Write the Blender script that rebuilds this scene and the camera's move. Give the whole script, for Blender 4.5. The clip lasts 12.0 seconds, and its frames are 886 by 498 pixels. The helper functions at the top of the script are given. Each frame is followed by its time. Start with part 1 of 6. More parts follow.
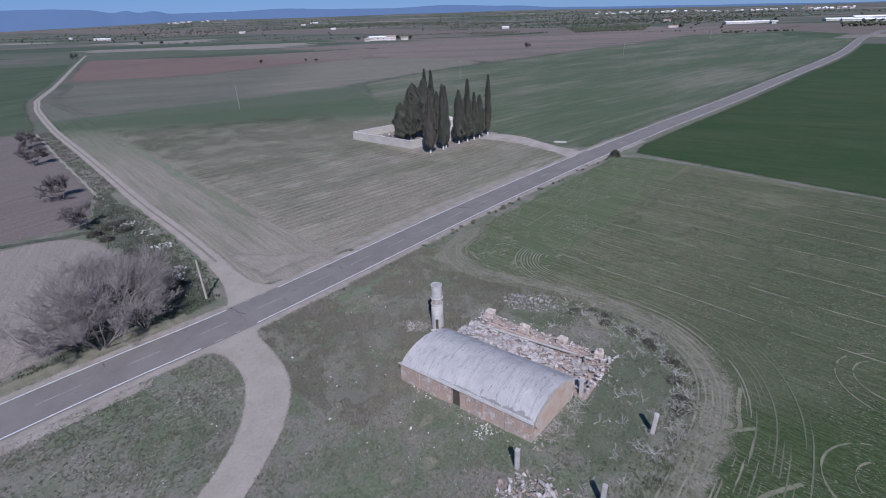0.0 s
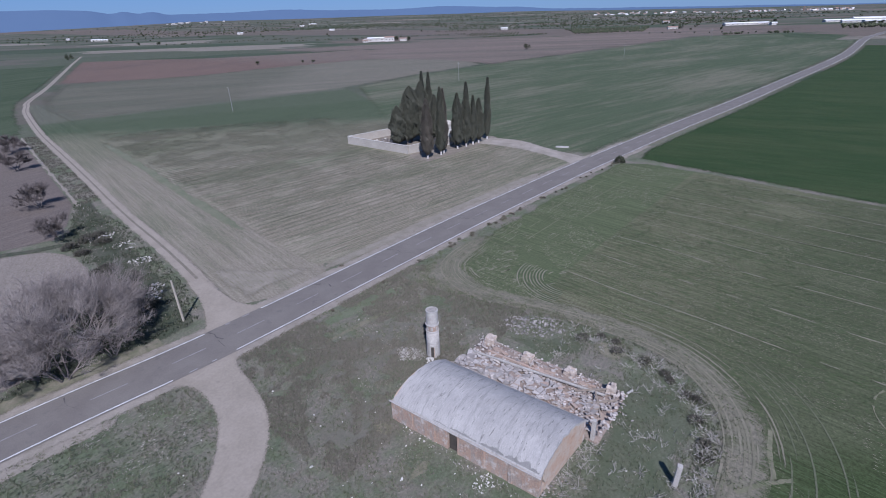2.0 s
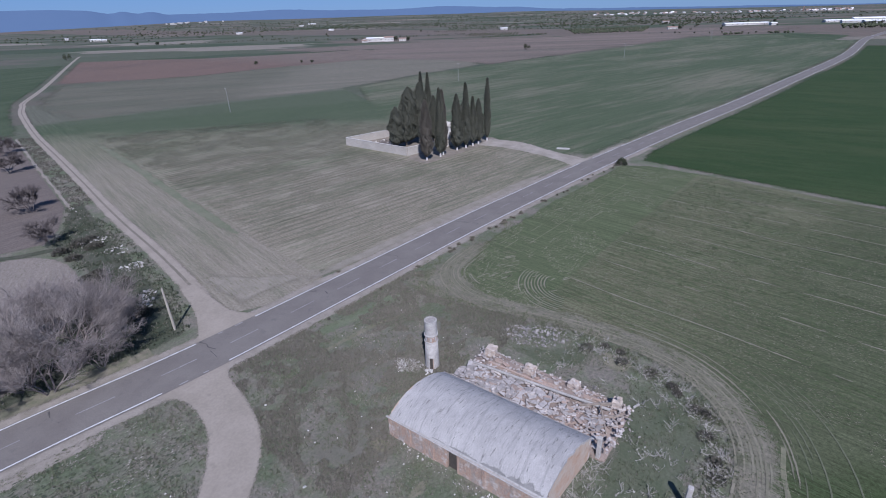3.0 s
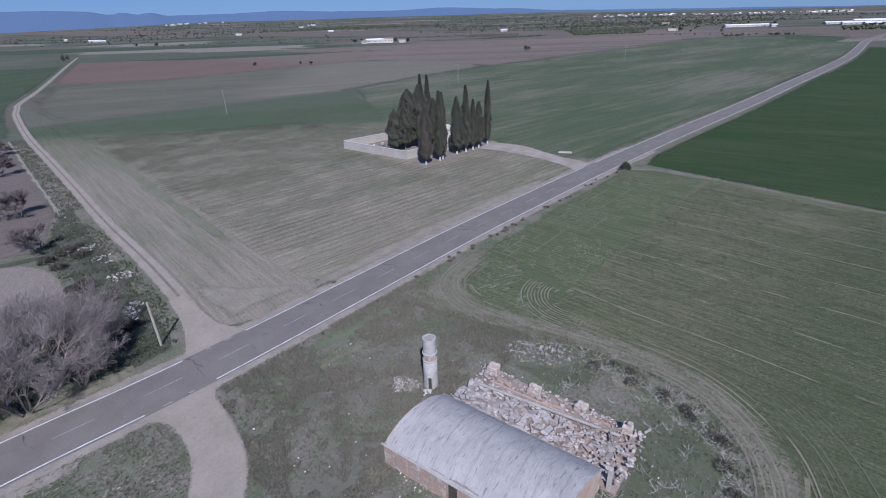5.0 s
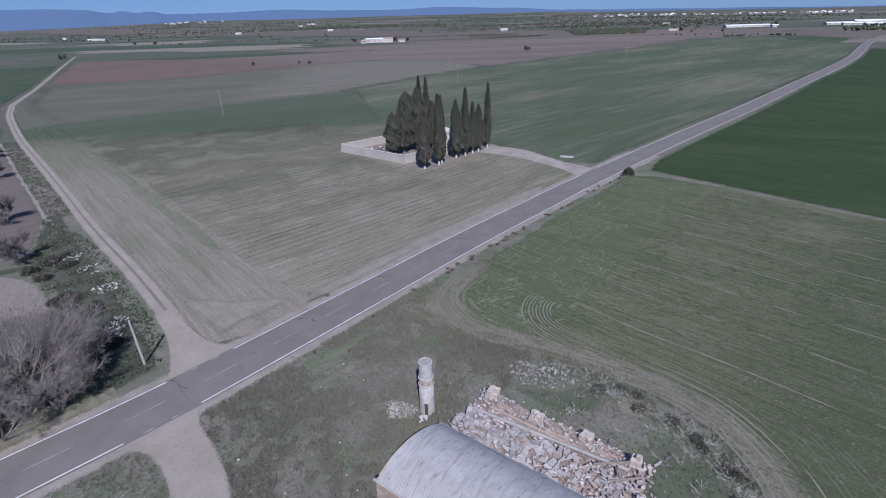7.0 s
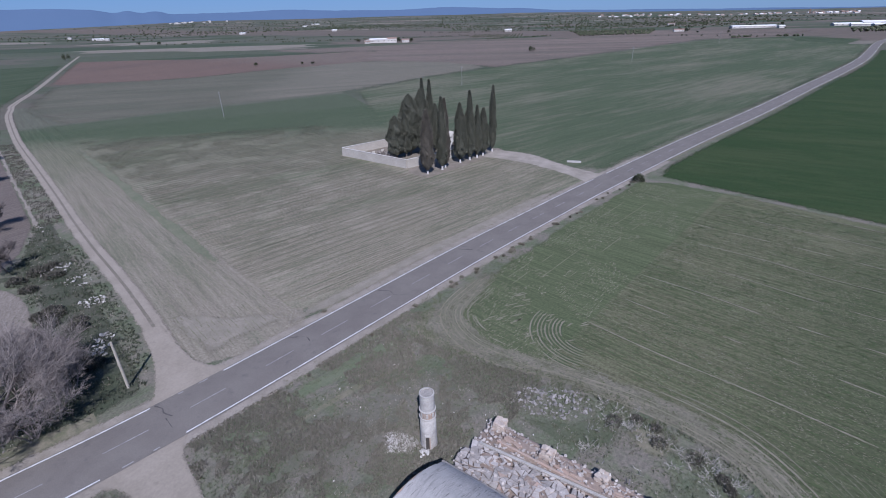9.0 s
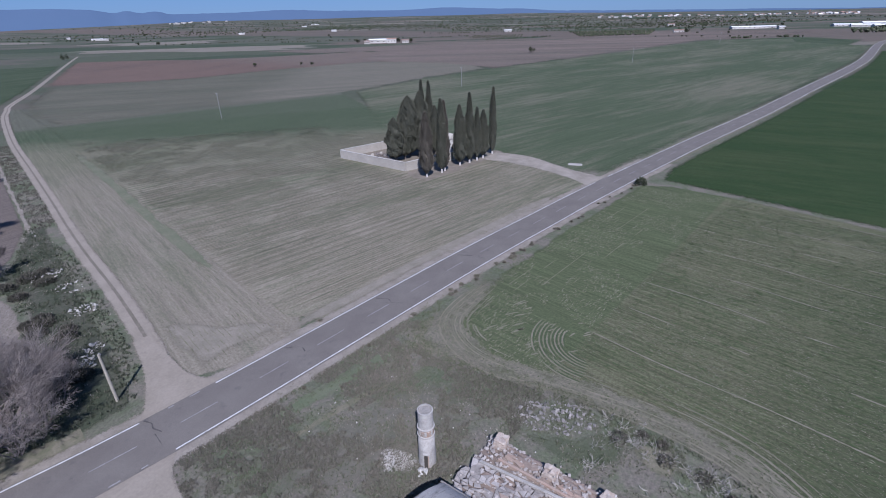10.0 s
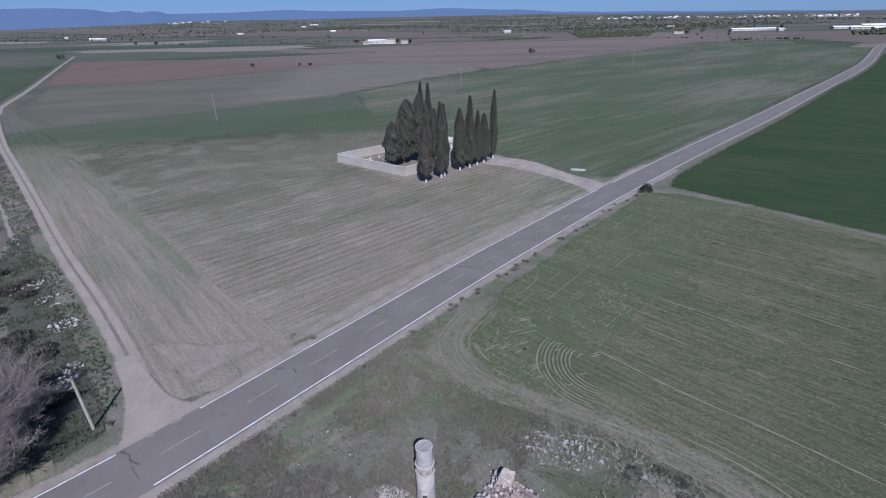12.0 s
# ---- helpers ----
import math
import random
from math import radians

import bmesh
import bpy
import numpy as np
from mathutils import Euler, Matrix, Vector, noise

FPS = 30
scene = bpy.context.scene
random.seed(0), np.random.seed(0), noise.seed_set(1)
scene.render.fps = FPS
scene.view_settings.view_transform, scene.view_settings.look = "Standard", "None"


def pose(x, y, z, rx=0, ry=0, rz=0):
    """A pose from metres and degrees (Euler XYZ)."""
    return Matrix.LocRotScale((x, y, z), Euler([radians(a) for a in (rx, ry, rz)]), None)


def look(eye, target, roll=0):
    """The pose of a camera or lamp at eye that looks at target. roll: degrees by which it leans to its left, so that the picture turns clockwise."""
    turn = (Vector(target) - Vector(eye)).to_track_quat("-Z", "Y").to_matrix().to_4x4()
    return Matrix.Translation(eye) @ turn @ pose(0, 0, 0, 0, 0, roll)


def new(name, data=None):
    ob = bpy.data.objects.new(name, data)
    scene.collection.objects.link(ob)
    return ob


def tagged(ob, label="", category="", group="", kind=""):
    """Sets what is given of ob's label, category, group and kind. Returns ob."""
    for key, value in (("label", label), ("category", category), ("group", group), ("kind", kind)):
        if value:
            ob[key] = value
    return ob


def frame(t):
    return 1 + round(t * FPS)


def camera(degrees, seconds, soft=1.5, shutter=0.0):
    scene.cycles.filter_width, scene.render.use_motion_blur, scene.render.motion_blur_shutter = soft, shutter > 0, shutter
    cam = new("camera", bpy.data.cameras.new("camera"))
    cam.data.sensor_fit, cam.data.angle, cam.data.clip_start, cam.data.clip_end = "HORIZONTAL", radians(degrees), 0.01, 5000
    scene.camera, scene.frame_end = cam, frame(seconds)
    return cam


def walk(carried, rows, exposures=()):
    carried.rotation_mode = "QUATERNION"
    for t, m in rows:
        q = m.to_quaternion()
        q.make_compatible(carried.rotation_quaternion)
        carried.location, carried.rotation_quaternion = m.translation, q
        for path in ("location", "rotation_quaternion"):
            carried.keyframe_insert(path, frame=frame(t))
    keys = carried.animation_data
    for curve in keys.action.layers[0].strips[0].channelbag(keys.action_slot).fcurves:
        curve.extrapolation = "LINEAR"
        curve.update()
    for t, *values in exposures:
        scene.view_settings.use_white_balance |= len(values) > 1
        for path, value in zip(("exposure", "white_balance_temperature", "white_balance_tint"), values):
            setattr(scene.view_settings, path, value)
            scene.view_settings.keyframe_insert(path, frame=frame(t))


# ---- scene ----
SUN, SKY = 3.5, 0.125
EXPOSURES = [(0.0, 0.65, 5550, 19), (12.0, 0.65, 5550, 19)]
cam = camera(84.0, 12.0, soft=1.0)
ROWS = [
    (0.0, 0.000, -0.000, 32.500, -52.393, -25.470, 1.821),
    (0.5, 1.941, 1.472, 32.459, -52.415, -25.379, 1.778),
    (1.0, 3.131, 2.249, 32.426, -52.460, -25.389, 1.759),
    (1.5, 3.690, 2.547, 32.373, -52.474, -25.380, 1.749),
    (2.0, 4.328, 2.975, 32.309, -52.511, -25.363, 1.771),
    (2.5, 5.137, 3.551, 32.293, -52.528, -25.366, 1.772),
    (3.0, 5.833, 4.096, 32.277, -52.568, -25.360, 1.751),
    (5.0, 8.128, 5.830, 32.195, -52.590, -25.229, 1.689),
    (5.5, 8.753, 6.320, 32.224, -52.617, -25.220, 1.673),
    (6.0, 9.411, 6.745, 32.336, -52.609, -25.239, 1.629),
    (6.5, 9.953, 7.098, 32.480, -52.609, -25.266, 1.588),
    (7.0, 10.668, 7.502, 32.622, -52.584, -25.299, 1.556),
    (9.0, 13.643, 9.840, 32.723, -52.157, -25.269, 1.485),
    (9.5, 14.319, 10.365, 32.760, -52.152, -25.238, 1.472),
    (10.0, 15.032, 10.863, 32.844, -52.188, -25.233, 1.438),
    (10.5, 15.688, 11.463, 32.869, -52.213, -25.218, 1.392),
    (11.0, 16.324, 12.063, 32.867, -52.248, -25.181, 1.340),
    (11.5, 17.018, 12.618, 32.880, -52.264, -25.169, 1.286),
    (12.0, 17.689, 13.137, 32.890, -52.266, -25.161, 1.240),
]
walk(cam, [(t, pose(x, y, z, 90 + pitch, roll, yaw)) for t, x, y, z, yaw, pitch, roll in ROWS], EXPOSURES)

# ---- light ----
SUN_DIR = Vector((-0.707 * math.cos(radians(45)), -0.707 * math.cos(radians(45)), math.sin(radians(45))))
world = bpy.data.worlds.new("sky_world")
scene.world = world
world.use_nodes = True
wn = world.node_tree.nodes
sky = wn.new("ShaderNodeTexSky")
sky.sky_type = "NISHITA"
sky.sun_disc = False
sky.sun_elevation = radians(45)
sky.sun_rotation = math.atan2(SUN_DIR.x, SUN_DIR.y)
sky.altitude, sky.air_density, sky.dust_density, sky.ozone_density = 600, 1.0, 0.2, 3.0
even = wn.new("ShaderNodeGamma")
even.inputs[1].default_value = 0.5
world.node_tree.links.new(sky.outputs[0], even.inputs[0])
tint = wn.new("ShaderNodeMix")
tint.data_type, tint.blend_type = "RGBA", "MULTIPLY"
tint.inputs[0].default_value, tint.inputs[7].default_value = 1.0, (0.40, 0.62, 1.0, 1)
world.node_tree.links.new(even.outputs[0], tint.inputs[6])
world.node_tree.links.new(tint.outputs[2], wn["Background"].inputs[0])
wn["Background"].inputs[1].default_value = SKY
sun = new("sun", bpy.data.lights.new("sun", "SUN"))
sun.data.energy, sun.data.angle, sun.data.color = SUN, radians(0.55), (1.0, 0.95, 0.88)
sun.matrix_world = look(SUN_DIR * 100, (0, 0, 0))

# ---- materials ----
class Nodes:
    """A node material under construction: every call adds a node and returns its output."""

    def __init__(self, name, rough=0.9, spec=0.2, metal=0.0):
        self.mat = bpy.data.materials.new(name)
        self.mat.use_nodes = True
        self.tree = self.mat.node_tree
        self.bsdf = self.tree.nodes["Principled BSDF"]
        self.bsdf.inputs["Roughness"].default_value = rough
        self.bsdf.inputs["Specular IOR Level"].default_value = spec
        self.bsdf.inputs["Metallic"].default_value = metal
        self.pos = self.tree.nodes.new("ShaderNodeNewGeometry").outputs["Position"]

    def put(self, socket, value):
        if isinstance(value, bpy.types.NodeSocket):
            self.tree.links.new(value, socket)
        elif isinstance(value, (tuple, list)) and len(value) == 3 and socket.type == "RGBA":
            socket.default_value = (*value, 1)
        else:
            socket.default_value = value

    def math(self, op, a, b=0.0, clamp=False):
        n = self.tree.nodes.new("ShaderNodeMath")
        n.operation, n.use_clamp = op, clamp
        self.put(n.inputs[0], a)
        self.put(n.inputs[1], b)
        return n.outputs[0]

    def turned(self, degrees=0.0, scale=(1, 1, 1), vector=None):
        n = self.tree.nodes.new("ShaderNodeMapping")
        n.inputs["Rotation"].default_value = (0, 0, radians(-degrees))
        m = self.tree.nodes.new("ShaderNodeVectorMath")
        m.operation = "MULTIPLY"
        m.inputs[1].default_value = scale
        self.put(n.inputs["Vector"], vector or self.pos)
        self.tree.links.new(n.outputs[0], m.inputs[0])
        return m.outputs[0]

    def noise(self, scale, detail=4.0, rough=0.6, vector=None, warp=0.0):
        n = self.tree.nodes.new("ShaderNodeTexNoise")
        self.put(n.inputs["Vector"], vector or self.pos)
        n.inputs["Scale"].default_value, n.inputs["Detail"].default_value = scale, detail
        n.inputs["Roughness"].default_value, n.inputs["Distortion"].default_value = rough, warp
        return n.outputs["Fac"]

    def voronoi(self, scale, feature="F1", out="Distance", vector=None, metric="EUCLIDEAN", random=1.0):
        n = self.tree.nodes.new("ShaderNodeTexVoronoi")
        n.feature = feature
        if feature != "DISTANCE_TO_EDGE":
            n.distance = metric
        self.put(n.inputs["Vector"], vector or self.pos)
        n.inputs["Scale"].default_value, n.inputs["Randomness"].default_value = scale, random
        return n.outputs[out]

    def wave(self, scale, distortion=1.0, vector=None, detail=2.0):
        n = self.tree.nodes.new("ShaderNodeTexWave")
        n.bands_direction = "Y"
        self.put(n.inputs["Vector"], vector or self.pos)
        n.inputs["Scale"].default_value, n.inputs["Distortion"].default_value = scale, distortion
        n.inputs["Detail"].default_value, n.inputs["Detail Scale"].default_value = detail, 0.6
        return n.outputs["Fac"]

    def ramp(self, fac, *stops):
        n = self.tree.nodes.new("ShaderNodeValToRGB")
        e = n.color_ramp.elements
        while len(e) < len(stops):
            e.new(0.5)
        for item, (at, colour) in zip(e, stops):
            item.position = at
            item.color = (*colour, 1) if isinstance(colour, tuple) else (colour, colour, colour, 1)
        self.put(n.inputs[0], fac)
        return n.outputs[0]

    def mix(self, fac, a, b, mode="MIX"):
        n = self.tree.nodes.new("ShaderNodeMix")
        n.data_type, n.blend_type = "RGBA", mode
        self.put(n.inputs[0], fac)
        self.put(n.inputs[6], a)
        self.put(n.inputs[7], b)
        return n.outputs[2]

    def step(self, value, low, high):
        n = self.tree.nodes.new("ShaderNodeMapRange")
        n.interpolation_type = "SMOOTHSTEP"
        self.put(n.inputs[0], value)
        n.inputs[1].default_value, n.inputs[2].default_value = low, high
        return n.outputs[0]

    def side(self, a, b, soft, rough=None):
        """0 to the right of the line from a to b, 1 to its left, over soft metres."""
        d = (Vector(b) - Vector(a)).normalized()
        n = self.tree.nodes.new("ShaderNodeVectorMath")
        n.operation = "DOT_PRODUCT"
        self.put(n.inputs[0], self.pos)
        n.inputs[1].default_value = (-d.y, d.x, 0)
        value = self.math("SUBTRACT", n.outputs["Value"], -d.y * a[0] + d.x * a[1])
        if rough is not None:
            value = self.math("ADD", value, rough)
        return self.step(value, -soft, soft)

    def random(self):
        return self.tree.nodes.new("ShaderNodeObjectInfo").outputs["Random"]

    def island(self):
        return self.tree.nodes.new("ShaderNodeNewGeometry").outputs["Random Per Island"]

    def done(self, colour, bump=None, strength=0.3, depth=0.05, rough=None, soft=0.0):
        self.put(self.bsdf.inputs["Base Color"], colour)
        if soft:
            # the sheet thins out towards its outline in uneven crumbs
            a = self.tree.nodes.new("ShaderNodeAttribute")
            a.attribute_name = "edge"
            coarse = self.math("SUBTRACT", self.noise(soft, 3, 0.6), 0.5)
            grains = self.math("SUBTRACT", self.noise(soft * 8, 4, 0.8), 0.5)
            crumbs = self.math("ADD", self.math("MULTIPLY", coarse, 0.9), self.math("MULTIPLY", grains, 1.8))
            self.put(self.bsdf.inputs["Alpha"], self.math("GREATER_THAN", self.math("ADD", a.outputs["Fac"], crumbs), 0.5))
        if rough is not None:
            self.put(self.bsdf.inputs["Roughness"], rough)
        if bump is not None:
            n = self.tree.nodes.new("ShaderNodeBump")
            n.inputs["Strength"].default_value, n.inputs["Distance"].default_value = strength, depth
            self.put(n.inputs["Height"], bump)
            self.tree.links.new(n.outputs[0], self.bsdf.inputs["Normal"])
        return self.mat


def plain(name, a, b, scale, fine, rough=0.9, strength=0.3, depth=0.03, c=None, spec=0.2, per=None, metal=0.0, soft=0.0, grain=0.55):
    """Two colours mottled at one scale, grained at a finer one; c: a third colour in sparse stains."""
    k = Nodes(name, rough, spec, metal)
    big, small = k.noise(scale), k.noise(fine, 6.0, 0.7)
    col = k.mix(k.ramp(big, (0.35, 0.0), (0.65, 1.0)), a, b)
    col = k.mix(grain, col, k.ramp(small, (0.3, 0.45), (0.7, 1.0)), "MULTIPLY")
    lift = 1 + 0.51 * grain
    col = k.mix(1.0, col, (lift, lift, lift), "MULTIPLY")
    if c:
        col = k.mix(k.ramp(k.noise(scale * 2.7, 5.0), (0.6, 0.0), (0.72, 0.8)), col, c)
    if per:
        fac = k.random() if per == "object" else k.island()
        col = k.mix(1.0, col, k.ramp(fac, (0.0, 0.72), (1.0, 1.2)), "MULTIPLY")
    return k.done(col, small, strength, depth, soft=soft)


def weed_ground():
    """Rough winter grass on grey-brown soil; far away a patchwork of fields."""
    k = Nodes("weedy_ground", 0.95, 0.1)
    n1, n2, n3 = k.noise(0.16, 5, 0.65, warp=0.6), k.noise(0.7, 6, 0.72), k.noise(3.6, 8, 0.82)
    n4, n5 = k.noise(0.33, 6, 0.7), k.noise(1.9, 6, 0.75)
    near = k.mix(k.ramp(n1, (0.40, 0.0), (0.58, 1.0)), (0.098, 0.114, 0.072), (0.162, 0.146, 0.122))
    near = k.mix(k.ramp(n4, (0.49, 0.0), (0.64, 0.7)), near, (0.112, 0.130, 0.078))
    near = k.mix(k.ramp(n2, (0.52, 0.0), (0.66, 0.6)), near, (0.178, 0.160, 0.132))
    near = k.mix(k.ramp(n2, (0.30, 0.5), (0.42, 0.0)), near, (0.082, 0.088, 0.060))
    near = k.mix(k.ramp(n5, (0.60, 0.0), (0.70, 0.5)), near, (0.21, 0.195, 0.16))
    near = k.mix(0.8, near, k.ramp(n3, (0.28, 0.36), (0.5, 1.0), (0.72, 1.7)), "MULTIPLY")
    # far patchwork: boxes of crops, ploughland and stubble
    v = k.turned(126, (1 / 260, 1 / 85, 0.0))
    w = k.tree.nodes.new("ShaderNodeVectorMath")
    w.operation = "ADD"
    k.put(w.inputs[0], v)
    wob = k.tree.nodes.new("ShaderNodeTexNoise")
    wob.inputs["Scale"].default_value = 1.3
    k.put(wob.inputs["Vector"], v)
    sc = k.tree.nodes.new("ShaderNodeVectorMath")
    sc.operation = "SCALE"
    k.put(sc.inputs[0], wob.outputs["Color"])
    sc.inputs["Scale"].default_value = 0.6
    k.put(w.inputs[1], sc.outputs[0])
    cell = k.voronoi(1.0, "F1", "Color", w.outputs[0], "CHEBYCHEV", 0.9)
    sep = k.tree.nodes.new("ShaderNodeSeparateColor")
    k.put(sep.inputs[0], cell)
    far = k.ramp(sep.outputs[0], (0.0, (0.058, 0.080, 0.048)), (0.14, (0.128, 0.118, 0.094)), (0.28, (0.088, 0.102, 0.068)),
                 (0.44, (0.150, 0.124, 0.102)), (0.56, (0.105, 0.110, 0.080)), (0.70, (0.060, 0.082, 0.046)), (0.82, (0.120, 0.112, 0.088)), (0.93, (0.235, 0.21, 0.172)))
    far.node.color_ramp.interpolation = "CONSTANT"
    far = k.mix(k.ramp(k.noise(0.006, 5, 0.6, k.turned(18, (1, 3, 1))), (0.35, 0.0), (0.8, 0.45)), far, (0.112, 0.108, 0.086))
    # brown ploughland below the long shed
    shift = k.math("MULTIPLY", k.math("SUBTRACT", k.noise(0.01, 4), 0.5), 60)
    tilled = k.math("MULTIPLY", k.side((810, 600), (805, 0), 8, shift), k.math("SUBTRACT", 1.0, k.side((1090, 600), (1080, 0), 12, shift)))
    far = k.mix(k.math("MULTIPLY", tilled, 0.85), far, (0.150, 0.122, 0.102))
    dots = k.ramp(k.voronoi(0.045), (0.14, 1.0), (0.24, 0.0))
    groves = k.ramp(k.noise(0.0022, 3), (0.5, 0.0), (0.56, 1.0))
    far = k.mix(k.math("MULTIPLY", dots, groves), far, (0.055, 0.065, 0.045))
    far = k.mix(0.5, far, k.ramp(k.noise(0.09, 6, 0.7), (0.3, 0.5), (0.7, 1.0)), "MULTIPLY")
    ln = k.tree.nodes.new("ShaderNodeVectorMath")
    ln.operation = "LENGTH"
    k.put(ln.inputs[0], k.pos)
    dist = k.math("ADD", ln.outputs["Value"], k.math("MULTIPLY", k.noise(0.02), 120))
    return k.done(k.mix(k.step(dist, 230, 330), near, far), n3, 0.5, 0.12)


def field(name, soil, green, angle, cover=0.5, streak=0.25, row=0.7, rowdepth=0.5, patch=0.03, extra=None, dark=None, fineline=1.1, linedepth=None, stretch=0.08, soft=1.2):
    """A field whose growth runs in rows at an angle: soil and green mixed in long streaks, with fine rows over them."""
    k = Nodes(name, 0.95, 0.08)
    along = k.turned(angle, (stretch, 1.0, 1.0))
    s1 = k.noise(streak, 5, 0.65, along)
    s2 = k.noise(patch * 1.6, 5, 0.6, k.turned(angle, (0.28, 1.0, 1.0)))
    fine = k.noise(2.2, 6, 0.75, k.turned(angle, (0.35, 1.0, 1.0)))
    grow = k.math("ADD", k.math("MULTIPLY", s1, 0.42), k.math("MULTIPLY", s2, 0.58))
    grow = k.math("ADD", grow, k.math("MULTIPLY", k.math("SUBTRACT", fine, 0.5), 0.35))
    col = k.mix(k.step(grow, 0.58 - cover * 0.3, 0.80 - cover * 0.3), soil, green)
    if extra:
        for a, b, blur, colour, amount, uneven in extra:
            mask = k.side(a, b, blur, k.math("MULTIPLY", k.math("SUBTRACT", k.noise(1.5 / uneven, 5), 0.5), uneven))
            amount2 = k.math("MULTIPLY", mask, k.ramp(s1, (0.3, amount), (0.75, amount * 0.75)))
            col = k.mix(amount2, col, colour)
    rows = k.wave(row, 3.5, k.turned(angle, (0.35, 1, 1)), 4)
    fade = k.math("MULTIPLY", k.ramp(k.noise(0.06, 4, 0.6), (0.35, 0.15), (0.65, 1.0)), rowdepth)
    col = k.mix(fade, col, k.ramp(rows, (0.0, 0.5), (0.3, 1.0), (1.0, 1.12)), "MULTIPLY")
    lines = k.noise(fineline, 4, 0.75, k.turned(angle, (0.03, 1.0, 1.0)))
    col = k.mix(linedepth if linedepth is not None else min(1.0, rowdepth * 2.0), col, k.ramp(lines, (0.34, 0.66), (0.5, 1.0), (0.66, 1.32)), "MULTIPLY")
    if dark:
        col = k.mix(k.ramp(k.noise(0.05, 4, 0.6), (0.45, 0.0), (0.62, 0.8)), col, dark)
    col = k.mix(0.9, col, k.ramp(k.noise(3.4, 7, 0.85), (0.3, 0.38), (0.7, 1.46)), "MULTIPLY")
    return k.done(col, fine, 0.4, 0.1, soft=soft)


mat_ground = weed_ground()
BANDS = [((46, 150), (124, 96), 26, (0.124, 0.132, 0.084), 0.62, 44), ((54, 204), (126, 130), 11, (0.060, 0.084, 0.048), 0.95, 26),
         ((78, 218), (172, 158), 5, (0.088, 0.104, 0.068), 0.8, 14), ((62, 238), (193, 200), 4, (0.128, 0.126, 0.098), 0.9, 12)]
mat_north = field("sparse_cereal", (0.242, 0.216, 0.168), (0.136, 0.143, 0.094), -9, 0.50, 0.75, 0.19, 0.5, fineline=2.4, linedepth=0.4, stretch=0.12,
                  extra=BANDS)
mat_head = field("headland", (0.228, 0.204, 0.162), (0.156, 0.155, 0.110), 80, 0.42, 0.4, 0.16, 0.12, fineline=1.6, linedepth=0.45, stretch=0.12, extra=BANDS)
mat_seam = plain("headland_seam", (0.118, 0.128, 0.083), (0.146, 0.146, 0.102), 0.25, 3, 0.95, 0.4, 0.05, soft=0.5)
mat_crop = field("young_cereal", (0.132, 0.131, 0.078), (0.072, 0.095, 0.043), 83, 0.54, 1.7, 0.22, 0.10, fineline=2.4, linedepth=0.75, stretch=0.04, patch=0.10,
                 extra=[((57, 27.0), (92, 25.0), 0.3, (0.061, 0.097, 0.038), 0.9, 0.8), ((110, -2), (46, 11), 9, (0.038, 0.058, 0.023), 0.95, 14.0), ((38, 3), (52, -10), 3, (0.118, 0.118, 0.078), 0.5, 6.0)])
mat_dark = field("dense_cereal", (0.047, 0.066, 0.029), (0.032, 0.055, 0.022), 95, 0.7, 0.25, 0.1, 0.12, stretch=0.35, patch=0.05)
mat_plough = field("ploughed_soil", (0.148, 0.125, 0.110), (0.136, 0.113, 0.098), 10, 0.5, 0.3, 0.3, 0.25)
mat_grey = field("harrowed_soil", (0.226, 0.197, 0.168), (0.182, 0.16, 0.135), 62, 0.5, 0.6, 0.24, 0.10)
mat_brown = field("red_ploughland", (0.152, 0.110, 0.090), (0.126, 0.096, 0.080), 15, 0.5, 0.1, 0.2, 0.2, patch=0.012, soft=0.08,
                  extra=[((290, 600), (290, 200), 40, (0.165, 0.142, 0.118), 0.7, 60)])
mat_east = field("east_cereal", (0.150, 0.145, 0.105), (0.074, 0.095, 0.056), -12, 0.78, 0.35, 0.3, 0.2, patch=0.02, stretch=0.1, soft=0.3)
mat_green2 = field("green_strip", (0.074, 0.092, 0.056), (0.052, 0.072, 0.040), 20, 0.6, 0.12, 0.2, 0.1, soft=0.15)
mat_fallow = field("fallow", (0.128, 0.122, 0.093), (0.098, 0.103, 0.075), -32, 0.5, 0.10, 0.05, 0.1, fineline=0.35, linedepth=0.4, soft=0.10, stretch=0.04,
                   extra=[((270, 345), (150, 232), 22, (0.195, 0.176, 0.142), 0.5, 40)])
mat_pink = field("pink_ploughland", (0.168, 0.137, 0.115), (0.128, 0.112, 0.092), 126, 0.5, 0.03, 0.2, 0.1, patch=0.008, soft=0.05, fineline=0.06, linedepth=0.6)
mat_weedy = field("lush_weeds", (0.090, 0.090, 0.068), (0.062, 0.072, 0.048), 80, 0.6, 0.6, 0.3, 0.05, patch=0.2, stretch=0.5, soft=1.2)
mat_verge = plain("straw_verge", (0.175, 0.158, 0.118), (0.115, 0.115, 0.075), 0.9, 6, 0.95, 0.5, 0.06, (0.22, 0.20, 0.16), soft=1.6)
mat_drill = plain("drill_row_shade", (0.140, 0.134, 0.095), (0.115, 0.118, 0.080), 0.3, 5, 0.95)
mat_margin = field("bare_margin", (0.180, 0.165, 0.128), (0.118, 0.120, 0.080), 90, 0.50, 0.8, 0.4, 0.06, patch=0.4, stretch=0.5, soft=2.4)
mat_bare = plain("bare_trampled_soil", (0.222, 0.198, 0.162), (0.178, 0.162, 0.128), 0.5, 5, 0.95, 0.4, 0.05, (0.15, 0.14, 0.105), soft=2.4)
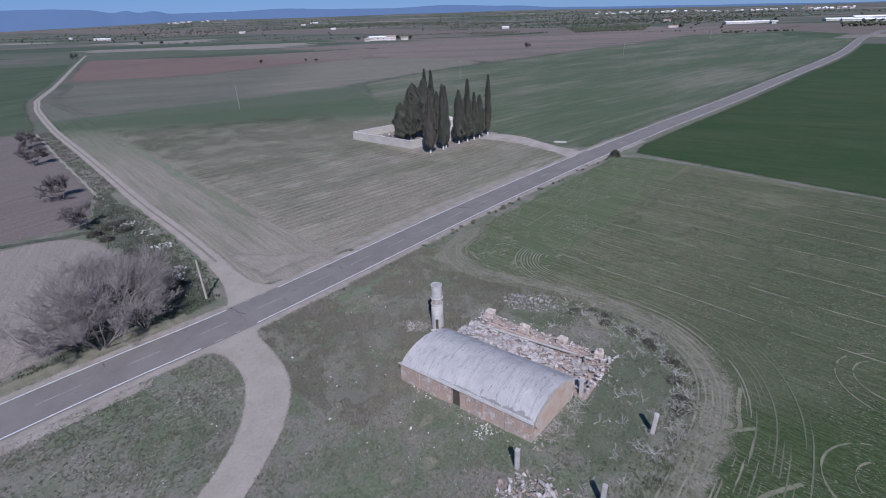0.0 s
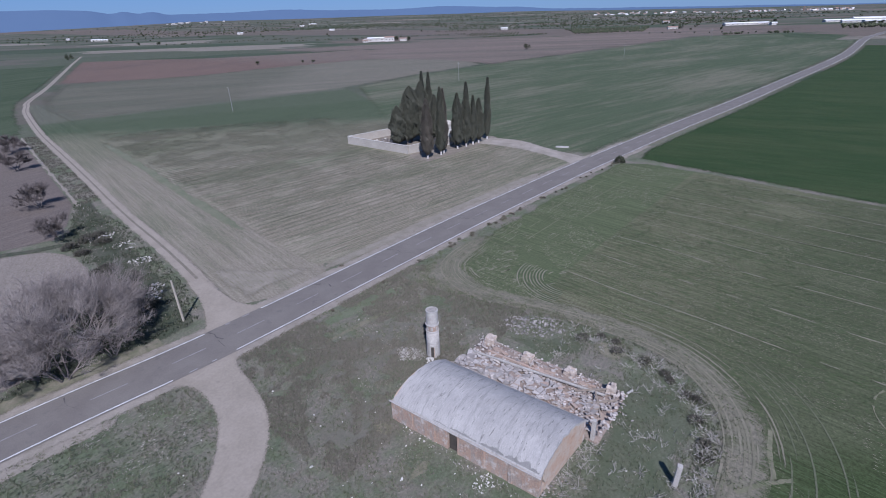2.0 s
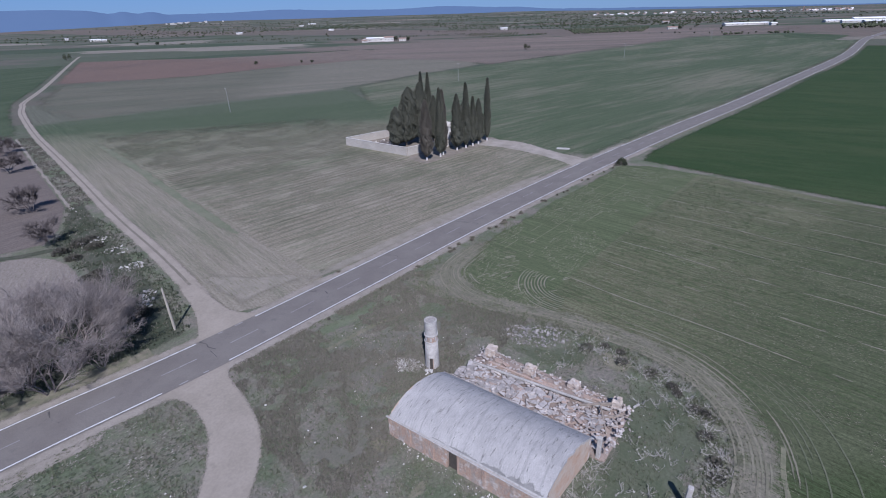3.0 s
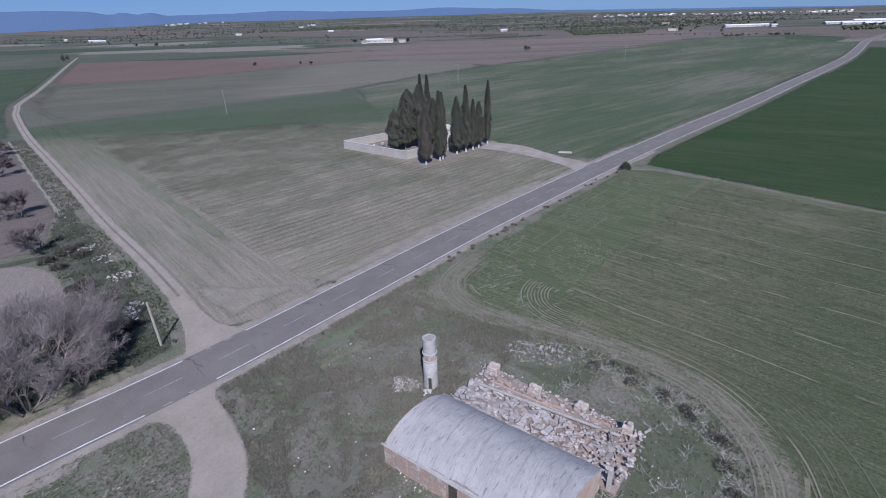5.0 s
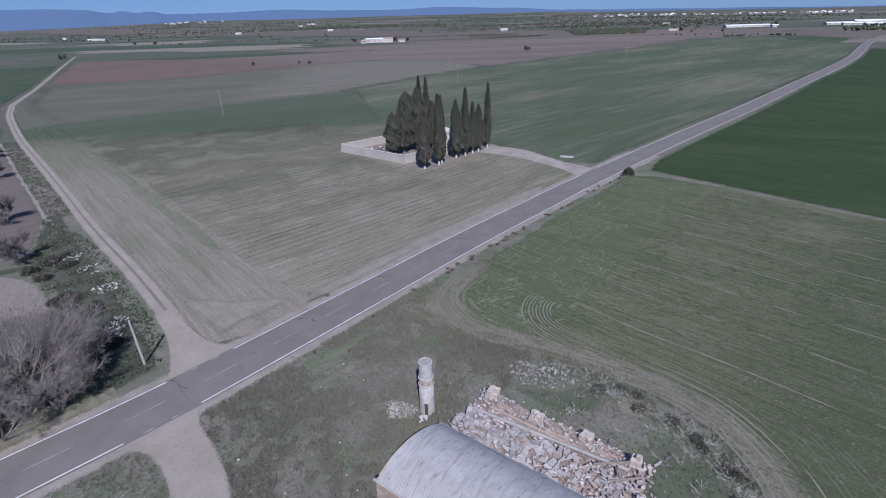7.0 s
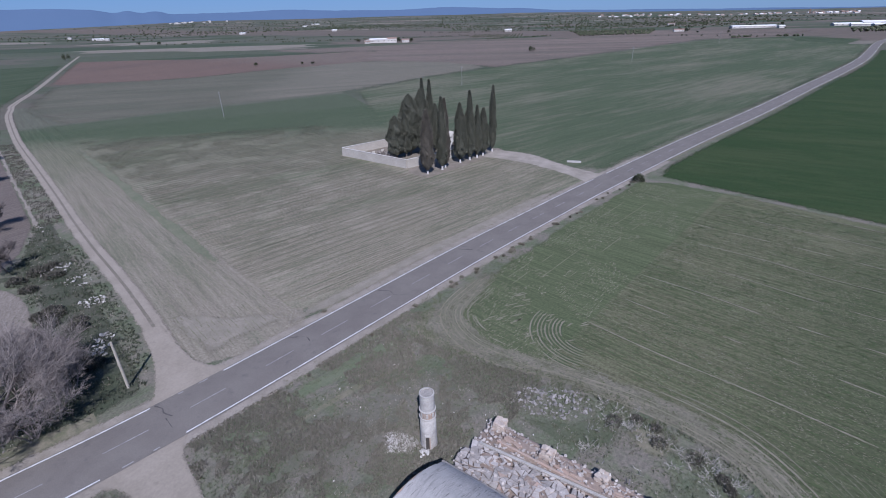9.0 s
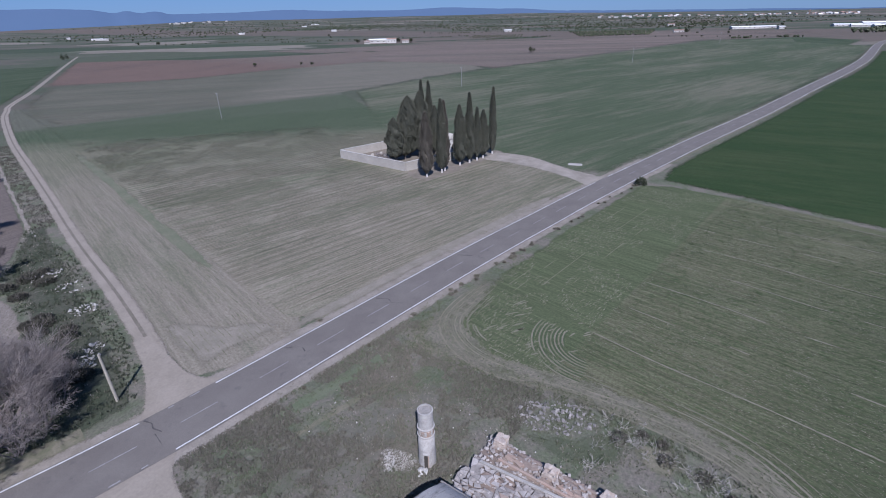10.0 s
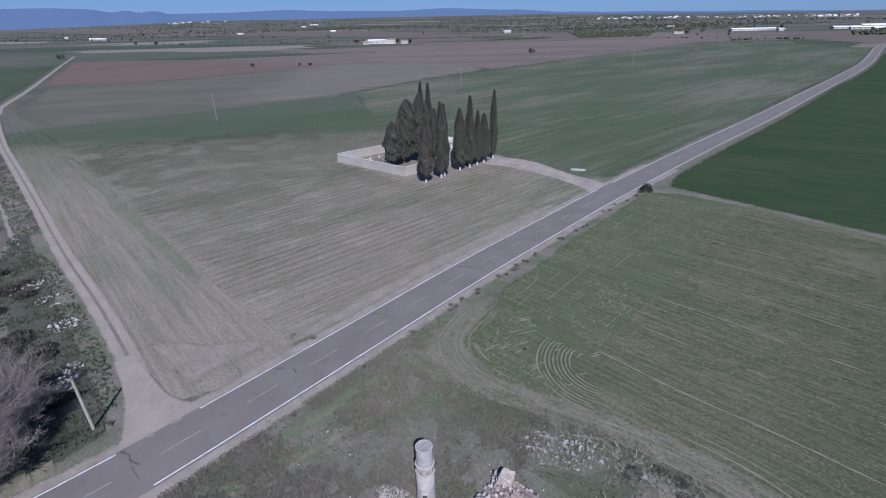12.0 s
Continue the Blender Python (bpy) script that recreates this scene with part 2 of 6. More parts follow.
mat_furrow = plain("pale_furrow_soil", (0.165, 0.155, 0.108), (0.115, 0.118, 0.074), 0.7, 9, 0.95, soft=2.2)
mat_groove = plain("dark_furrow_groove", (0.125, 0.12, 0.085), (0.15, 0.138, 0.102), 0.9, 9, 0.95, soft=2.0)
mat_asphalt = plain("worn_asphalt", (0.132, 0.118, 0.107), (0.152, 0.138, 0.124), 0.25, 14, 0.85, 0.25, 0.01, (0.114, 0.105, 0.099))
mat_paint = plain("worn_road_paint", (0.56, 0.56, 0.56), (0.42, 0.42, 0.42), 1.1, 12, 0.7, c=(0.22, 0.21, 0.21))
mat_seal = plain("tar_crack", (0.065, 0.06, 0.058), (0.09, 0.084, 0.08), 2, 9)
mat_shoulder = plain("gravel_shoulder", (0.25, 0.222, 0.19), (0.19, 0.168, 0.138), 0.5, 7, 0.95, 0.5, 0.05, (0.12, 0.115, 0.075), soft=1.3)
mat_track = plain("dirt_track", (0.268, 0.234, 0.195), (0.229, 0.200, 0.164), 0.30, 4.0, 0.95, 0.25, 0.03, (0.205, 0.18, 0.147), soft=2.4, grain=0.35)
mat_access = plain("worn_access_soil", (0.29, 0.258, 0.222), (0.21, 0.188, 0.155), 0.3, 4, 0.95, 0.4, 0.05, soft=0.7)
mat_rut = plain("track_crown_grass", (0.135, 0.120, 0.095), (0.18, 0.158, 0.13), 0.8, 6, 0.95, 0.5, 0.06, soft=1.2)

# ---- building helpers ----
def mesh(name, verts, faces, mat, parent=None, label="", smooth=False):
    me = bpy.data.meshes.new(name)
    me.from_pydata([tuple(v) for v in verts], [], [tuple(f) for f in faces])
    me.materials.append(mat)
    if smooth:
        me.shade_smooth()
    ob = new(name, me)
    if parent:
        ob.parent = parent
    if label:
        ob["label"] = label
    return ob


def part(name, bm, mat, parent=None, label="", smooth=False):
    me = bpy.data.meshes.new(name)
    bm.normal_update()
    bm.to_mesh(me)
    bm.free()
    me.materials.append(mat)
    if smooth:
        me.shade_smooth()
    ob = new(name, me)
    if parent:
        ob.parent = parent
    if label:
        ob["label"] = label
    return ob


def thing(name, at, turn=0.0, label="", category="", group="", kind=""):
    ob = new(name)
    ob.empty_display_size = 0.2
    ob.matrix_basis = pose(at[0], at[1], at[2] if len(at) > 2 else 0.0, 0, 0, turn)
    return tagged(ob, label, category, group, kind)


def box(bm, x0, x1, y0, y1, z0, z1, m=None, bevel=0.0):
    r = bmesh.ops.create_cube(bm, size=1.0)["verts"]
    for v in r:
        v.co = Vector(((x0 + x1) / 2 + v.co.x * (x1 - x0), (y0 + y1) / 2 + v.co.y * (y1 - y0), (z0 + z1) / 2 + v.co.z * (z1 - z0)))
    if bevel:
        edges = list({e for v in r for e in v.link_edges})
        out = bmesh.ops.bevel(bm, geom=edges, offset=bevel, segments=1, affect="EDGES")
        r = list({v for f in out["faces"] for v in f.verts} | {v for v in r if v.is_valid})
    if m is not None:
        bmesh.ops.transform(bm, matrix=m, verts=r)
    return r


def boxed(*args, **kw):
    bm = bmesh.new()
    box(bm, *args, **kw)
    return bm


def smooth_line(points, step=4.0):
    """A Catmull-Rom line through the points, in steps of about that many metres."""
    p = [Vector((*q[:2], 0)) for q in points]
    p = [p[0] * 2 - p[1]] + p + [p[-1] * 2 - p[-2]]
    out = []
    for a, b, c, d in zip(p, p[1:], p[2:], p[3:]):
        n = max(1, int((c - b).length / step))
        for i in range(n):
            t = i / n
            out.append(0.5 * ((2 * b) + (c - a) * t + (2 * a - 5 * b + 4 * c - d) * t * t + (3 * b - a - 3 * c + d) * t ** 3))
    return out + [p[-2]]


def offset(line, d):
    """The line moved d metres to its left."""
    out = []
    for i, p in enumerate(line):
        t = (line[min(i + 1, len(line) - 1)] - line[max(i - 1, 0)]).normalized()
        out.append(p + Vector((-t.y, t.x, 0)) * d)
    return out


def height(x, y):
    """The lie of the land: level round the crossroads, rising slowly far to the north and east."""
    d = math.hypot(x, y)
    s = min(max((d - 1500) / 3200, 0.0), 1.0)
    s = s * s * (3 - 2 * s)
    az = math.degrees(math.atan2(y, x))
    swell = ((-10, 10), (8, 18), (30, 44), (62, 48), (82, 12), (100, 0))
    rise = 10.0 if az < -10 else 0.0
    for (a0, r0), (a1, r1) in zip(swell, swell[1:]):
        if a0 <= az < a1:
            rise = r0 + (r1 - r0) * (az - a0) / (a1 - a0)
    roll = 3.0 * math.sin(x / 310 + 1) * math.sin(y / 270) * min(max((d - 700) / 900, 0), 1)
    return s * rise + roll


def with_edge(ob, values):
    """Keeps, for every corner, how far inside the sheet it lies: 0 at the outline, 1 within."""
    layer = ob.data.attributes.get("edge") or ob.data.attributes.new("edge", "FLOAT", "POINT")
    layer.data.foreach_set("value", [float(v) for v in values])
    return ob


def strip(name, line, left, right, z, mat, parent=None, label="", wob=0.0, cols=1, crown=0.0, soft=0.0, taper=0):
    """A ribbon along a line, from left to right metres beside it, its edges ragged by wob and crumbling over soft metres."""
    a, b = offset(line, left), offset(line, right)
    us = [j / cols for j in range(cols + 1)]
    if soft:
        u0 = soft / abs(left - right)
        us = [0, u0, 1 - u0, 1] if u0 < 0.45 else [0, 0.5, 1]
    last = len(us) - 1
    verts, faces = [], []
    for p, q in zip(a, b):
        for j, u in enumerate(us):
            v = p.lerp(q, u)
            if wob and j in (0, last):
                v += (p - q).normalized() * wob * noise.noise(Vector((v.x * 0.9, v.y * 0.9, left))) * (1 if j == 0 else -1)
            verts.append((v.x, v.y, z + crown * (1 - (2 * u - 1) ** 2) + height(v.x, v.y)))
    for i in range(len(line) - 1):
        for j in range(last):
            k = i * (last + 1) + j
            faces.append((k, k + last + 1, k + last + 2, k + 1))
    ob = mesh(name, verts, faces, mat, parent, label)
    if soft:
        rows = len(line)
        ends = [min(1.0, i / taper, (rows - 1 - i) / taper) if taper else 1.0 for i in range(rows)]
        with_edge(ob, [e * v for e in ends for v in [0] + [1.7 if last == 2 else 1] * (last - 1) + [0]])
    return ob


def sheet(name, outline, z, mat, label="", category="field", soft=0.8):
    """A field laid on the ground inside an outline, thinning out over the last soft metres."""
    pts = [Vector(p) for p in outline]
    pts = [p for i, p in enumerate(pts) if (p - pts[i - 1]).length > 0.05]
    n = len(pts)
    if sum(pts[i - 1].x * pts[i].y - pts[i].x * pts[i - 1].y for i in range(n)) < 0:
        pts.reverse()
    inner = []
    for i, p in enumerate(pts):
        d0, d1 = (p - pts[i - 1]).normalized(), (pts[(i + 1) % n] - p).normalized()
        m = Vector((-d0.y - d1.y, d0.x + d1.x))
        m = m.normalized() if m.length > 0.01 else Vector((-d0.y, d0.x))
        inner.append(p + m * soft / max(m.dot(Vector((-d1.y, d1.x))), 0.55))
    bm = bmesh.new()
    lo = [bm.verts.new((p.x, p.y, z)) for p in pts]
    hi = [bm.verts.new((p.x, p.y, z)) for p in inner]
    for i in range(n):
        bm.faces.new((lo[i - 1], lo[i], hi[i], hi[i - 1]))
    core = bm.faces.new(hi)
    core.normal_update()
    bmesh.ops.triangulate(bm, faces=[core])
    bm.normal_update()
    for f in bm.faces:
        if f.normal.z < 0:
            f.normal_flip()
    return tagged(with_edge(part(name, bm, mat), [0] * n + [1] * n), label, category, "", "structure")


def between(name, a, b, z, mat, label, category, soft=0.6, rows=60):
    """A surface between two lines that run side by side, thinning out towards both."""
    def along(line, t):
        lens = [0.0]
        for p, q in zip(line, line[1:]):
            lens.append(lens[-1] + (q - p).length)
        s = t * lens[-1]
        k = next((i for i in range(len(lens) - 1) if lens[i + 1] >= s), len(lens) - 2)
        return line[k].lerp(line[k + 1], (s - lens[k]) / (lens[k + 1] - lens[k]))
    verts, faces = [], []
    for i in range(rows + 1):
        p, q = along(a, i / rows), along(b, i / rows)
        u = min(0.45, soft / max((q - p).length, 0.01))
        for v in (p, p.lerp(q, u), p.lerp(q, 1 - u), q):
            verts.append((v.x, v.y, z))
        if i:
            k = 4 * i
            faces += [(k + j - 4, k + j - 3, k + j + 1, k + j) for j in range(3)]
    return tagged(with_edge(mesh(name, verts, faces, mat), [0, 1, 1, 0] * (rows + 1)), label, category, "", "structure")


def blob(name, outline, z, mat, label, category):
    """A round patch that thins out from its middle."""
    pts = [Vector(p) for p in outline]
    c = sum(pts, Vector((0, 0))) / len(pts)
    n = len(pts)
    verts = [(p.x, p.y, z) for p in pts] + [((c + (p - c) * 0.45).x, (c + (p - c) * 0.45).y, z) for p in pts] + [(c.x, c.y, z)]
    faces = []
    for i in range(n):
        j = (i + 1) % n
        faces += [(i, j, n + j, n + i), (n + i, n + j, 2 * n)]
    return tagged(with_edge(mesh(name, verts, faces, mat), [0] * n + [1] * n + [1]), label, category, "", "structure")


def ragged(line, size, freq=0.4):
    return [(p.x + size * noise.noise(Vector((p.x * freq, p.y * freq, 3))), p.y + size * noise.noise(Vector((p.x * freq, p.y * freq, 9)))) for p in line]


# ---- ground ----
rings = [0.0] + [12 * 1.16 ** i for i in range(41)]
rings = [r for r in rings if r < 4700] + [4850]
verts, faces, spokes = [(0, 0, 0)], [], 120
for r in rings[1:]:
    for s in range(spokes):
        a = 2 * math.pi * s / spokes
        x, y = r * math.cos(a), r * math.sin(a)
        verts.append((x, y, height(x, y)))
for i in range(len(rings) - 1):
    for s in range(spokes):
        n = (s + 1) % spokes
        o = 1 + (i - 1) * spokes
        if i == 0:
            faces.append((0, 1 + s, 1 + n))
        else:
            faces.append((o + s, o + spokes + s, o + spokes + n, o + n))
tagged(mesh("ground", verts, faces, mat_ground, smooth=True), "weedy ground fading into a far patchwork of fields", "ground", "", "structure")

ROAD = smooth_line([(-160, 64.5), (-60, 58.2), (0, 53.9), (20, 51.6), (30, 50.8), (50, 49.8), (70, 48.8), (90, 47.2), (112, 45.2), (160, 39.6), (222, 31.2),
                    (291, 23.2), (345, 16.6), (395, 10.8), (460, 4.6), (537, 0.3), (622, -3.6), (680, -8), (720, -13.5), (784, -22), (900, -40)], 4.0)
HALF = 2.85
road = tagged(strip("road", ROAD, HALF + 0.22, -HALF - 0.22, 0.09, mat_asphalt, cols=4, crown=0.04), "two-lane grey asphalt country road with white lines", "road", "", "structure")

CROP_EDGE = smooth_line([(118, 39.8), (90, 41.8), (70, 42.6), (60.7, 42.4), (54.5, 41.4), (51, 37.6), (50.0, 32), (51.6, 23.2), (52, 15.5), (50.8, 9.5), (47.2, 4.9), (42.6, 2.6),
                         (37, 2.0), (29.5, 2.3), (10, 3.5), (-60, 6)], 1.2)
YARD_EDGE = smooth_line([(56, 45.0), (50.5, 42.8), (48.2, 40.4), (47.8, 36.2), (49.6, 26.5), (50.2, 20), (49.2, 13.5), (47.2, 8.5), (43.6, 5.2), (38, 4.1), (31.5, 3.9), (24, 4.6), (10, 6), (-60, 9)], 1.0)
sheet("field_south", ragged(CROP_EDGE, 0.5, 0.3) + [(-120, 4), (-120, -300), (87, -300), (114, -12), (116.2, 3), (119.6, 20), (121, 34)], 0.03, mat_crop,
      "green young cereal field with pale tractor lines", soft=1.3)
tagged(strip("field_margin", [p for p in CROP_EDGE if p.x < 72], 2.6, -2.0, 0.038, mat_margin, wob=0.8, soft=1.7, taper=12), "bare pale field margin curving round the yard", "field margin", "", "structure")
blob("margin_corner", ragged(smooth_line([(46.2, 43.2), (50, 45.0), (58, 44.2), (56, 41.0), (52.4, 38.4), (51.2, 33), (48.4, 32), (46.8, 37), (46.0, 42.0)], 1.0), 0.8, 0.3), 0.012, mat_margin, "bare pale corner of the field margin", "field margin")
sheet("field_dark", [(123, 38), (119.4, 20), (115.8, 3), (113, -12), (88, -300), (560, -300), (560, -6)] + [(p.x, p.y) for p in reversed(offset(ROAD, -HALF - 0.9)) if 124 < p.x < 556][::3], 0.03, mat_dark, "dense dark green cereal field beside the road", soft=3.5)
NORTH = [(31.0, 56.2), (31.8, 65), (34.4, 82), (38.0, 108), (43.0, 138), (51.0, 188), (57.3, 223), (67.0, 270), (74, 303)]
track_side = smooth_line(NORTH, 3.0)
road_north = [(p.x, p.y) for p in reversed(offset(ROAD, HALF - 0.7)) if 34 < p.x < 114]
SEAM = [(42.4, 58), (43.9, 70.4), (45.6, 82.5), (47.5, 96.2), (50.2, 114), (55.4, 146), (61.2, 187), (66.5, 222), (72.5, 270), (76, 303)]
tagged(strip("headland_seam", smooth_line(SEAM[1:7], 3), 1.7, -0.9, 0.044, mat_seam, wob=0.8, soft=1.6, taper=8), "greener strip where headland and field meet", "field mark", "", "structure")
sheet("field_north", [(42.4, 58)] + [(p.x, p.y) for p in smooth_line(SEAM, 6)][1:] + [(148, 270), (200, 246), (196, 228), (166, 172), (148, 135), (137, 108), (130, 88), (124.5, 69), (119.5, 55), (118, 46)]
      + [q for q in road_north if q[0] > 42], 0.023, mat_north, "pale sparse cereal field with fine rows and a green band", soft=1.6)
sheet("field_headland", [(p.x, p.y) for p in offset(track_side, 1.1)] + [(p.x, p.y) for p in reversed(smooth_line([(x + 3, y) for x, y in SEAM], 6))] + [q for q in road_north if q[0] < 44.5],
      0.018, mat_head, "pale grassy headland strip beside the dirt track", soft=0.9)
east_road = [(p.x, p.y) for p in offset(ROAD, HALF - 0.7) if 119 < p.x < 640]
sheet("field_east", east_road[::3] + [(690, 60), (760, 70), (709, 154), (610, 171), (498, 182), (406, 194), (340, 206), (257, 212), (190, 206), (168, 178), (134, 135), (126, 90), (121, 69), (116, 55)], 0.027, mat_east, "green and straw streaked field along the road", soft=6.0)
sheet("field_far_green", [(496, 140), (526, 93), (588, 20), (737, 4), (800, 70), (712, 152), (612, 164)], 0.022, mat_green2, "dark green strip at the far end of the field", soft=6)
sheet("field_west", [(13.2, 105), (24.1, 102), (28, 108), (33, 121), (40, 165), (48, 216), (40, 219), (-60, 214), (-220, 240), (-220, 150), (-60, 118)], 0.03, mat_plough, "smooth brown ploughed field behind bare trees")
sheet("field_harrowed", [(p.x, p.y) for p in smooth_line([(-90, 112), (-20, 108), (8, 103), (17, 101), (22, 97), (23.6, 90), (22.4, 81), (18, 72), (11, 63), (5, 61), (-30, 64), (-90, 70)], 3)], 0.03, mat_grey,
      "grey-brown harrowed field with curved furrows")
sheet("field_green_west", [(42, 219), (52, 219), (58.5, 250), (65, 282), (70.5, 302), (77, 323), (108, 399), (150, 508), (186, 604), (60, 660), (-120, 620), (-300, 420), (-220, 245), (-60, 220)], 0.03, mat_green2, "green field beyond the ploughland", soft=5)
sheet("field_red", [(207, 645), (150, 500), (112, 402), (123, 396), (159, 366), (188, 352), (248, 350), (320, 333), (420, 300), (436, 455), (384, 470), (330, 503), (286, 535), (256, 593)], 0.044, mat_brown, "red-brown ploughed field", soft=9)
sheet("field_pink", [(325, 345), (335, 260), (312, 200), (458, 182), (612, 166), (720, 156), (800, 90), (1000, 60), (1010, 330), (727, 345), (658, 442), (580, 560), (470, 662), (390, 640), (384, 475), (430, 440)], 0.05, mat_pink, "wide pinkish bare ploughland across the plain", soft=16)
sheet("field_pale", [(66, 233), (77, 228), (121, 223), (149, 212), (193, 201), (257, 206), (320, 204), (352, 240), (360, 300), (320, 345), (248, 362), (188, 362), (159, 376), (124, 400), (110, 396), (80, 322), (70, 290)], 0.037, mat_fallow, "pale fallow field", soft=14)

for s, name in ((1, "shoulder_north"), (-1, "shoulder_south")):
    tagged(strip(name, [p for p in ROAD if p.x < 140], s * (HALF + 1.9), s * (HALF - 0.8), 0.052, mat_shoulder, wob=0.5, soft=1.1), "narrow pale gravel shoulder", "shoulder", "", "structure")
    tagged(strip(name, [p for p in ROAD if p.x > 135], s * (HALF + 1.3), s * (HALF - 0.8), 0.054, mat_verge, wob=0.4, soft=0.9), "thin grassy shoulder along the far road", "shoulder", "", "structure")

tagged(strip("gravel_strip", smooth_line([(p.x, p.y) for p in ROAD if -70 < p.x < 16.5], 1.5), -HALF - 0.6, -HALF - 3.0, 0.047, mat_shoulder, wob=0.6, soft=1.0, taper=2), "wide pale gravel verge below the road", "shoulder", "", "structure")
TRACK = smooth_line([(27.9, 53.6), (28.0, 56.5), (29.3, 61), (30.7, 67), (33.3, 83), (35.7, 101), (38.3, 118), (41.3, 136), (46.4, 168), (53.3, 212), (60.5, 250), (67, 281), (72.6, 301), (79, 322), (110, 398), (192, 612), (250, 760)], 2.0)
track = tagged(strip("dirt_track", TRACK, 1.8, -1.55, 0.056, mat_track, wob=0.4, soft=0.9), "pale dirt farm track with two wheel ruts", "track", "", "structure")
strip("grass_crown", [p for p in TRACK if p.y > 64], 0.35, -0.20, 0.062, mat_rut, track, "dry grass between the ruts", soft=0.35)
mouth = smooth_line([(22.4, 52.4), (24.2, 54.6), (25.6, 56.8), (27.5, 61.5), (29.1, 68.0)], 1.0), smooth_line([(34.4, 51.6), (32.2, 54.2), (30.9, 57.0), (31.0, 61.5), (31.7, 68.0)], 1.0)
between("track_mouth", *mouth, 0.066, mat_track, "worn gravel where the track meets the road", "track")
DRIVE_A = smooth_line([(26.4, 50.2), (24.9, 48.2), (23.5, 46.3), (22.4, 41), (20.6, 36.2), (17.2, 32.4), (13.6, 30.0), (9.8, 28), (-6, 20), (-30, 10)], 1.0)
DRIVE_B = smooth_line([(15.6, 50.8), (17.4, 48.8), (18.8, 46.2), (18.3, 41.4), (16.5, 37.9), (13.3, 34.2), (10.2, 32.2), (7.4, 30.8), (-9, 23), (-33, 13)], 1.0)
between("driveway", offset(DRIVE_A, 0.35), offset(DRIVE_B, -0.35), 0.066, mat_track, "pale gravel driveway curving off the road", "driveway", 0.8)
ACCESS_A = smooth_line([(110.4, 46.2), (111.5, 48.2), (114.0, 52), (117.3, 62), (118.5, 72), (117.5, 79.0)], 2)
ACCESS_B = smooth_line([(118.6, 45.6), (119.0, 47.4), (119.6, 51), (121.9, 59), (126.2, 70), (125.5, 79.5)], 2)
between("cemetery_access", offset(ACCESS_A, 0.9), offset(ACCESS_B, -0.5), 0.06, mat_access, "worn pale track up to the walled cemetery", "track", 1.4)

sheet("verge_ground", [(p.x, p.y) for p in offset(ROAD, HALF + 2.2) if -40 < p.x < 22] + [(25, 57), (26.6, 62), (29.4, 80), (33, 103), (36.2, 121), (33, 121), (28, 108), (24.5, 101), (24.4, 90), (23, 81), (19, 72), (12, 63), (5, 60.5), (-30, 63.0)], 0.02, mat_weedy, "dark weedy ground between track, fields and road", "verge", 1.2)
tagged(strip("field_boundary", smooth_line([(-90, 115), (-30, 110.5), (6, 105.6), (14, 103.4), (19, 100.6), (24, 98.5)], 2.0), 1.1, -1.3, 0.036, mat_weedy, wob=0.8, soft=0.8), "dark weedy bank between two bare fields", "bank", "", "structure")
tagged(strip("bare_verge", [p for p in ROAD if 36 < p.x < 111], HALF + 3.7, HALF + 1.0, 0.036, mat_bare, wob=0.8, soft=1.3, taper=3), "bare trampled soil between field and road", "verge", "", "structure")
blob("bare_corner", ragged(smooth_line([(31.2, 56.6), (36, 56.4), (43, 56.0), (42, 59.5), (37.6, 63), (34.4, 69), (32.2, 70), (31.4, 63), (31.2, 56.6)], 1.0), 0.8, 0.3), 0.034, mat_bare, "bare worn corner where track and road meet", "field corner")
straw = smooth_line([(p.x, p.y) for p in ROAD if -60 < p.x < 24.5], 1.0)
tagged(strip("verge_strip", straw, HALF + 4.0, HALF + 1.0, 0.03, mat_verge, wob=0.8, soft=0.9), "straw-coloured grassy verge along the road", "verge", "", "structure")

tagged(strip("trodden_path", smooth_line([(26.0, 41.4), (30, 41.4), (34.4, 41.0), (39.0, 40.2), (43.3, 38.7), (47.1, 37.0)], 1.0), 0.6, -0.6, 0.01, mat_verge, soft=0.6, taper=14), "faint trodden path through the verge grass", "path", "", "structure")

mat_heathsoil = plain("brown_heath_ground", (0.138, 0.126, 0.103), (0.108, 0.106, 0.080), 0.5, 5, 0.95, 0.5, 0.08, (0.185, 0.165, 0.138), soft=2.6)
mat_greenstrip = plain("fresh_verge_grass", (0.104, 0.122, 0.074), (0.126, 0.136, 0.09), 0.5, 5, 0.95, 0.5, 0.08, (0.15, 0.148, 0.105), soft=2.6)
blob("heath_patch", ragged(smooth_line([(26, 42), (33, 40.2), (40, 39), (46.6, 36.6), (47.4, 31), (43, 29), (37.5, 33.5), (32, 32.5), (28, 34.5), (25.4, 39), (26, 42)], 1.5), 1.2, 0.3), 0.008, mat_heathsoil, "brown withered heath between road and tower", "heath")
blob("heath_patch", ragged(smooth_line([(24, 33), (29, 31), (30, 27), (26.4, 24.6), (22, 27), (21, 31), (24, 33)], 1.5), 1.2, 0.3), 0.009, mat_heathsoil, "brown withered patch in the yard grass", "heath")
tagged(strip("verge_green", smooth_line([(29, 45.0), (36, 44.0), (41, 43.1), (46, 42.6), (50.5, 41.4)], 1.0), 1.3, -1.3, 0.014, mat_greenstrip, wob=0.6, soft=1.1, taper=6), "fresh green strip of grass along the verge", "verge", "", "structure")
mat_lushyard = plain("dark_yard_grass", (0.070, 0.082, 0.050), (0.092, 0.098, 0.066), 0.5, 4, 0.95, 0.5, 0.08, (0.125, 0.12, 0.09), soft=2.6)
